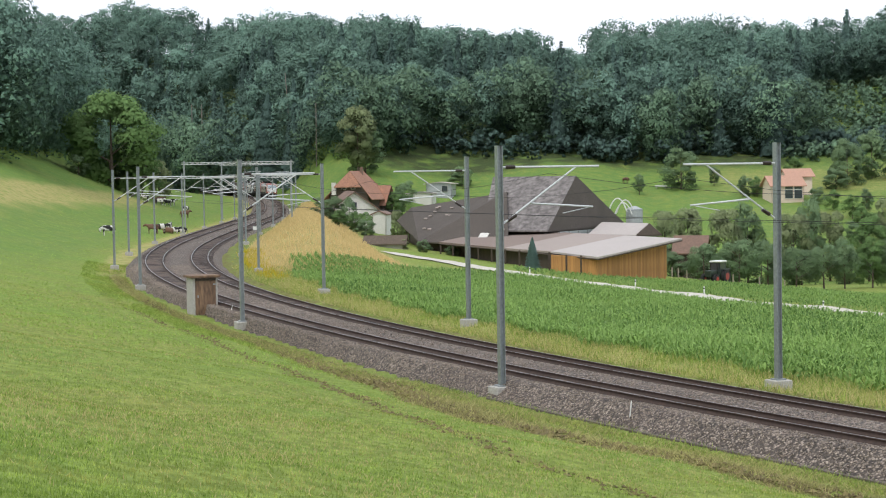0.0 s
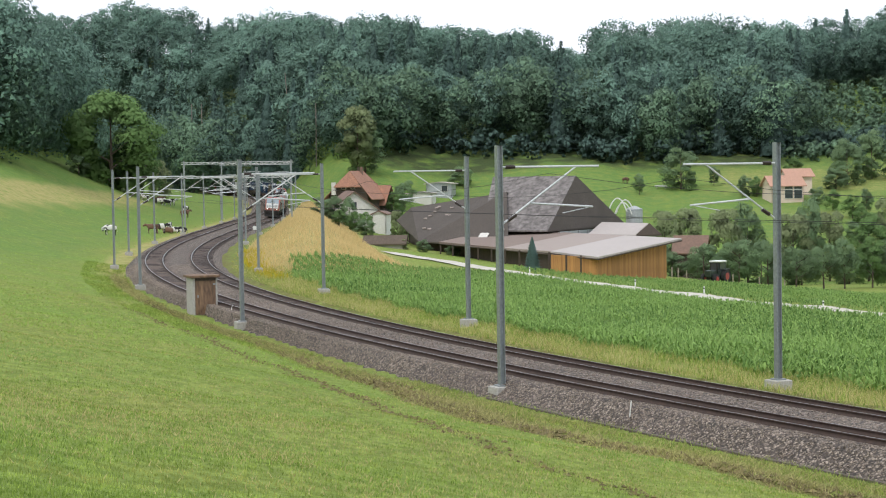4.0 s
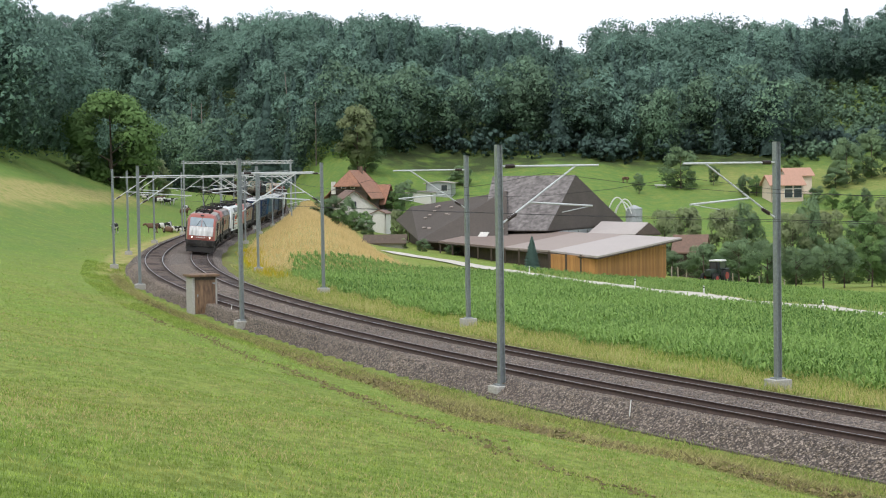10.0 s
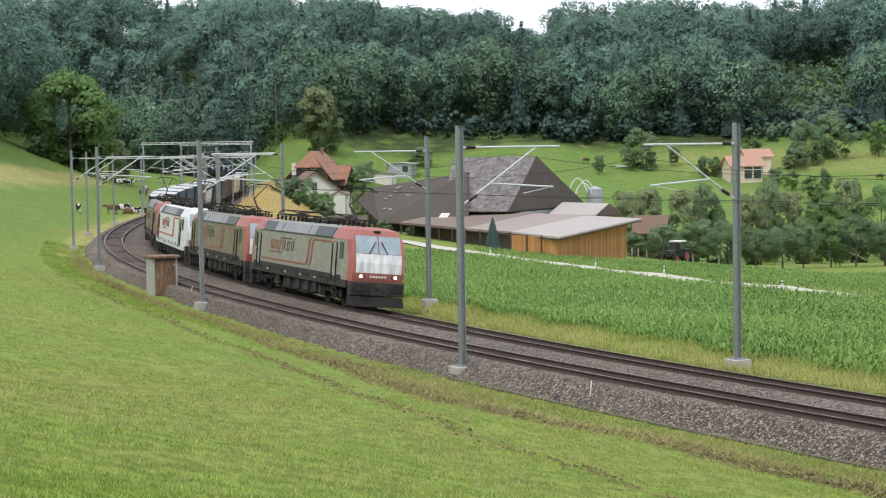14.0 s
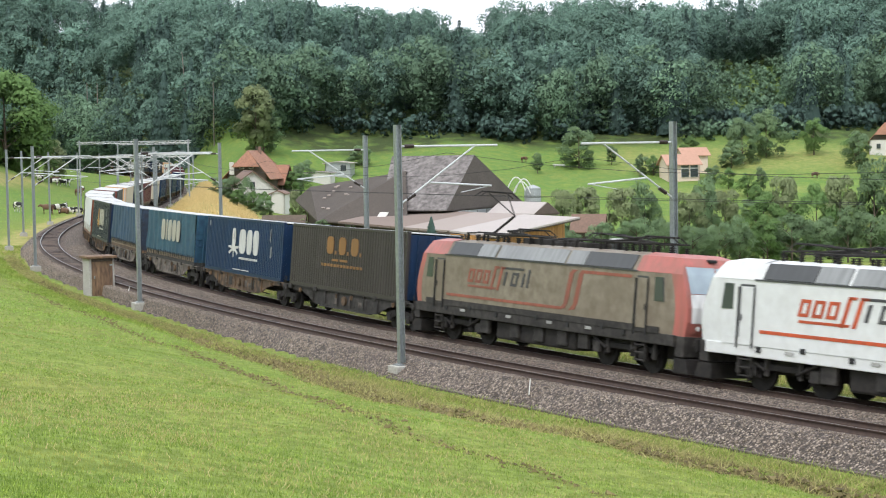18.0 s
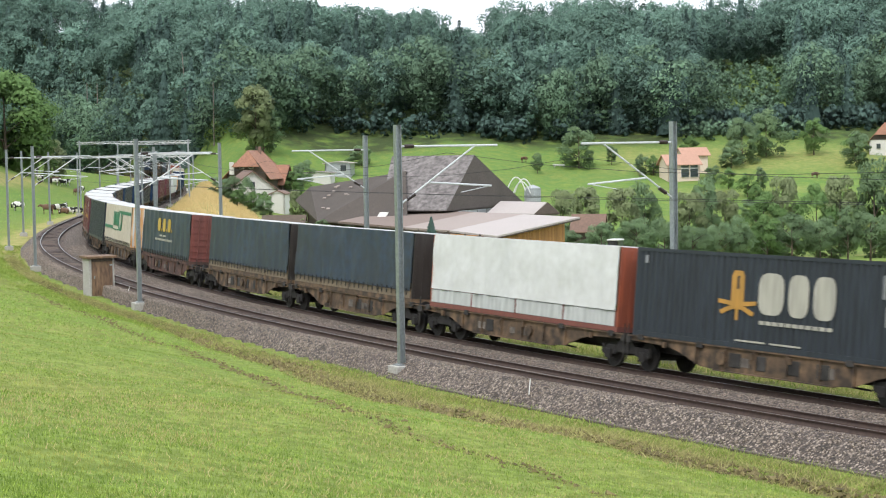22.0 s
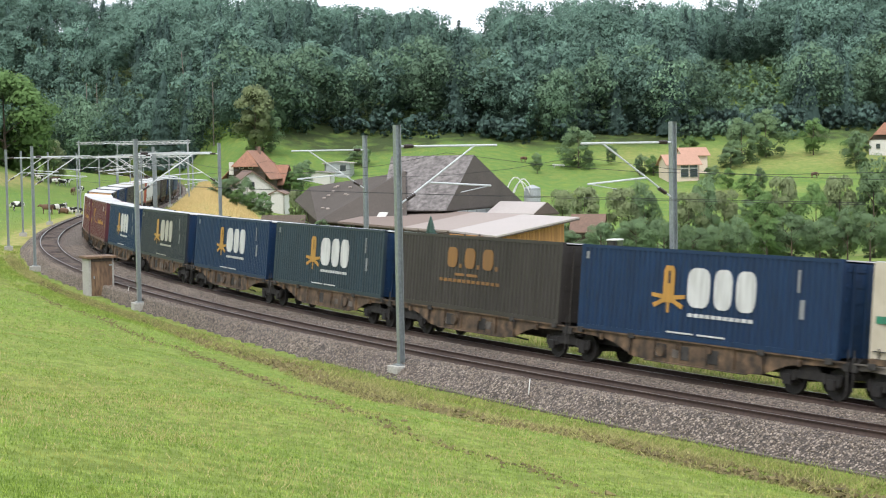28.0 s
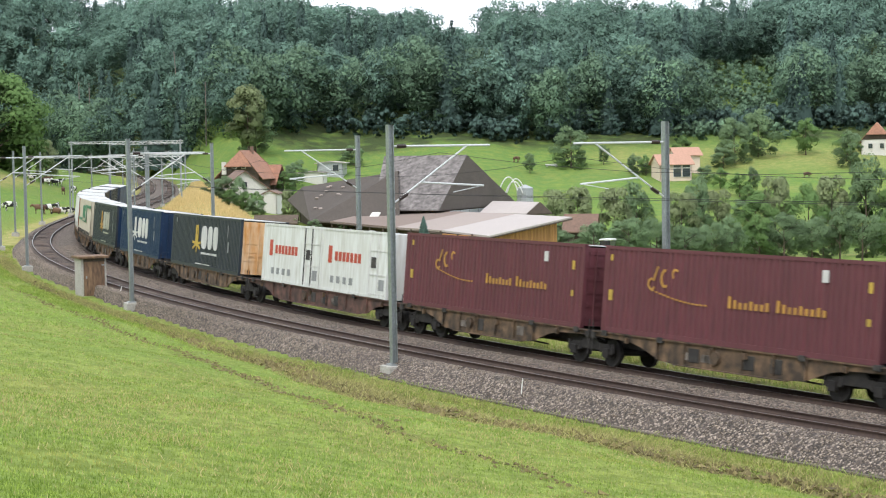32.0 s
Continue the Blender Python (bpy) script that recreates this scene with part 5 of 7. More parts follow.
def grasses():
    rng = np.random.default_rng(9)
    y = 7.5 * np.exp(rng.random(270000) * math.log(14.0))
    x = y * rng.uniform(-0.27, 0.34, len(y))
    s, d = beside_line(x, y)
    ok = d < -5.4
    x, y = x[ok], y[ok]
    blades("meadow_grass", "short mown green meadow grass", x, y, rng, 0.037, 0.006 + 0.00014 * y, BLADE)
    xa, ya = clumped(rng, x[:130000] + 0.1, y[:130000], 0.12)
    blades("dry_grass", "yellowed stalks among the mown grass", xa, ya, rng, 0.05, 0.006 + 0.00014 * ya, BLADE_DRY, 0.8)
    # rough verge between meadow and ballast
    s = rng.uniform(-25, 120, 70000)
    d = -rng.uniform(4.5, 8.0, 70000)
    x, y, _ = on_line(s, d)
    x, y = clumped(rng, x, y, -0.08)
    blades("verge_grass", "rough uneven grass along the ballast", x, y, rng, 0.13, 0.012, BLADE, 0.7)
    # tufts farther up the meadow
    y = 60 * np.exp(rng.random(36000) * math.log(5.6))
    x = y * rng.uniform(-0.27, 0.1, len(y))
    s, d = beside_line(x, y)
    ok = (d < -5.6) & (d > -40) & ((s < 150) | (d > -23))
    blades("meadow_tufts", "uneven green tufts on the slope", x[ok], y[ok], rng, 0.07, 0.02 + 0.00025 * y[ok], BLADE_FAR, 0.8)
    # rough turned strip: short tufts of dry and green grass between the clods
    s = -16 + 116 * rng.random(110000) ** 1.25
    d = np.interp(s, EARTH_S, EARTH_D) + (rng.random(110000) ** 1.2 - 0.06) * np.clip(-4.7 - np.interp(s, EARTH_S, EARTH_D), 0.5, 9)
    ok = d < -4.6
    x, y, _ = on_line(s[ok], d[ok])
    xa, ya = clumped(rng, x, y, -0.02)
    blades("matted_grass", "matted brown grass on the turned strip", xa, ya, rng, 0.13, 0.016, BLADE_DULL, 1.1)
    s = rng.uniform(-25, 112, 70000)
    d = rng.uniform(4.6, 9.2, 70000)
    x, y, _ = on_line(s, d)
    k = len(x) // 2
    blades("verge_grass", "green grass beside the field", x[:k], y[:k], rng, 0.24, 0.012, BLADE, 0.5)
    xa, ya = clumped(rng, x[k:], y[k:], -0.15)
    blades("dry_verge", "dry tan grass beside the field", xa, ya, rng, 0.28, 0.01, BLADE_DRY, 0.5)
    s = rng.uniform(105, 345, 60000)
    d = rng.uniform(6.5, 24, 60000)
    x, y, _ = on_line(s, d)
    t = smooth(s, 90, 330)
    ok = d < 23 - 8 * t
    blades("bank_grass", "tall dry tan grass on the bank", x[ok], y[ok], rng, 0.4, 0.03, BLADE_TAN, 0.4)
    s = rng.uniform(96, 150, 1500)
    d = rng.normal(7.0, 0.6, 1500)
    x, y, _ = on_line(s, d)
    blades("yellow_flowers", "yellow flowering weeds beside the ballast", x, y, rng, 0.35, 0.05, FLOWER, 0.4)


grasses()
# ---- small things along the line and in the fields ----
RUSTY_DOOR = surface("weathered brown door", (0.30, 0.185, 0.105), (0.10, 0.062, 0.042), 0.8, 0, 0.9, 4, 0.7, 0.2, stretch=(2, 2, 0.5))
HIDE_PIED = None


def pied(name, base, patch, scale):
    m, n, l, b = nodes_of(name)
    info = n.new("ShaderNodeObjectInfo")
    tc = n.new("ShaderNodeTexCoord")
    add = n.new("ShaderNodeVectorMath")
    l.new(tc.outputs["Object"], add.inputs[0])
    l.new(info.outputs["Location"], add.inputs[1])
    t = n.new("ShaderNodeTexNoise")
    t.inputs["Scale"].default_value, t.inputs["Detail"].default_value = scale, 1.5
    l.new(add.outputs["Vector"], t.inputs["Vector"])
    r = n.new("ShaderNodeMapRange")
    r.inputs["From Min"].default_value, r.inputs["From Max"].default_value = 0.47, 0.5
    l.new(t.outputs["Fac"], r.inputs["Value"])
    l.new(mixer(n, l, r.outputs["Result"], base, patch), b.inputs["Base Color"])
    b.inputs["Roughness"].default_value = 0.8
    return m


HIDE_PIED = pied("black and white hide", (0.7, 0.68, 0.64), (0.02, 0.019, 0.018), 1.3)
HIDE_BROWN = pied("brown and white hide", (0.09, 0.045, 0.028), (0.17, 0.095, 0.06), 0.9)
POLE_WHITE = surface("white marker post", (0.8, 0.8, 0.78), (0.62, 0.62, 0.58), 0.6, 0, 1, 6, 0.3, 0.05)
PALE_WOOD = surface("pale grey wooden post", (0.42, 0.37, 0.29), (0.27, 0.23, 0.18), 0.9, 0, 1, 8, 0.5, 0.2)
RED_RIM = surface("red wheel rim", (0.42, 0.045, 0.03), (0.25, 0.03, 0.025), 0.5)
DARK_GREEN = surface("dark green sheet metal", (0.03, 0.05, 0.035), (0.018, 0.026, 0.02), 0.4)


def relay_hut():
    base = tagged(new("relay_hut"), "small trackside hut, concrete sides and a weathered brown door", "hut")
    base.matrix_basis = Matrix.Translation((-13.65, 98.9, -0.64)) @ Matrix.Rotation(radians(24), 4, "Z")
    part("side_wall", box(B(), -0.72, -0.6, -0.4, -0.58, 0.7, 2.12, 0.015), CONCRETE, base, "pale weathered concrete")
    part("side_wall", box(B(), 0.62, -0.6, -0.4, 0.72, 0.7, 2.12, 0.015), CONCRETE, base)
    part("back_wall", box(B(), -0.58, 0.6, -0.4, 0.62, 0.7, 2.1), CONCRETE, base)
    part("plinth", box(B(), -0.58, -0.58, -0.4, 0.62, 0.6, 0.03), CONCRETE, base)
    part("roof", box(B(), -0.86, -0.78, 2.12, 0.86, 0.84, 2.26, 0.03), RUSTY_DOOR, base, "flat brown-stained roof slab")
    d = part("door", box(B(), -0.57, -0.6, 0.04, 0.61, -0.53, 2.1, 0.01), RUSTY_DOOR, base, "sun-bleached brown door, dark at its edges")
    part("handle", box(B(), -0.46, -0.66, 1.0, -0.40, -0.6, 1.16, 0.01), STEEL, d)
    for z in (0.4, 1.7):
        part("hinge", box(B(), 0.45, -0.625, z, 0.61, -0.6, z + 0.08), STEEL, d)
    part("batten", box(B(), -0.57, -0.63, 1.95, 0.61, -0.6, 2.08), OLDBOARD, d)


COW = {}


def cow_meshes():
    bm = B()
    bmesh.ops.create_uvsphere(bm, u_segments=14, v_segments=10, radius=1)
    for v in bm.verts:
        x, y, z = v.co
        e = 0.62
        x, y, z = [math.copysign(abs(c) ** e, c) for c in (x, y, z)]
        v.co = (x * 0.82, y * (0.30 + 0.05 * (1 - abs(x))), 1.02 + z * (0.36 + 0.03 * x) + 0.03 * x)
    COW["body"] = bm
    bm = B()
    rod(bm, (0.7, 0, 1.15), (1.05, 0, 1.28), 0.2, 10, 0.15)
    COW["neck"] = bm
    bm = B()
    rod(bm, (0.98, 0, 1.38), (1.36, 0, 1.08), 0.15, 10, 0.09)
    for s in (-1, 1):
        rod(bm, (1.0, s * 0.1, 1.38), (0.98, s * 0.28, 1.36), 0.05, 6, 0.02)
    COW["head"] = bm
    bm = B()
    rod(bm, (0, 0, 0.9), (0.02, 0, 0.45), 0.12, 8, 0.06)
    rod(bm, (0.02, 0, 0.45), (0, 0, 0.0), 0.055, 8, 0.06)
    COW["leg"] = bm
    bm = B()
    rod(bm, (-0.8, 0, 1.25), (-0.9, 0, 0.5), 0.03, 6, 0.02)
    COW["tail"] = bm
    for k in COW:
        COW[k] = keep_mesh(COW[k], k, HIDE_PIED)
        for f in COW[k].polygons:
            f.use_smooth = True
    for k in list(COW):
        me = COW[k].copy()
        me.materials.clear()
        me.materials.append(HIDE_BROWN)
        COW[k + "_brown"] = me


def cow(x, y, turn, brown=False, lying=False, head_down=False):
    e = "_brown" if brown else ""
    ob = tagged(new("cow"), ("brown" if brown else "black and white") + (" cow lying in the meadow beside the railway" if lying else " cow standing in the meadow beside the railway"), "cow", group="grazing cows")
    ob.matrix_basis = Matrix.Translation((x, y, h(x, y) - (0.52 if lying else 0.02))) @ Matrix.Rotation(radians(turn), 4, "Z")
    for k in ("body", "tail"):
        shared(k, COW[k + e], ob)
    m = Matrix.Translation((0.75, 0, 1.1)) @ Matrix.Rotation(radians(62), 4, "Y") @ Matrix.Translation((-0.75, 0, -1.1)) if head_down else None
    nk = shared("neck", COW["neck" + e], ob, m)
    shared("head", COW["head" + e], nk)
    for a in (-0.58, 0.58):
        for b in (-0.2, 0.2):
            shared("leg", COW["leg" + e], ob, Matrix.Translation((a, b, 0)))
    return ob


cow_meshes()
WANDERER = cow(-41.8, 219.1, 200, False, False, True)
STROLLER = cow(-46.2, 313.9, 20, True)
for c in ((-39.8, 240.9, 190, True), (-39.3, 243.6, 20, False), (-38.6, 246.2, 160, True, True), (-38.2, 248.2, 10, False, True), (-37.4, 250.6, 185, False, True), (-38.9, 249.5, 90, False),
          (-55.4, 343, 10, False), (-56.2, 347, 170, True), (-54.8, 350, 200, False), (-56.8, 353, 30, True), (-55.2, 357, 0, False), (-57.5, 340, 150, False), (-49.6, 337.5, 60, False, False, True)):
    cow(*c)


def wheel_part(name, x, y, r, w, base):
    bm = B()
    rod(bm, (x, y - w / 2, r), (x, y + w / 2, r), r, 24)
    bmesh.ops.bevel(bm, geom=[e for e in bm.edges if len(e.link_faces) == 2 and any(len(f.verts) > 4 for f in e.link_faces)], offset=0.06, segments=2, affect="EDGES")
    for i in range(18):
        a = i * math.tau / 18
        m = Matrix.Translation((x, y, r)) @ Matrix.Rotation(a, 4, "Y") @ Matrix.Translation((r, 0, 0)) @ Matrix.Diagonal((0.07, w, 0.07, 1))
        bmesh.ops.create_cube(bm, size=1, matrix=m)
    t = part(name, bm, RUBBER, base)
    for s in (-1, 1):
        part("rim", rod(B(), (x, y + s * w * 0.4, r), (x, y + s * (w / 2 + 0.015), r), r * 0.58, 20, r * 0.5), RED_RIM, t, "red steel rim")


def tractor():
    base = tagged(new("tractor"), "dark green tractor with red wheel rims and a white cab roof", "tractor")
    base.matrix_basis = Matrix.Translation((32.4, 207.5, h(32.4, 207.5))) @ Matrix.Rotation(radians(232), 4, "Z")
    for s in (-1, 1):
        wheel_part("rear_wheel", -0.7, s * 0.85, 0.85, 0.5, base)
        wheel_part("front_wheel", 1.5, s * 0.8, 0.6, 0.4, base)
    part("hood", box(B(), 0.35, -0.42, 0.85, 2.1, 0.42, 1.65, 0.1), DARK_GREEN, base)
    part("chassis", box(B(), -1.0, -0.3, 0.55, 1.9, 0.3, 0.95, 0.03), BLACK, base)
    cab = part("cab", box(B(), -1.15, -0.7, 0.95, 0.35, 0.7, 1.55, 0.05), DARK_GREEN, base)
    for x in (-1.1, 0.28):
        for y in (-0.68, 0.62):
            part("pillar", box(B(), x, y, 1.5, x + 0.07, y + 0.06, 2.55), BLACK, cab)
    for p in ((-1.03, -0.67, 0.28, -0.65), (-1.03, 0.65, 0.28, 0.67), (0.3, -0.6, 0.32, 0.6), (-1.1, -0.6, -1.08, 0.6)):
        part("pane", box(B(), p[0], p[1], 1.56, p[2], p[3], 2.5), GLASS, cab)
    part("roof", box(B(), -1.25, -0.75, 2.52, 0.45, 0.75, 2.72, 0.08), WHITE, cab, "white cab roof")
    for s in (-1, 1):
        part("fender", box(B(), -1.5, s * 0.85 - 0.28, 1.62, -0.1, s * 0.85 + 0.28, 1.72, 0.04), DARK_GREEN, base)
    part("exhaust", rod(B(), (0.6, 0.4, 1.6), (0.6, 0.4, 2.5), 0.05), BLACK, base)


def post(name, label, cat, x, y, z, tall, r, mat, group, cap=None):
    base = tagged(new(name), label, cat, group=group)
    base.matrix_basis = Matrix.Translation((x, y, z))
    part("shaft", rod(B(), (0, 0, -0.3), (0, 0, tall), r, 8), mat, base)
    if cap:
        part("band", rod(B(), (0, 0, tall * 0.72), (0, 0, tall * 0.86), r * 1.05, 8), cap, base, "black band")
    return base


relay_hut()
tractor()
for x, y, z, tall, lean in ((5.5, 52.3, -0.6, 0.75, 6), (9.45, 45.7, -0.6, 0.5, -4), (-11.6, 94.3, -0.6, 0.8, 14)):
    o = post("marker_stake", "thin white stake at the ballast's foot", "stake", x, y, z, tall, 0.018, POLE_WHITE, "marker stakes")
    o.matrix_basis = o.matrix_basis @ Matrix.Rotation(radians(lean), 4, "Y")
for x, y in ((17.4, 158.6), (26.4, 121.6), (8.9, 180.2), (21.4, 143.6)):
    post("delineator", "short white roadside post with a dark band beside the lane", "post", x, y, h(x, y) + 0.05, 0.7, 0.06, POLE_WHITE, "lane posts", BLACK)
for i, (x, y) in enumerate(((30.2, 231), (31.5, 234.5), (33.0, 237.1), (34.9, 238.8), (37, 240), (40, 241.5), (44, 243.5), (48, 246))):
    post("fence_post", "pale wooden fence post at the orchard's edge", "post", x, y, h(x, y), 1.35, 0.09, PALE_WOOD, "fence posts")


def sign(x, y, z, tall, size):
    base = tagged(new("track_sign"), "small blank white square sign on a thin post beside the track", "sign", group="track signs")
    base.matrix_basis = Matrix.Translation((x, y, z)) @ Matrix.Rotation(radians(5), 4, "Z")
    part("post", rod(B(), (0, 0.03, -0.3), (0, 0.03, tall), 0.03, 8), STEEL, base)
    part("plate", box(B(), -size / 2, -0.01, tall - size, size / 2, 0.01, tall, 0.004), POLE_WHITE, base)


sign(-26.6, 248.0, -0.7, 1.0, 0.5)
sign(-33.0, 380.0, -0.7, 1.2, 0.5)


def trough():
    x, y = 52.9, 423.0
    base = tagged(new("water_trough"), "pale water trough in the meadow", "trough")
    base.matrix_basis = Matrix.Translation((x, y, h(x, y)))
    part("basin", box(B(), -1.5, -0.4, 0.35, 1.5, 0.4, 0.75, 0.04), WHITE, base)
    for s in (-1.1, 1.1):
        part("foot", box(B(), s - 0.1, -0.3, -0.2, s + 0.1, 0.3, 0.35), CONCRETE, base)


trough()
for x, y, t in ((44.8, 428, 30), (110, 402, 10)):
    cow(x, y, t, True, False, True)
# ---- the train ----
ENDS = [-1.5, 16.7, 35.2, 53.9, 72.7, 87.3, 102.0, 116.7, 131.1, 145.3, 159.9, 174.3, 189.9, 206.9, 222.3, 236.3, 251.4, 266.5, 280.4, 294.4, 308.9, 323.5, 337.8,
        352.1, 366.3, 380.3, 398.8, 415.8, 430.4, 445.0, 459.6, 474.2, 488.8, 503.4, 518.0, 532.6]
LOADS = [(80.2, 6.3), (94.55, 6.4), (109.4, 6.42), (123.85, 6.3), (138.4, 6.35), (152.4, 6.4), (167.3, 6.33), (181.45, 6.52), (198.4, 6.52), (215.25, 6.45), (229.3, 6.42),
         (243.9, 6.7), (258.9, 6.75), (273.4, 6.2), (287.3, 6.1), (301.9, 6.35), (316.1, 6.45), (330.8, 6.33), (344.85, 6.25), (359.3, 6.22), (373.5, 6.4), (389.3, 7.3), (407.3, 6.7)]
U_KNOT = np.array([-999, -22, -11, 0, 11, 22, 33, 44, 55, 66, 77, 88, 99, 110, 121, 132, 149.1, 171.1, 280.8, 302.7, 324.7, 346.6, 1046.6])
S_KNOT = np.array([-996.2, -19.2, -8.4, 2.3, 13.1, 23.8, 34.4, 44.9, 56.0, 67.7, 79.1, 90.3, 101.5, 112.7, 124.2, 136.0, 155.5, 182.0, 315.0, 350.0, 383.0, 412.0, 1112.0])


def on_rails(t, a, b):
    """Pose at t of a vehicle that reaches from a to b metres behind the train's head."""
    u = 39.4 + 21.94 * (14 - t)
    s1, s2 = np.interp((u + a, u + b), U_KNOT, S_KNOT)
    m = (s1 + s2) / 2
    half = (b - a) * 0.36
    x1, y1, _ = on_line(m - half, GAP / 2)
    x2, y2, _ = on_line(m + half, GAP / 2)
    yaw = math.atan2(y1 - y2, x1 - x2)
    return Matrix.Translation(((x1 + x2) / 2, (y1 + y2) / 2, Z_FAR + float(rise(m)))) @ Matrix.Rotation(yaw, 4, "Z") @ Matrix.Rotation(-math.atan(CANT / 1.505), 4, "X")


TRAIN = []


def paint(name, c, dirt=0.5, rough=0.45, streak=True, dark=None):
    d = dark or tuple(0.55 * v + 0.02 for v in c)
    m = surface(name, c, d, rough, 0, 0.35, 3.0, dirt, 0.04, stretch=(1.6, 1.6, 0.25) if streak else None)
    m.node_tree.nodes["Principled BSDF"].inputs["Specular IOR Level"].default_value = 0.28
    return m


SILVER = paint("dusty silver paint", (0.35, 0.36, 0.31), 0.8, streak=False, dark=(0.25, 0.235, 0.19))
BROWNED = paint("grimy silver-brown paint", (0.275, 0.245, 0.19), 0.9, streak=False, dark=(0.165, 0.135, 0.10))
CABRED = paint("faded red paint", (0.45, 0.135, 0.115), 0.6, dark=(0.30, 0.13, 0.105))
STRIPE = paint("orange-red stripe", (0.60, 0.10, 0.035), 0.3)
STRIPE_DULL = paint("dull red stripe", (0.36, 0.115, 0.08), 0.6)
LOCOWHITE = paint("white loco paint", (0.70, 0.72, 0.715), 0.35, 0.45, False, dark=(0.60, 0.61, 0.60))
INK = paint("dark grey lettering", (0.07, 0.07, 0.075), 0.3)
ROOFGREY = paint("light grey roof panel", (0.30, 0.31, 0.31), 0.6)
DIMWHITE = paint("dim white stencil", (0.42, 0.42, 0.4), 0.5)
LOUVRE = paint("dark roof louvre", (0.075, 0.078, 0.08), 0.5)
UNDER = surface("dusty underframe grey", (0.060, 0.054, 0.048), (0.012, 0.011, 0.010), 0.8, 0.0, 0.9, 4, 0.8)
RUST = surface("rust-stained wagon frame", (0.225, 0.142, 0.078), (0.024, 0.019, 0.015), 0.85, 0, 1.1, 2.4, 0.95)
RUSTRED = surface("brown-red wagon frame", (0.17, 0.085, 0.062), (0.035, 0.022, 0.018), 0.85, 0, 1.0, 2.5, 0.9)
GREYFRAME = surface("worn grey wagon frame", (0.30, 0.265, 0.225), (0.040, 0.033, 0.027), 0.85, 0, 1.1, 2.4, 0.95)


def lamp_mat():
    m, n, l, b = nodes_of("lit headlight")
    b.inputs["Base Color"].default_value = (0.9, 0.88, 0.8, 1)
    b.inputs["Emission Color"].default_value = (1, 0.93, 0.78, 1)
    b.inputs["Emission Strength"].default_value = 2.2
    return m


HEADLIGHT = lamp_mat()


def keep(bm, name, mat):
    me = bpy.data.meshes.new(name)
    bm.to_mesh(me)
    bm.free()
    me.materials.append(mat)
    return me


# wheels and bogies, built once
def wheel_mesh():
    bm = B()
    for y in (-0.81, 0.68):
        rod(bm, (0, y, 0), (0, y + 0.13, 0), 0.46, 20)
        rod(bm, (0, y - 0.01 if y < 0 else y + 0.12, 0), (0, y + 0.01 if y < 0 else y + 0.14, 0), 0.30, 16)
    rod(bm, (0, -0.8, 0), (0, 0.8, 0), 0.09, 10)
    return keep(bm, "wheelset", BLACK)


def bogie_frame_mesh():
    bm = B()
    for y in (-1.06, 0.98):
        prism(bm, [(-1.25, 0.48), (-1.05, 0.72), (-0.45, 0.74), (-0.3, 0.95), (0.3, 0.95), (0.45, 0.74), (1.05, 0.72), (1.25, 0.48), (1.15, 0.40), (0.75, 0.42), (0.45, 0.52),
                   (-0.45, 0.52), (-0.75, 0.42), (-1.15, 0.40)], y, y + 0.08)
        for x in (-0.9, 0.9):
            box(bm, x - 0.16, y - 0.06, 0.30, x + 0.16, y + 0.12, 0.60, 0.02)
            rod(bm, (x - 0.3, y + 0.04, 0.45), (x - 0.3, y + 0.04, 0.75), 0.07)
            rod(bm, (x + 0.3, y + 0.04, 0.45), (x + 0.3, y + 0.04, 0.75), 0.07)
    box(bm, -0.3, -1.0, 0.5, 0.3, 1.0, 0.8)
    return keep(bm, "bogie_frame", BLACK)


WHEELSET, BOGIE = wheel_mesh(), bogie_frame_mesh()


def bogie(base, x, gauge=0.9):
    f = shared("bogie", BOGIE, base, Matrix.Translation((x, 0, 0)), "sooty black bogie")
    for dx in (-gauge, gauge):
        shared("wheelset", WHEELSET, f, Matrix.Translation((dx, 0, 0.46)))


def buffers(base, x, sgn):
    for y in (-0.87, 0.87):
        bm = B()
        rod(bm, (x - sgn * 0.5, y, 1.05), (x - sgn * 0.05, y, 1.05), 0.09)
        rod(bm, (x - sgn * 0.06, y, 1.05), (x, y, 1.05), 0.23, 16)
        part("buffer", bm, BLACK, base)


def bars(base, name, mat, rects, y=-1.256, thick=0.008, label="", both=False):
    """Flat painted marks on the side: (x0, z0, x1, z1) each."""
    bm = B()
    for x0, z0, x1, z1 in rects:
        box(bm, x0, y - thick, z0, x1, y + thick, z1)
    return part(name, bm, mat, base, label)


def slanted(base, name, mat, quads_, y, label=""):
    bm = B()
    for q in quads_:
        prism(bm, q, y - 0.008, y + 0.008)
    return part(name, bm, mat, base, label)


# ---- locomotives ----
LEVELS = [(1.30, 8.66), (1.75, 8.76), (2.2, 8.74), (2.6, 8.64), (3.22, 8.38), (3.5, 8.24), (3.72, 8.05), (3.84, 7.6)]


def half_width(z, s):
    w = 1.49 if z <= 3.22 else 1.49 - 0.27 * (z - 3.22) / 0.5 if z <= 3.72 else 1.22 - 0.5 * (z - 3.72) / 0.14
    return w * (1 - 0.14 * max(0, s) ** 2.4)


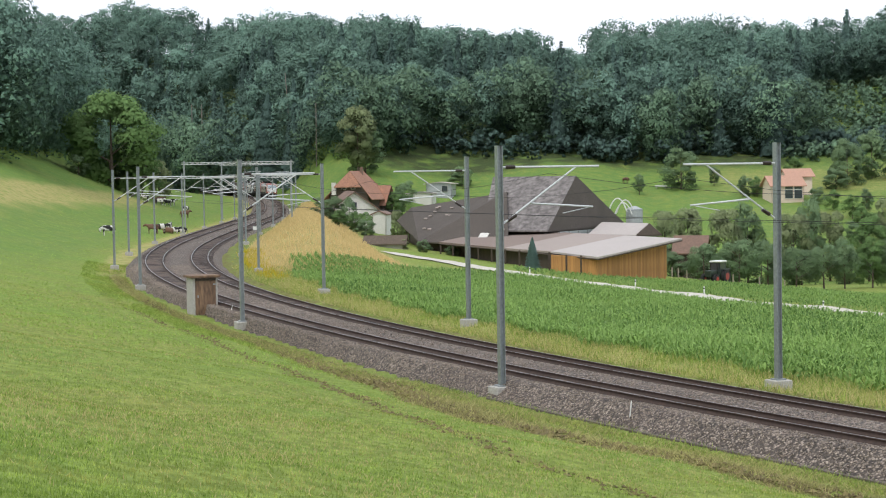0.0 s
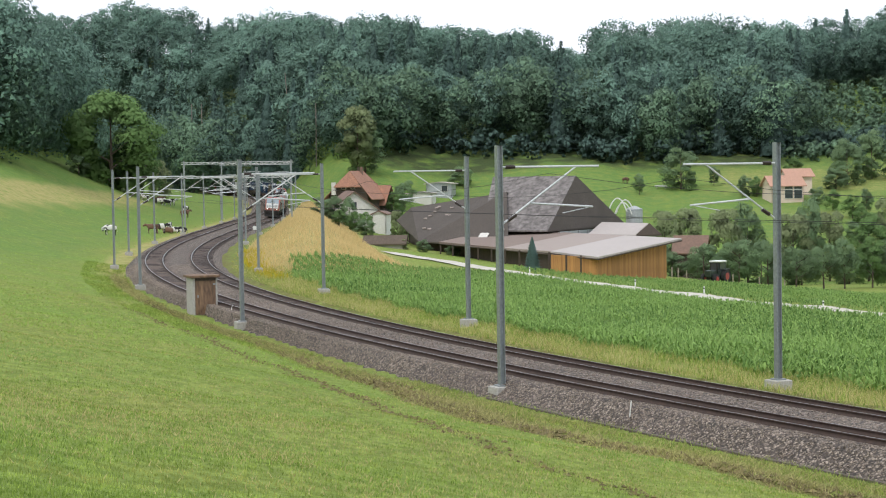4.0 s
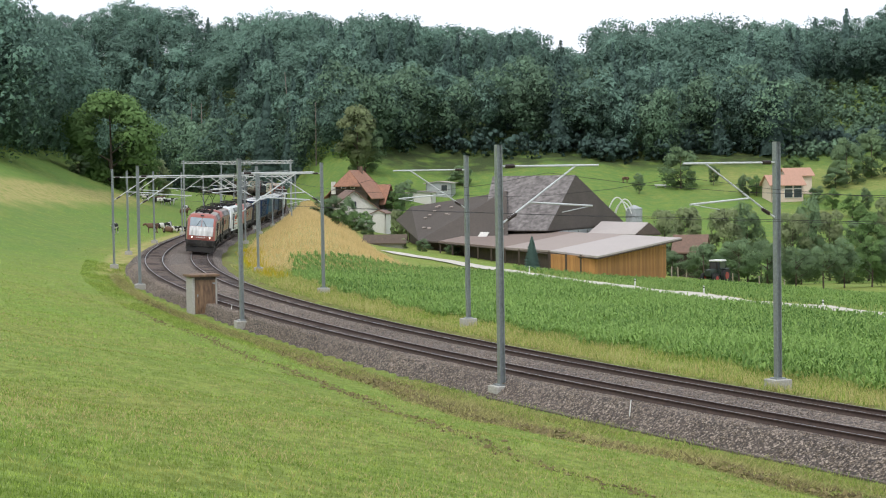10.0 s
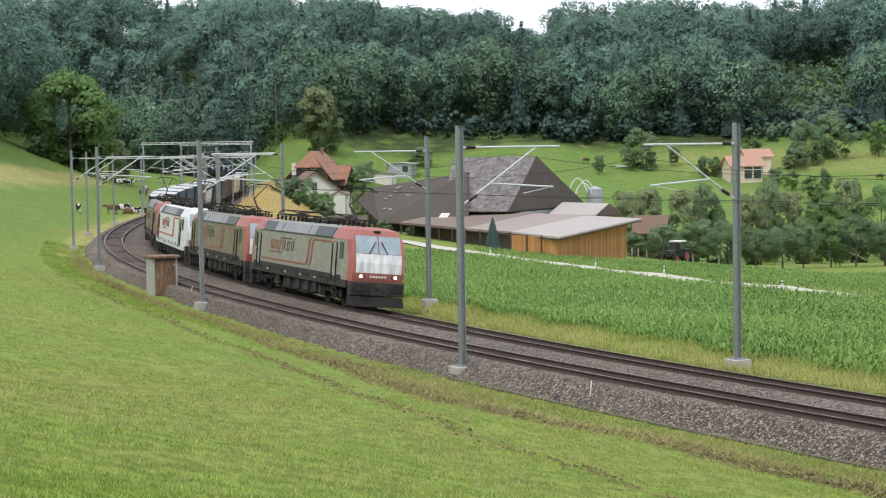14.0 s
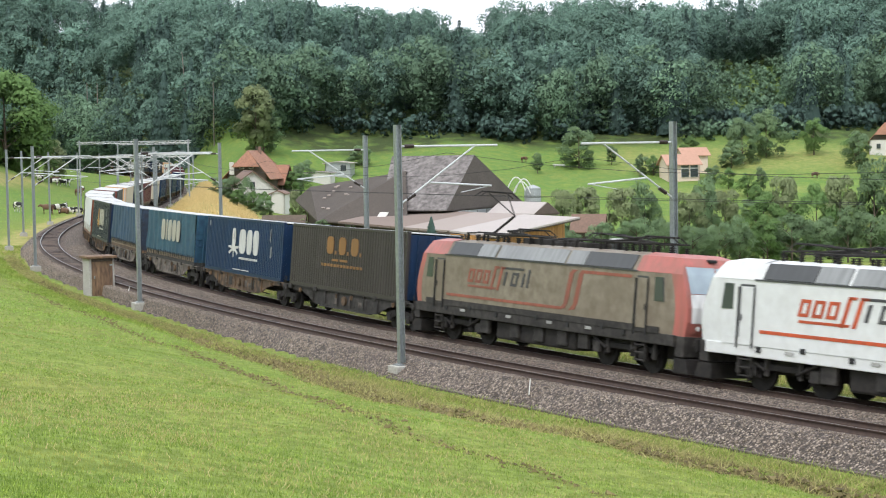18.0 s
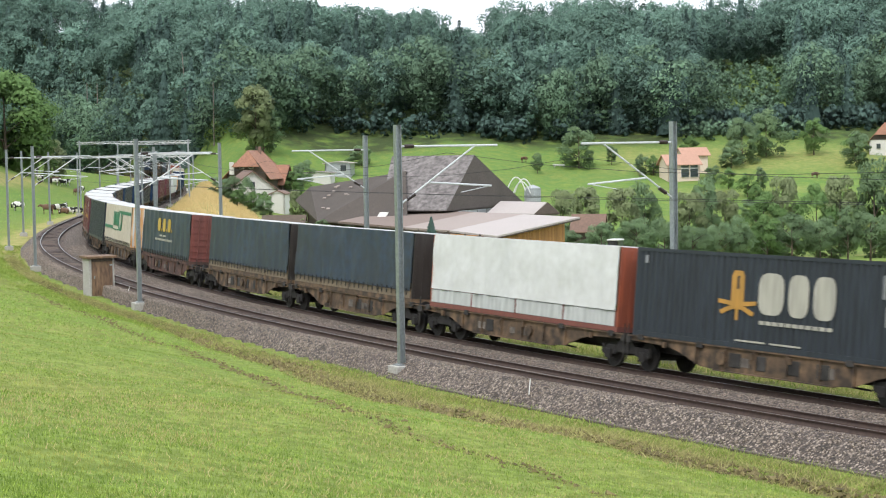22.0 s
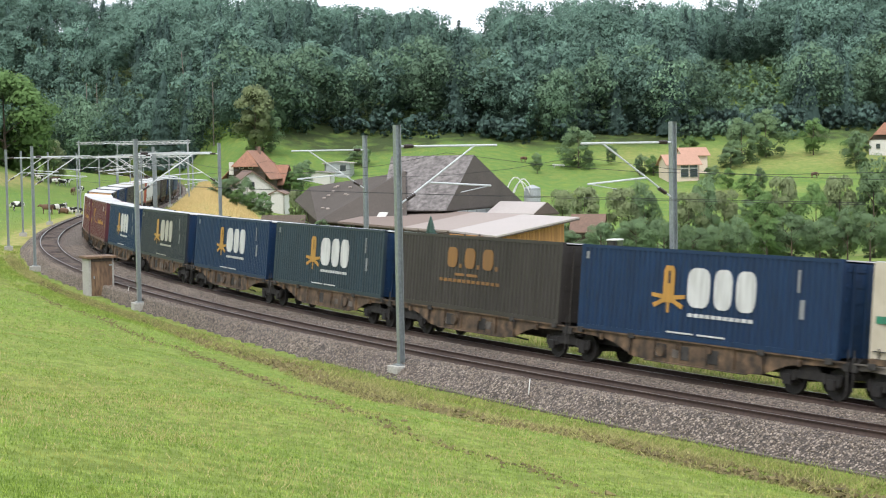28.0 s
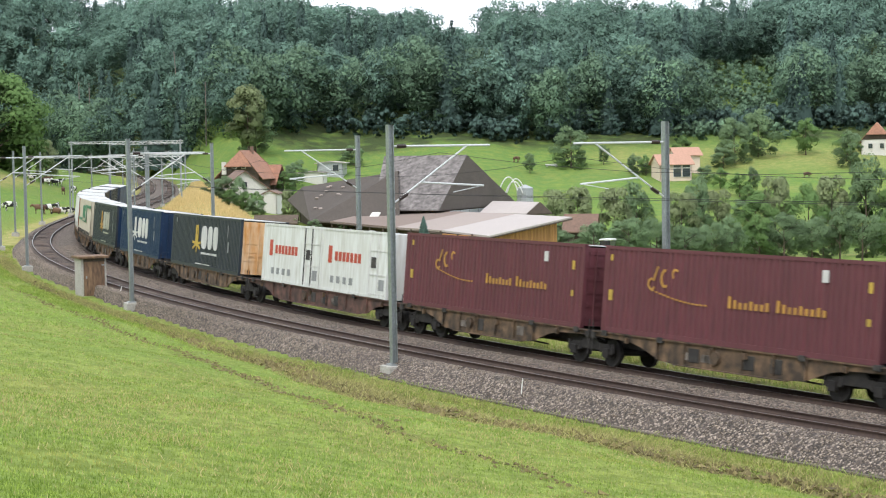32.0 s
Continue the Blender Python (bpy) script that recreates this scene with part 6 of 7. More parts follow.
def cab_bits(s0, s1, lift=0.0, front=True, top=True, lo=0, hi=8, steps=6):
    """A stretch of the cab's shell, from s0 to s1 of its length, levels lo to hi."""
    bm = B()
    lv = LEVELS[lo:hi]
    rows = []
    for i in range(steps + 1):
        s = s0 + (s1 - s0) * i / steps
        row = []
        for side in (-1, 1):
            col = []
            for z, xf in lv:
                x = 6.2 + (xf - 6.2) * s + (lift if s == s1 and front else 0)
                col.append(bm.verts.new((x, side * (half_width(z, s) + lift), z + (lift if z > 3.7 else 0))))
            row.append(col)
        rows.append(row)
    k = len(lv)
    for i in range(steps):
        for side in (0, 1):
            for j in range(k - 1):
                q = (rows[i][side][j], rows[i + 1][side][j], rows[i + 1][side][j + 1], rows[i][side][j + 1])
                bm.faces.new(q if side == 0 else q[::-1])
        if top:
            bm.faces.new((rows[i][0][-1], rows[i + 1][0][-1], rows[i + 1][1][-1], rows[i][1][-1]))
    if front:
        for j in range(k - 1):
            bm.faces.new((rows[-1][0][j], rows[-1][1][j], rows[-1][1][j + 1], rows[-1][0][j + 1]))
    bmesh.ops.recalc_face_normals(bm, faces=bm.faces[:])
    return bm


def face_patch(y0, y1, lo, hi, out, thick=0.0):
    """A patch on the cab's front between two level heights."""
    bm = B()
    zs = [z for z, _ in LEVELS]
    xs = [x for _, x in LEVELS]
    hs = [lo] + [z for z in zs if lo < z < hi] + [hi]
    rows = []
    for z in hs:
        x = float(np.interp(z, zs, xs)) + out
        w = half_width(z, 1)
        rows.append([bm.verts.new((x, max(-w, min(w, y)), z)) for y in np.linspace(y0, y1, 7)])
    for i in range(len(hs) - 1):
        for j in range(6):
            bm.faces.new((rows[i][j], rows[i][j + 1], rows[i + 1][j + 1], rows[i + 1][j]))
    return bm


def loco(body, cab, nose, stripe, ink, label, raised, red_low, dark_low=True):
    base = tagged(new("locomotive"), label, "locomotive", group="locomotives at the train's head")
    sec = [(-1.49, 1.32), (-1.49, 3.22), (-1.22, 3.72), (-0.69, 3.84), (0.69, 3.84), (1.22, 3.72), (1.49, 3.22), (1.49, 1.32)]
    bm = B()
    r = [[bm.verts.new((x, y, z)) for y, z in sec] for x in (-6.2, 6.2)]
    for j in range(len(sec)):
        k = (j + 1) % len(sec)
        bm.faces.new((r[0][j], r[1][j], r[1][k], r[0][k]))
    bm.faces.new(r[0])
    bm.faces.new(r[1][::-1])
    bmesh.ops.recalc_face_normals(bm, faces=bm.faces[:])
    part("body", bm, body, base)
    # lower skirt
    low = UNDER if dark_low else body
    part("side_sill", box(B(), -8.35, -1.475, 0.96, 8.35, 1.475, 1.32, 0.03), low, base)
    for s in (-1, 1):
        part("lower_band", box(B(), -7.6, s * 1.492 - 0.006, 1.30, 7.6, s * 1.492 + 0.006, 1.52), low, base)
        part("gutter", box(B(), -6.3, s * 1.49 - 0.03, 3.20, 6.3, s * 1.49 + 0.03, 3.25), LOUVRE, base)
        for k, x in enumerate((-6.1, -4.3, -2.4, 0.3, 2.3, 4.4, 5.6)):
            part("socket", box(B(), x, s * 1.50 - 0.012, 1.12 + 0.1 * (k % 2), x + 0.2, s * 1.50 + 0.012, 1.28 + 0.1 * (k % 2)), RUBBER, base)
        for x in (-4.9, -1.6, 1.1, 3.5):
            part("data_mark", box(B(), x, s * 1.496 - 0.005, 1.14, x + 0.35, s * 1.496 + 0.005, 1.24), DIMWHITE, base)
    for sgn in (1, -1):
        turn = Matrix.Identity(4) if sgn > 0 else Matrix.Rotation(math.pi, 4, "Z")
        c = part("cab", cab_bits(0, 0.82, front=False), body if cab is not LOCOWHITE else cab, base)
        c.matrix_basis = turn
        e = part("cab_front", cab_bits(0.80, 1, 0.006), cab, c)
        part("roof_edge", cab_bits(0.0, 0.82, 0.012, front=False, lo=4, hi=8), cab, c)
        part("nose_panel", face_patch(-1.14, 1.14, 1.72, 2.62, 0.03), nose, c)
        part("windscreen", face_patch(-1.12, -0.03, 2.64, 3.46, 0.03), SCREEN, c)
        part("windscreen", face_patch(0.03, 1.12, 2.64, 3.46, 0.03), SCREEN, c)
        part("lamp_band", face_patch(-1.12, 1.12, 1.40, 1.71, 0.03), red_low, c)
        for y in (-0.86, 0.86):
            part("headlight", rod(B(), (8.68, y, 1.56), (8.78, y, 1.56), 0.075, 14), HEADLIGHT if sgn > 0 and raised == "lead" else WHITE, c)
            part("tail_lamp", rod(B(), (8.68, y * 0.8, 1.56), (8.77, y * 0.8, 1.56), 0.05, 10), RUBBER, c)
        for y in np.linspace(-0.36, 0.36, 6):
            part("number_mark", box(B(), 8.745, y - 0.045, 1.51, 8.785, y + 0.035, 1.61), WHITE, c)
        for y in (-0.5, 0.45):
            part("wiper", rod(B(), (8.70, y, 2.62), (8.52, y * 0.3, 3.2), 0.022), RUBBER, c)
        part("roof_lamp", box(B(), 8.06, -0.16, 3.62, 8.24, 0.16, 3.72, 0.03), RUBBER, c)
        part("jumper_hose", rod(B(), (8.75, -0.4, 1.0), (8.82, -0.3, 0.55), 0.03), RUBBER, c)
        part("coupling_hook", rod(B(), (8.6, 0, 1.02), (9.0, 0, 0.98), 0.06), RUBBER, c)
        for y in (-1.0, 1.0):
            s = -1 if y < 0 else 1
            bm = B()
            prism(bm, [(7.22, 2.32), (7.72, 2.32), (7.62, 3.08), (7.22, 3.08)], s * 1.445 - 0.03, s * 1.445 + 0.03)
            part("side_window", bm, GLASS, c)
            bm = B()
            box(bm, 6.32, s * 1.488 - 0.012, 1.42, 6.86, s * 1.488 + 0.012, 3.02, 0.02)
            d = part("door", bm, body, c)
            bm = B()
            for x in (6.27, 6.93):
                rod(bm, (x, s * 1.53, 1.2), (x, s * 1.53, 3.0), 0.028)
            part("handrail", bm, RUBBER, d)
            part("door_seam", box(B(), 6.28, s * 1.482 - 0.012, 1.34, 6.90, s * 1.482 + 0.012, 3.08), LOUVRE, d)
            part("door_handle", box(B(), 6.78, s * 1.505 - 0.02, 2.0, 6.82, s * 1.505 + 0.02, 2.2), RUBBER, d)
            bm = B()
            for z in (0.38, 0.62, 0.86):
                box(bm, 6.32, s * 1.42 - 0.05, z, 6.86, s * 1.42 + 0.05, z + 0.04)
            for x in (6.32, 6.84):
                box(bm, x, s * 1.42 - 0.03, 0.36, x + 0.03, s * 1.42 + 0.03, 1.0)
            part("steps", bm, UNDER, c)
        bm = B()
        prism(bm, [(8.2, 0.16), (8.95, 0.16), (8.8, 0.62), (8.2, 0.62)], -1.3, 1.3)
        part("plough", bm, BLACK, c, "black snow plough under the buffers")
        part("buffer_beam", box(B(), 8.3, -1.35, 0.66, 8.72, 1.35, 1.30, 0.03), UNDER, c)
        for y in (-0.87, 0.87):
            bm = B()
            rod(bm, (8.6, y, 1.05), (9.05, y, 1.05), 0.11)
            box(bm, 9.05, y - 0.3, 0.86, 9.14, y + 0.3, 1.26, 0.03)
            part("buffer", bm, BLACK, c)
        f = shared("bogie", BOGIE, base, Matrix.Translation((sgn * 5.2, 0, 0)) @ Matrix.Diagonal((1.35, 1, 1.15, 1)), "sooty bogie with grey suspension")
        for dx in (-0.96, 0.96):
            shared("wheelset", WHEELSET, f, Matrix.Translation((dx, 0, 0.48)) @ Matrix.Diagonal((0.98, 1, 1.12, 1)))
        for dx in (-1.9, -0.7, 0.7, 1.9):
            part("spring", rod(B(), (sgn * 5.2 + dx, -1.2, 0.45), (sgn * 5.2 + dx, -1.2, 1.0), 0.09), UNDER, base)
        for dx in (-1.3, 1.3):
            part("axle_box", box(B(), sgn * 5.2 + dx - 0.2, -1.28, 0.42, sgn * 5.2 + dx + 0.2, -1.14, 0.78, 0.03), UNDER, base)
            part("damper", rod(B(), (sgn * 5.2 + dx * 0.5, -1.3, 0.6), (sgn * 5.2 + dx * 1.2, -1.3, 1.0), 0.05), BLACK, base)
        part("sand_pipe", rod(B(), (sgn * 7.2, -0.95, 1.0), (sgn * 6.9, -0.95, 0.2), 0.04), BLACK, base)
        part("bogie_beam", box(B(), sgn * 5.2 - 2.0, -1.2, 0.62, sgn * 5.2 + 2.0, -1.08, 0.82, 0.03), BLACK, base)
        part("traction_motor", box(B(), sgn * 5.2 - 2.3, -0.7, 0.5, sgn * 5.2 + 2.3, 0.7, 0.98), BLACK, base)
    part("transformer", box(B(), -2.6, -1.25, 0.32, 2.6, 1.25, 1.0, 0.08), BLACK, base)
    for x in (-3.3, -1.2, 0.4, 1.9, 3.2):
        part("equipment_box", box(B(), x - 0.3, -1.36, 0.45, x + 0.3, -1.2, 0.95, 0.03), UNDER, base)
    # roof slope panels
    for i, (a, b_, mt) in enumerate(((-6.0, -3.9, LOUVRE), (-3.9, -2.6, ROOFGREY), (-2.5, 2.0, ROOFGREY), (2.1, 3.2, ROOFGREY), (3.2, 6.0, LOUVRE))):
        for s in (-1, 1):
            bm = B()
            prism(bm, [(0, 0), (0, 0.53), (0.03, 0.53), (0.03, 0)], a + 0.02, b_ - 0.02)
            o = part("roof_louvre" if mt is LOUVRE else "roof_panel", bm, mt, base)
            lean = radians(-28.4) if s < 0 else radians(28.4)
            o.matrix_basis = Matrix.Translation((0, s * 1.478, 3.255)) @ Matrix.Rotation(lean, 4, "X") @ Matrix.Rotation(-math.pi / 2, 4, "Z")
    # roof gear
    rng = random.Random(5)
    for x in np.arange(-6.0, 6.1, 0.75):
        for y in (-0.72, 0.0, 0.62):
            if rng.random() < 0.8:
                bm = B()
                hgt = rng.uniform(0.2, 0.34)
                rod(bm, (x, y, 3.8), (x, y, 3.8 + hgt), 0.05, 7)
                for k in range(3):
                    rod(bm, (x, y, 3.86 + k * 0.07), (x, y, 3.89 + k * 0.07), 0.095, 8)
                part("roof_insulator", bm, BLACK, base)
    for y, z in ((-0.72, 4.1), (0.62, 4.12), (0.0, 4.08)):
        x = -6.0
        while x < 5.5:
            x2 = x + rng.uniform(1.2, 2.6)
            part("bus_bar", rod(B(), (x, y + rng.uniform(-0.08, 0.08), z), (min(x2, 6.1), y + rng.uniform(-0.08, 0.08), z + rng.uniform(-0.08, 0.06)), 0.028, 6), BLACK, base)
            x = x2
    for x0, x1, y, z in ((-2.2, -0.9, 0.6, 4.05), (0.8, 1.9, 0.5, 4.02), (-0.4, 0.3, 0.45, 3.98)):
        part("roof_box", box(B(), x0, -y, 3.8, x1, y, z, 0.03), UNDER, base)
    for x, sg in ((5.0, 1), (2.9, -1), (-2.9, 1), (-5.0, -1)):
        up = (raised in ("lead", "front") and x == 5.0) or (raised == "rear" and x == -5.0)
        bm = B()
        zb = 4.12
        box(bm, x - 0.6, -0.55, zb, x + 0.6, -0.49, zb + 0.06)
        box(bm, x - 0.6, 0.49, zb, x + 0.6, 0.55, zb + 0.06)
        box(bm, x - 0.03, -0.55, zb, x + 0.03, 0.55, zb + 0.06)
        top = 5.72 if up else 4.36
        knee = (x - sg * (1.15 if up else 1.35), 0, zb + (0.72 if up else 0.14))
        rod(bm, (x + sg * 0.35, 0, zb), knee, 0.05)
        for y in (-0.45, 0.45):
            rod(bm, knee, (x + sg * (0.25 if up else 0.5), y, top), 0.025)
        for dx in (-0.2, 0.2):
            cx = x + sg * (0.25 if up else 0.5) + dx
            rod(bm, (cx, -0.55, top), (cx, 0.55, top), 0.028)
            for s in (-1, 1):
                rod(bm, (cx, s * 0.55, top), (cx, s * 0.85, top - 0.2), 0.022)
        part("pantograph", bm, BLACK, base, "raised black pantograph" if up else "")
    # side markings, each side
    for s in (-1, 1):
        y = s * 1.496
        mx = 1 if s < 0 else -1
        q = lambda pts: [(mx * a, b_) for a, b_ in pts]
        slanted(base, "stripe", stripe, [
            q([(-6.0, 1.68), (1.95, 1.68), (1.95, 1.78), (-6.0, 1.78)]),
            q([(1.85, 1.68), (2.2, 1.74), (2.36, 1.95), (2.62, 2.95), (2.86, 3.08), (2.55, 3.08), (2.38, 2.95), (2.1, 1.9)]),
            q([(2.4, 1.68), (2.78, 1.74), (2.95, 1.95), (3.2, 2.95), (3.45, 3.08), (3.1, 3.08), (2.95, 2.95), (2.68, 1.9)]),
            q([(3.3, 2.98), (6.0, 2.98), (6.0, 3.08), (3.3, 3.08)])], y, "slanted red line along the side")

        def stroke(x0, z0, x1, z1, w, mt, name="company_mark", label=""):
            slanted(base, name, mt, [q([(x0, z0), (x0 + w, z0), (x1 + w, z1), (x1, z1)])], y, label)

        def leaning(x0, z0, w, hgt, t, mt):
            k = 0.14
            slanted(base, "company_mark", mt, [q([(x0, z0), (x0 + t, z0), (x0 + t + k, z0 + hgt), (x0 + k, z0 + hgt)]),
                                               q([(x0 + w - t, z0), (x0 + w, z0), (x0 + w + k, z0 + hgt), (x0 + w - t + k, z0 + hgt)]),
                                               q([(x0 + t, z0), (x0 + w - t, z0), (x0 + w - t + 0.02, z0 + 0.1), (x0 + t + 0.02, z0 + 0.1)]),
                                               q([(x0 + t + k - 0.02, z0 + hgt - 0.1), (x0 + w - t + k - 0.02, z0 + hgt - 0.1), (x0 + w - t + k, z0 + hgt), (x0 + t + k, z0 + hgt)])], y, "slanted block of the company mark")

        stroke(-4.45, 2.1, -4.42, 2.18, 1.95, stripe, label="red line under the company mark")
        for x0 in (-4.5, -3.95, -3.4):
            leaning(x0, 2.28, 0.42, 0.5, 0.12, stripe)
        for x0 in (-2.85, -2.4):
            stroke(x0, 2.08, x0 + 0.3, 2.95, 0.15, stripe)
            stroke(x0 + 0.3, 2.87, x0 + 0.33, 2.95, 0.3, stripe)
        stroke(-2.05, 2.87, -2.03, 2.95, 1.5, ink)
        for x0, hgt in ((-1.95, 0.5), (-0.72, 0.5), (-0.38, 0.66)):
            stroke(x0, 2.28, x0 + 0.15, 2.28 + hgt, 0.14, ink)
        leaning(-1.45, 2.28, 0.45, 0.5, 0.13, ink)
    return base


NOSE = paint("white nose panel", (0.82, 0.82, 0.81), 0.2)
for i, args in enumerate((
        (SILVER, CABRED, NOSE, STRIPE_DULL, INK, "silver electric locomotive with red cab and white nose", "lead", CABRED),
        (BROWNED, CABRED, NOSE, STRIPE_DULL, INK, "grimy brown-silver electric locomotive with faded red cabs", "front", CABRED),
        (LOCOWHITE, LOCOWHITE, NOSE, STRIPE, INK, "white electric locomotive with orange-red stripes", "front", CABRED, False),
        (BROWNED, CABRED, NOSE, STRIPE_DULL, INK, "dirty beige-brown electric locomotive with faded red cabs", "rear", CABRED))):
    TRAIN.append((loco(*args), ENDS[i], ENDS[i + 1]))


# ---- container wagons ----
def sill_mesh(L):
    """One fish-bellied side sill, near side at y 0."""
    bm = B()
    e = L - 0.35
    prism(bm, [(-e, 1.14), (e, 1.14), (e, 0.98), (e - 1.9, 0.92), (e - 2.5, 0.80), (e - 3.5, 0.46), (e - 4.2, 0.42), (-e + 4.2, 0.42), (-e + 3.5, 0.46), (-e + 2.5, 0.80),
               (-e + 1.9, 0.92), (-e, 0.98)], -0.012, 0.012)
    box(bm, -e, -0.09, 1.11, e, 0.09, 1.15)
    prism(bm, [(-e + 4.2, 0.42), (e - 4.2, 0.42), (e - 4.2, 0.39), (-e + 4.2, 0.39)], -0.09, 0.09)
    for x in np.linspace(-e + 3.4, e - 3.4, 6):
        box(bm, x - 0.02, -0.085, 0.5, x + 0.02, 0.085, 1.12)
    return bm


def wagon(L, frame_mat, label, front_bogie, rear_bogie, front_buffers, rear_buffers, seed=0):
    base = tagged(new("container_wagon"), label, "wagon", group="container wagons of the train")
    for y in (-1.18, 1.18):
        o = part("side_sill", sill_mesh(L), frame_mat, base)
        o.matrix_basis = Matrix.Translation((0, y, 0))
    bm = B()
    box(bm, -L + 0.3, -0.35, 0.62, L - 0.3, 0.35, 1.08)
    for x in np.linspace(-L + 0.5, L - 0.5, 7):
        box(bm, x - 0.12, -1.15, 0.95, x + 0.12, 1.15, 1.12)
    part("centre_beam", bm, UNDER, base)
    rnd = random.Random(seed)
    for x in (-L + 1.0, -L * 0.45, L * 0.45, L - 1.0):
        part("bracket", box(B(), x - 0.14, -1.30, 1.02, x + 0.14, -1.14, 1.20, 0.02), UNDER, base)
    for x in (-1.6, -0.5, 0.9, 2.1):
        if rnd.random() < 0.7:
            part("equipment_box", box(B(), x - 0.25, -1.22, 0.55, x + 0.25, -1.13, 0.98, 0.02), UNDER, base)
    for x in (-2.2, 2.2):
        part("brake_rod", rod(B(), (x - 1.4, -0.8, 0.5), (x + 1.4, -0.8, 0.42), 0.03), UNDER, base)
    part("air_tank", rod(B(), (-0.9, 0.55, 0.62), (0.9, 0.55, 0.62), 0.2, 12), BLACK, base)
    for x in (-L + 2.2, -0.8, 0.8, L - 2.2):
        part("lashing_hook", box(B(), x - 0.05, -1.31, 0.86, x + 0.05, -1.2, 1.05, 0.01), RUST, base)
    bm = B()
    x = rnd.uniform(-2.5, 2.5)
    rod(bm, (x, -1.22, 0.78), (x, -1.3, 0.78), 0.2, 14)
    part("hand_wheel", bm, RUST, base)
    for k in range(3):
        bm = B()
        w = rnd.uniform(0.3, 0.5)
        x = rnd.uniform(-2.6, 2.6)
        box(bm, x, -1.205, 0.6, x + w, -1.192, 0.6 + rnd.uniform(0.18, 0.34))
        part("data_plate", bm, GREYFRAME, base)
    if front_bogie is not None:
        bogie(base, front_bogie)
    if rear_bogie is not None:
        bogie(base, rear_bogie)
    if front_buffers:
        buffers(base, L - 0.02, 1)
    if rear_buffers:
        buffers(base, -L + 0.02, -1)
    for sgn in (1, -1):
        bm = B()
        box(bm, sgn * (L - 0.35) - 0.1, -1.25, 0.9, sgn * (L - 0.35) + 0.1, 1.25, 1.14)
        rod(bm, (sgn * (L - 0.3), -1.22, 0.35), (sgn * (L - 0.3), -1.22, 1.5), 0.02)
        rod(bm, (sgn * (L - 0.3), -1.22, 1.1), (sgn * (L - 0.3), -0.8, 0.8), 0.025)
        part("headstock", bm, UNDER, base)
    return base


def ribbed(L, z0, z1, depth=0.048, pitch=0.26, y=1.25):
    """Trapezoid-ribbed side walls."""
    bm = B()
    xs = []
    n = int((2 * L - 0.3) / pitch)
    st = -L + 0.15
    for i in range(n):
        a = st + i * (2 * L - 0.3) / n
        p = (2 * L - 0.3) / n
        xs += [(a, 0), (a + 0.30 * p, 0), (a + 0.45 * p, depth), (a + 0.75 * p, depth), (a + 0.9 * p, 0)]
    xs.append((L - 0.15, 0))
    for s in (-1, 1):
        lo = [bm.verts.new((x, s * (y - d), z0)) for x, d in xs]
        hi = [bm.verts.new((x, s * (y - d), z1)) for x, d in xs]
        for i in range(len(xs) - 1):
            bm.faces.new((lo[i], lo[i + 1], hi[i + 1], hi[i]) if s < 0 else (lo[i + 1], lo[i], hi[i], hi[i + 1]))
    return bm


Z0, Z1 = 1.16, 3.98


def steel_box(L, mat, label, group, end_mat=None, name="shipping_container", doors=True):
    """A ribbed steel container, doors at the leading end."""
    base = tagged(new(name), label, "container", group=group)
    part("side_wall", ribbed(L, Z0 + 0.14, Z1 - 0.1), mat, base)
    bm = B()
    for y in (-1.255, 1.175):
        box(bm, -L, y, Z0, L, y + 0.08, Z0 + 0.15)
        box(bm, -L, y, Z1 - 0.11, L, y + 0.08, Z1)
    part("rail", bm, mat, base)
    for x in (-L, L - 0.15):
        for y in (-1.262, 1.112):
            bm = B()
            box(bm, x, y, Z0, x + 0.15, y + 0.15, Z1 + 0.006, 0.01)
            part("corner_post", bm, mat, base)
    part("roof", box(B(), -L + 0.02, -1.17, Z1 - 0.05, L - 0.02, 1.17, Z1 - 0.012), ROOFTOP, base, "pale dusty roof")
    em = end_mat or mat
    part("end_wall", box(B(), -L + 0.03, -1.12, Z0, -L + 0.07, 1.12, Z1 - 0.05), em, base)
    for s in (-1, 1):
        y0, y1 = (-1.11, -0.01) if s < 0 else (0.01, 1.11)
        d = part("door", box(B(), L - 0.08, y0, Z0 + 0.08, L - 0.04, y1, Z1 - 0.1), em, base)
        for z in np.linspace(Z0 + 0.3, Z1 - 0.35, 6):
            part("door_rib", box(B(), L - 0.045, y0 + 0.08, z, L - 0.02, y1 - 0.08, z + 0.14), em, d)
        for k in (0.3, 0.75):
            bm = B()
            yy = y0 + (y1 - y0) * k
            rod(bm, (L + 0.015, yy, Z0 + 0.1), (L + 0.015, yy, Z1 - 0.12), 0.025)
            box(bm, L, yy - 0.02, Z0 + 1.0, L + 0.03, yy + 0.25, Z0 + 1.05)
            part("locking_bar", bm, em, d)
    return base


def wave_sheet(L, z0, z1, y, rng, amp=0.045, nx=74, nz=12):
    """A tarpaulin side with folds and sag."""
    P = np.zeros((nz, nx, 3))
    for j in range(nz):
        for i in range(nx):
            f, g = i / (nx - 1), j / (nz - 1)
            x = -L + 2 * L * f
            w = amp * (math.sin(x * 5.1 + 2 * g) * 0.5 + noise.noise(Vector((x * 0.9, g * 2.2, rng * 3.3))) * 1.6)
            w += 0.03 * (1 - g) ** 3 * math.sin(x * 7.5 + rng)
            P[j, i] = (x, y + max(-0.032, min(w, 0.02)) * (1 if y < 0 else -1), z0 + (z1 - z0) * g)
    return P


ROOFTOP = surface("pale roof sheet", (0.62, 0.63, 0.62), (0.42, 0.42, 0.40), 0.7, 0, 0.4, 2.0)


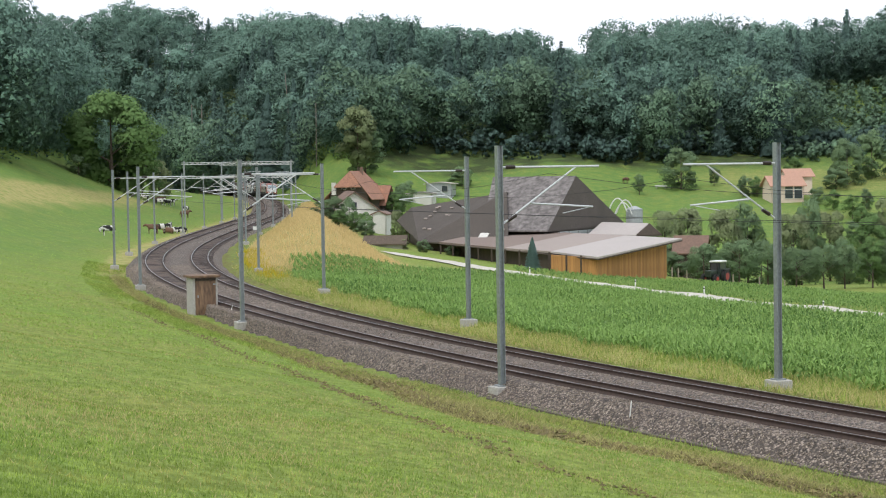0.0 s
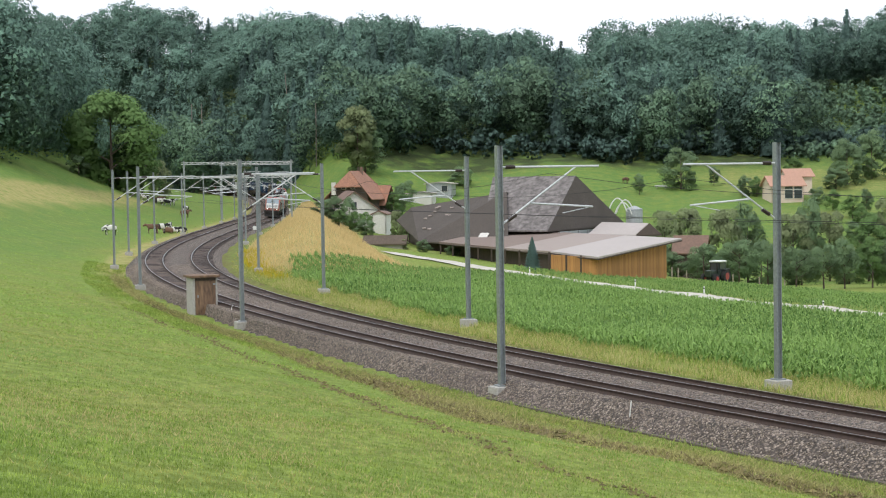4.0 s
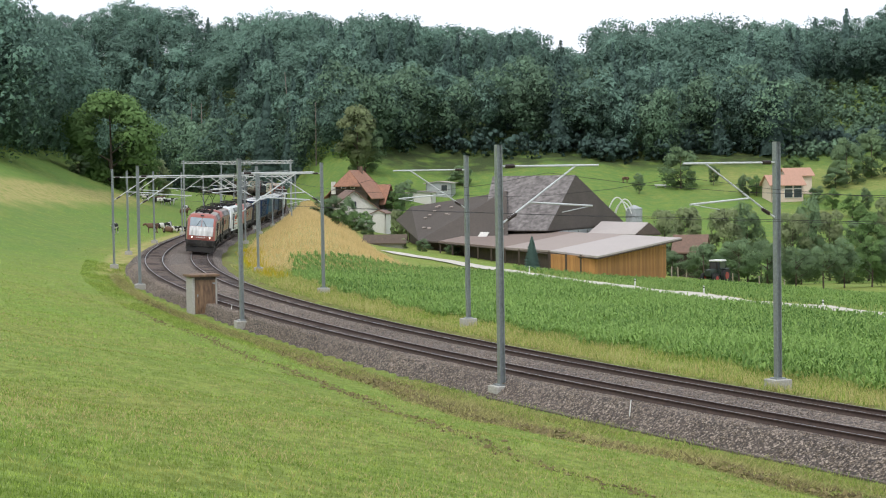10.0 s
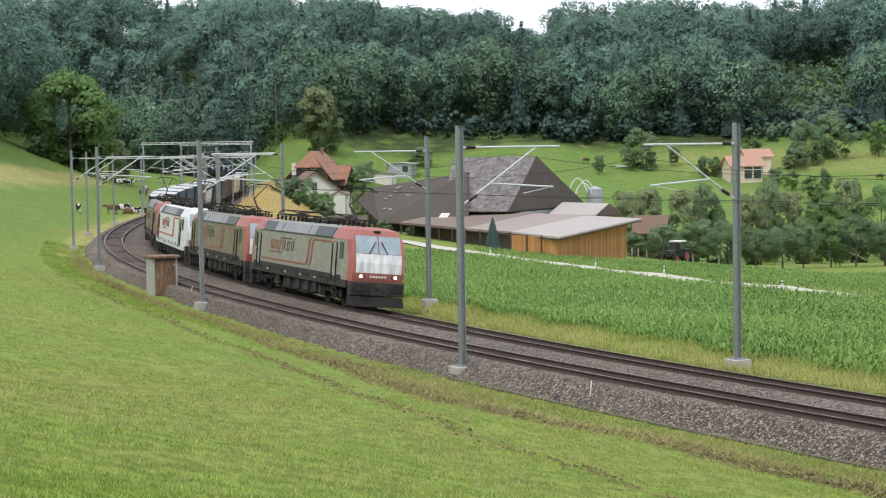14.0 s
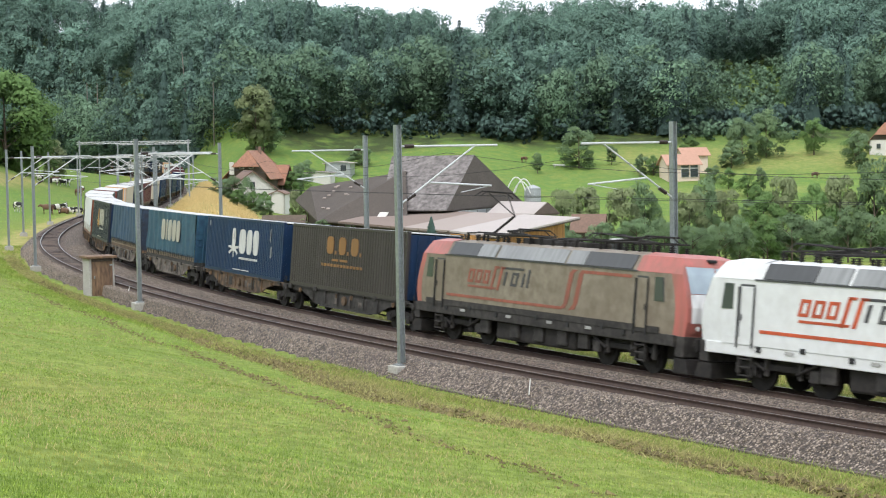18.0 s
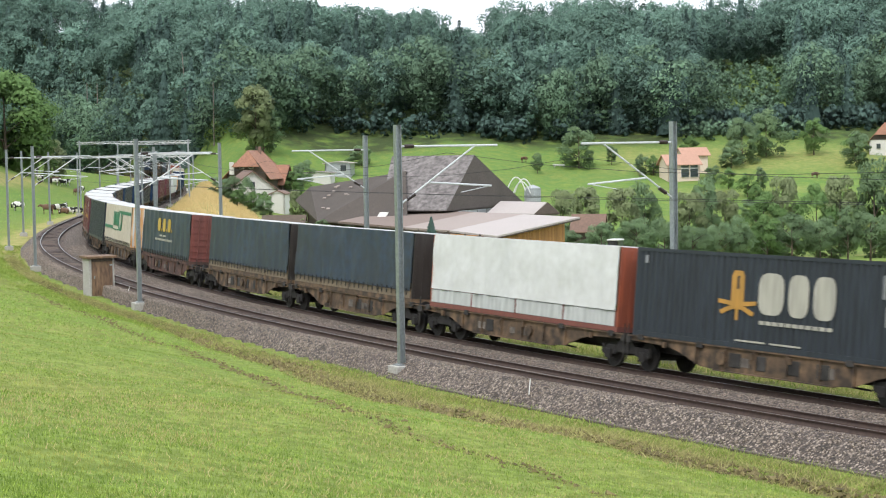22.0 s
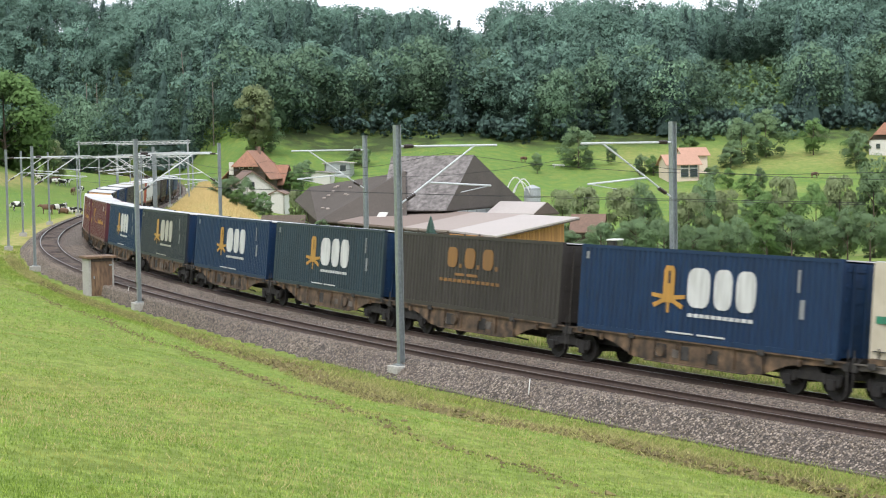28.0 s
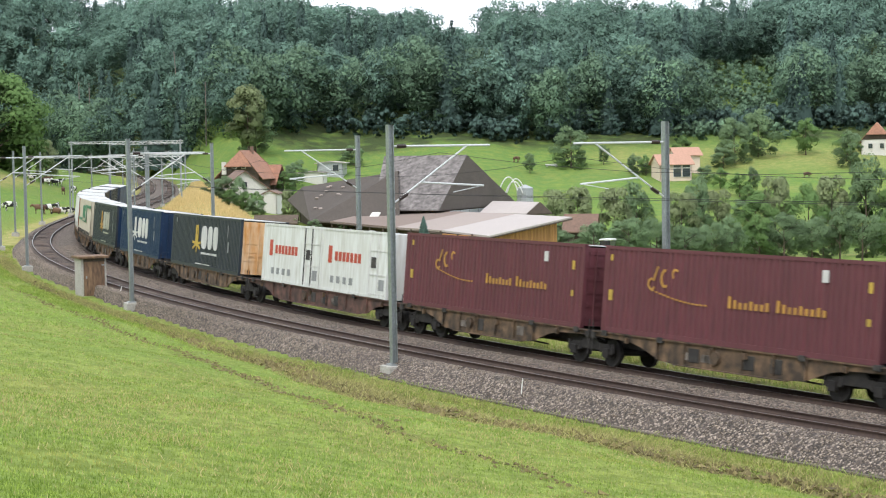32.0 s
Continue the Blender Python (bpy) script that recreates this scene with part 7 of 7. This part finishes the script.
def tarp_box(L, mat, board, rim_mat, label, group, end_mat=None, board_h=0.55, rng=1, buckles=True):
    """A swap body: drop sides below, tarpaulin above."""
    base = tagged(new("swap_body"), label, "container", group=group)
    zb = Z0 + 0.18 + board_h
    for y in (-1.282, 1.282):
        me = grid_mesh("tarpaulin", wave_sheet(L - 0.1, zb - (0.12 if buckles else -0.02), Z1 - 0.02, y, rng), [mat])
        o = new("tarpaulin", me)
        o.parent = base
    part("roof", box(B(), -L + 0.06, -1.25, Z1 - 0.05, L - 0.06, 1.25, Z1 + 0.005, 0.02), ROOFTOP, base, "pale tarpaulin roof")
    part("floor_frame", box(B(), -L, -1.25, Z0, L, 1.25, Z0 + 0.17, 0.01), rim_mat, base)
    n = 4
    for y in (-1.245, 1.205):
        for i in range(n):
            a = -L + 0.1 + i * (2 * L - 0.2) / n
            b_ = a + (2 * L - 0.2) / n - 0.07
            bm = B()
            box(bm, a, y, Z0 + 0.18, b_, y + 0.04, zb, 0.008)
            part("drop_side", bm, board, base)
            bm = B()
            box(bm, b_, y - 0.012, Z0 + 0.1, b_ + 0.07, y + 0.052, zb + 0.03)
            part("stanchion", bm, rim_mat, base)
    em = end_mat or mat
    for x, nm in ((-L, "end_wall"), (L - 0.08, "end_wall")):
        w = part(nm, box(B(), x, -1.24, Z0 + 0.17, x + 0.08, 1.24, Z1 - 0.04), em, base)
        for y in np.linspace(-1.1, 1.1, 8):
            part("rib", box(B(), x - 0.02, y - 0.05, Z0 + 0.25, x + 0.1, y + 0.05, Z1 - 0.15), BOARDPALE if em is ORANGE_END else em, w)
        if em in (DOORRED, TEALTARP) and x > 0:
            for z in np.linspace(Z0 + 0.35, Z1 - 0.35, 7):
                part("panel_rib", box(B(), x + 0.06, -1.18, z, x + 0.125, 1.18, z + 0.07), em, w)
            for y in (-0.8, -0.3, 0.3, 0.8):
                part("locking_bar", rod(B(), (x + 0.14, y, Z0 + 0.2), (x + 0.14, y, Z1 - 0.1), 0.025), em, w)
    if buckles:
        for i in range(26):
            x = -L + 0.4 + i * (2 * L - 0.8) / 25
            part("strap", box(B(), x - 0.02, -1.325, zb - 0.32, x + 0.025, -1.30, zb - 0.02), RUBBER, base)
        part("tension_rope", rod(B(), (-L + 0.2, -1.315, zb - 0.1), (L - 0.2, -1.315, zb - 0.12), 0.015, 5), RUBBER, base)
    return base


NAVY = paint("navy blue paint", (0.011, 0.038, 0.098), 0.5, dark=(0.010, 0.024, 0.058))
SLATE = paint("dark slate paint", (0.040, 0.050, 0.064), 0.6, dark=(0.024, 0.028, 0.034))
SOOT = paint("brown-black grimy paint", (0.062, 0.055, 0.05), 0.7, dark=(0.038, 0.033, 0.03))
TEALNAVY = paint("teal-black paint", (0.03, 0.055, 0.075), 0.6, dark=(0.022, 0.034, 0.045))
MAROON = paint("maroon paint", (0.145, 0.045, 0.055), 0.5, dark=(0.095, 0.035, 0.042))
CREAM = paint("stained cream tarpaulin", (0.55, 0.50, 0.40), 0.8, 0.7, False, dark=(0.44, 0.39, 0.30))
TEALTARP = paint("teal-blue tarpaulin", (0.034, 0.105, 0.155), 0.8, 0.5, False, dark=(0.022, 0.055, 0.10))
BLUETARP = paint("blue tarpaulin", (0.032, 0.075, 0.175), 0.8, 0.45, False, dark=(0.022, 0.04, 0.085))
INKTARP = paint("grey-navy tarpaulin", (0.040, 0.064, 0.108), 0.85, 0.45, False, dark=(0.034, 0.038, 0.046))
GREYTARP = paint("white-grey tarpaulin", (0.66, 0.67, 0.65), 0.5, 0.6, False, dark=(0.57, 0.575, 0.55))
BOARDTAN = paint("weathered tan drop sides", (0.27, 0.22, 0.15), 0.7, 0.8, dark=(0.15, 0.115, 0.08))
BOARDPALE = paint("pale drop sides", (0.60, 0.62, 0.60), 0.4)
BRICKRED = paint("rusty red end", (0.36, 0.095, 0.05), 0.5)
DOORRED = paint("brown-red doors", (0.23, 0.075, 0.06), 0.5)
ORANGE_END = paint("orange-streaked white end", (0.72, 0.58, 0.42), 0.8, dark=(0.55, 0.26, 0.07))
REEFER = paint("off-white reefer paint", (0.72, 0.75, 0.74), 0.45, dark=(0.5, 0.5, 0.46))
GOLD = paint("ochre marking", (0.55, 0.29, 0.06), 0.4)
YELLOWMARK = paint("yellow marking", (0.62, 0.42, 0.07), 0.35)
RUSTMARK = paint("faded rust-orange marking", (0.30, 0.145, 0.045), 0.7)
PALEMARK = paint("white marking", (0.72, 0.72, 0.70), 0.35)
DIMMARK = paint("dim pale marking", (0.30, 0.31, 0.32), 0.4)
GREENMARK = paint("green marking", (0.03, 0.22, 0.13), 0.4)
REDMARK = paint("red marking", (0.55, 0.07, 0.04), 0.4)
BEIGEMARK = paint("beige marking", (0.52, 0.50, 0.42), 0.5)


def oct_ring(cx, cz, rx, rz, w):
    """Four strokes of a thick rounded ring."""
    o = [(cx + rx * math.cos(a), cz + rz * math.sin(a)) for a in [math.tau * (k + 0.5) / 16 for k in range(16)]]
    n_ = [(cx + (rx - w) * math.cos(a), cz + (rz - w) * math.sin(a)) for a in [math.tau * (k + 0.5) / 16 for k in range(16)]]
    return [[o[k], o[(k + 1) % 16], n_[(k + 1) % 16], n_[k]] for k in range(16)]


def oval(cx, cz, rx, rz):
    return [(cx + rx * math.copysign(abs(math.cos(a)) ** 0.6, math.cos(a)), cz + rz * math.copysign(abs(math.sin(a)) ** 0.6, math.sin(a))) for a in [math.tau * (k + 0.5) / 16 for k in range(16)]]


def mark_figure(base, fig, txt, x=-2.3):
    """Company mark: a forked figure, three big rounded blocks and thin lines, as plain shapes."""
    y = -1.262
    f = [[(x + 0.62, 2.3), (x + 0.84, 2.3), (x + 0.84, 3.3), (x + 0.62, 3.3)], [(x + 0.96, 2.3), (x + 1.16, 2.3), (x + 1.16, 3.3), (x + 0.96, 3.3)],
         [(x + 0.62, 3.3), (x + 1.16, 3.3), (x + 1.06, 3.46), (x + 0.72, 3.46)], [(x + 0.84, 2.3), (x + 0.96, 2.3), (x + 0.96, 2.9), (x + 0.84, 2.9)],
         [(x + 0.05, 2.46), (x + 0.62, 2.40), (x + 0.62, 2.54), (x + 0.05, 2.58)], [(x + 1.16, 2.40), (x + 1.72, 2.46), (x + 1.72, 2.58), (x + 1.16, 2.54)],
         [(x + 0.2, 2.12), (x + 0.68, 2.3), (x + 0.62, 2.42), (x + 0.12, 2.24)], [(x + 1.1, 2.3), (x + 1.58, 2.12), (x + 1.66, 2.24), (x + 1.16, 2.42)],
         [(x + 0.83, 1.98), (x + 0.95, 1.98), (x + 0.95, 2.32), (x + 0.83, 2.32)]]
    slanted(base, "emblem", fig, f, y, "forked figure emblem")
    slanted(base, "company_mark", txt, [oval(x + 2.35, 2.83, 0.54, 0.62)], y, "rounded block of the company mark")
    slanted(base, "company_mark", txt, [oval(x + 3.5, 2.83, 0.42, 0.62)], y)
    slanted(base, "company_mark", txt, [oval(x + 4.55, 2.83, 0.44, 0.62)], y)
    for i in range(11):
        bars(base, "caption_bar", txt, [(x + 1.9 + i * 0.28, 1.92, x + 2.11 + i * 0.28, 2.03)], y)
    for a in (0.9, 2.4):
        bars(base, "caption_bar", txt, [(x + a, 1.36, x + a + 1.3, 1.41)], y)
    bars(base, "data_mark", DIMMARK, [(4.6, 2.2, 4.78, 2.75)], y)
    bars(base, "data_mark", DIMMARK, [(4.45, 2.95, 4.55, 3.6)], y)
    bars(base, "data_mark", DIMMARK, [(-5.9, 3.5, -5.75, 3.75)], y)


def mark_dotted(base, mat, low, x=-2.1, z=2.75, k=1.18, y=-1.262):
    for i in range(3):
        a = x + i * 1.15 * k
        slanted(base, "company_mark", mat, [oval(a + 0.36 * k, z + 0.33 * k, 0.33 * k, 0.33 * k)], y, "rounded block of the company mark")
        bars(base, "company_mark", mat, [(a + 0.84 * k, z, a + 0.98 * k, z + 0.14 * k)], y, 0.01)
    for i in range(13):
        bars(base, "caption_bar", low, [(x - 0.5 + i * 0.36, z - 0.55, x - 0.25 + i * 0.36, z - 0.43)], y)
    for a, c in ((0.7, 1.4), (1.6, 2.4)):
        bars(base, "caption_bar", low, [(x + a, z - 0.3, x + c, z - 0.2)], y)


def mark_script(base):
    y = -1.262
    slanted(base, "emblem", GOLD, oct_ring(-3.7, 2.85, 0.2, 0.2, 0.07)[3:14] + [[(-3.66, 2.95), (-3.58, 2.95), (-3.36, 3.42), (-3.46, 3.42)]], y, "gold script emblem")
    slanted(base, "emblem", GOLD, oct_ring(-3.05, 3.05, 0.22, 0.3, 0.09)[3:13], y)
    slanted(base, "emblem", GOLD, oct_ring(-2.55, 3.2, 0.16, 0.18, 0.07)[1:10], y)
    for i in range(14):
        bars(base, "emblem_dash", GOLD, [(-3.7 + i * 0.2, 2.62 - 0.32 * math.sin(i / 13 * 1.7), -3.57 + i * 0.2, 2.67 - 0.32 * math.sin(i / 13 * 1.7))], y)
    for i in range(18):
        if i != 8:
            bars(base, "company_mark", GOLD, [(0.0 + i * 0.235, 2.32, 0.13 + i * 0.235, 2.52 + (0.16 if i in (0, 9) else 0.06 * (i % 3 == 1)))], y)
    bars(base, "data_mark", PALEMARK, [(3.9, 3.3, 4.15, 3.65)], y)
    for q in ((-5.9, 2.2, -5.7, 2.55), (5.7, 3.1, 5.85, 3.4), (5.7, 2.2, 5.85, 2.4), (-5.9, 3.5, -5.78, 3.7)):
        bars(base, "data_mark", YELLOWMARK, [q], y)


def mark_green(base, l):
    y = -1.322
    for q in ((-l + 0.25, 2.3, -2.2, 2.5), (2.2, 3.38, l - 0.25, 3.6), (-1.9, 2.25, 0.5, 2.32)):
        bars(base, "stripe", GREENMARK, [q], y, 0.01, "green line")
    for i in range(3):
        slanted(base, "company_mark", GREENMARK, [oval(-1.55 + i * 0.9, 3.02, 0.38, 0.5)], y, "green rounded block of the company mark")
    slanted(base, "emblem", GREENMARK, [[(0.75, 2.25), (2.2, 2.25), (2.2, 3.6), (0.75, 3.6)]], y, "green square emblem")
    slanted(base, "emblem_field", BEIGEMARK, [[(0.95, 2.95), (1.5, 2.4), (2.1, 2.95), (1.5, 3.5)]], y - 0.012)


def mark_big(base):
    y = -1.322
    for cx, rx in ((-1.65, 0.5), (-0.75, 0.2), (0.1, 0.45), (1.2, 0.5), (2.3, 0.45)):
        slanted(base, "company_mark", BEIGEMARK, [oval(cx, 2.9, rx, 0.62)], y, "large worn beige block mark")


G1, G2 = "steel containers on the train", "swap bodies on the train"


def cargo(kind, seed, l):
    """The load of one wagon."""
    if kind == "soot":
        c = steel_box(l, SOOT, "grimy brown-black ribbed steel container with faded lettering", G1, NAVY if seed == 1 else None)
        mark_dotted(c, RUSTMARK, RUSTMARK)
    elif kind == "navy":
        c = steel_box(l, NAVY, "navy blue ribbed steel container with an emblem", G1)
        mark_figure(c, PALEMARK if seed in (2, 24) else GOLD, PALEMARK)
    elif kind == "slate":
        c = steel_box(l, SLATE, "dark slate ribbed steel container with an ochre emblem", G1, NAVY)
        mark_figure(c, GOLD, BEIGEMARK)
    elif kind == "tealnavy":
        c = steel_box(l, TEALNAVY, "blue-black ribbed steel container with an ochre emblem", G1, NAVY)
        mark_figure(c, GOLD, PALEMARK)
    elif kind == "plain":
        c = steel_box(l, SLATE, "plain dark grey ribbed steel container", G1, NAVY)
    elif kind == "maroon":
        c = steel_box(l, MAROON, "maroon ribbed steel container with gold lettering", G1)
        mark_script(c)
    elif kind == "teal":
        c = tarp_box(l, TEALTARP, BOARDTAN, UNDER, "teal-blue tarpaulin swap body with worn beige mark", G2, TEALTARP, 0.35, rng=seed)
        mark_big(c)
    elif kind == "blue":
        c = tarp_box(l, BLUETARP, BOARDTAN, RUST, "blue tarpaulin swap body with tan drop sides", G2, INKTARP, 0.42, rng=seed)
    elif kind == "ink":
        c = tarp_box(l, INKTARP, BOARDTAN, RUST, "faded dark blue tarpaulin swap body with tan drop sides", G2, SOOT, 0.42, rng=seed)
    elif kind == "white":
        c = tarp_box(l, GREYTARP, BOARDPALE, DOORRED, "white-grey tarpaulin swap body with a rusty red end", G2, BRICKRED, 0.5, rng=seed, buckles=False)
    elif kind == "dots":
        c = tarp_box(l, INKTARP, INKTARP, RUSTRED, "dark blue curtain-sided swap body with brown-red doors", G2, DOORRED, 0.25, rng=seed)
        mark_dotted(c, YELLOWMARK, BEIGEMARK, -2.0, y=-1.322)
    elif kind == "cream":
        c = tarp_box(l, CREAM, CREAM, RUST, "stained cream curtain-sided swap body with green marks", G2, ORANGE_END if seed == 10 else CREAM, 0.3, rng=seed)
        mark_green(c, l)
    elif kind == "dark_open":
        c = steel_box(l, SLATE, "dark container with an orange-streaked end", G1, ORANGE_END)
        mark_figure(c, YELLOWMARK, PALEMARK)
    return c


def reefers():
    """Two white swap boxes on one wagon, each with a framed service end."""
    out = []
    for k, x in enumerate((-3.68, 3.62)):
        c = tagged(new("reefer_container"), "scuffed white refrigerated box with red marks and a framed end", "container", group="short white containers")
        part("body", box(B(), x - 3.5, -1.24, Z0, x + 3.5, 1.24, Z1 - 0.1, 0.02), REEFER, c)
        for ex in (x - 3.6, x + 3.45):
            for y in (-1.27, 1.13):
                part("corner_post", box(B(), ex, y, Z0, ex + 0.13, y + 0.14, Z1 - 0.06, 0.01), REEFER, c)
        for z in (Z0 + 0.02, Z1 - 0.16):
            part("side_rail", box(B(), x - 3.47, -1.268, z, x + 3.45, -1.238, z + 0.1), REEFER, c)
        for z in (Z0 + 0.14, 2.1, 3.1):
            part("frame_bar", box(B(), x + 1.75, -1.266, z, x + 3.4, -1.24, z + 0.06), PALEMARK, c)
        for xx in (x + 1.7, x + 2.55):
            part("frame_bar", box(B(), xx, -1.27, Z0 + 0.1, xx + 0.08, -1.24, Z1 - 0.17), UNDER if k == 0 else PALEMARK, c)
        part("access_panel", box(B(), x + 1.95, -1.268, 2.4, x + 2.4, -1.242, 2.85), UNDER, c)
        part("access_panel", box(B(), x + 2.8, -1.268, 1.5, x + 3.3, -1.242, 1.95), DIMMARK, c)
        for i in range(7):
            bars(c, "company_mark", REDMARK, [(x - 2.0 + i * 0.42, 2.52, x - 1.70 + i * 0.42, 2.92)], -1.245)
        bars(c, "emblem", REDMARK, [(x - 2.75, 2.4, x - 2.35, 3.15)], -1.245, 0.008, "red slab emblem")
        for i in range(4):
            bars(c, "data_mark", DIMMARK, [(x - 2.4 + i * 0.7, 1.55, x - 2.05 + i * 0.7, 1.85)], -1.245)
        for y in np.linspace(-1.0, 1.0, 4):
            part("locking_bar", rod(B(), (x + 3.55, y, Z0 + 0.1), (x + 3.55, y, Z1 - 0.2), 0.03), PALEMARK, c)
        out.append(c)
    return out


CONSIST = ["soot", "navy", "teal", "blue", "slate", "white", "ink", "ink", "dots", "cream", "plain", "maroon", "cream", "navy", "soot", "tealnavy", "navy", "slate", "navy",
           "maroon", "maroon", "reefers", "dark_open", "navy", "slate", "cream", "white", "ink", "soot", "plain", "blue"]
FRAMES = {0: UNDER, 1: RUST, 2: GREYFRAME, 3: GREYFRAME, 5: RUST, 8: RUSTRED, 11: GREYFRAME, 12: GREYFRAME, 21: RUSTRED}
PAIR_FRONT = {0, 2, 4, 6, 9, 11, 13, 15, 17, 19, 21, 23, 25, 27, 29}
SINGLE = {8}
for i, kind in enumerate(CONSIST):
    a, b = ENDS[4 + i], ENDS[5 + i]
    L = (b - a) / 2
    lead = i in PAIR_FRONT or i in SINGLE
    tail = i not in PAIR_FRONT
    w = wagon(L, FRAMES.get(i, RUST), "rust-stained flat wagon carrying containers", L - 1.95 if lead else None, -L + 1.95 if tail else -L, lead, tail, i)
    TRAIN.append((w, a, b))
    mid, half = LOADS[i] if i < len(LOADS) else ((a + b) / 2, 6.4)
    for c in (reefers() if kind == "reefers" else [cargo(kind, i + 1, half)]):
        TRAIN.append((c, mid - 7.3, mid + 7.3))


def motions():
    for ob, a, b in TRAIN:
        walk(ob, [(k * 0.5, on_rails(k * 0.5, a, b)) for k in range(65)])

    def at(x, y, turn):
        return Matrix.Translation((x, y, h(x, y) - 0.02)) @ Matrix.Rotation(radians(turn), 4, "Z")

    walk(WANDERER, [(0, at(-41.8, 219.1, 200)), (6, at(-41.9, 222, 150)), (14, at(-42.6, 231, 100)), (20, at(-43.1, 237.4, 150)), (32, at(-43.2, 237.8, 175))])
    walk(STROLLER, [(0, at(-46.2, 313.9, 20)), (22, at(-48.0, 322, 60)), (32, at(-49.0, 322, 100))])


motions()
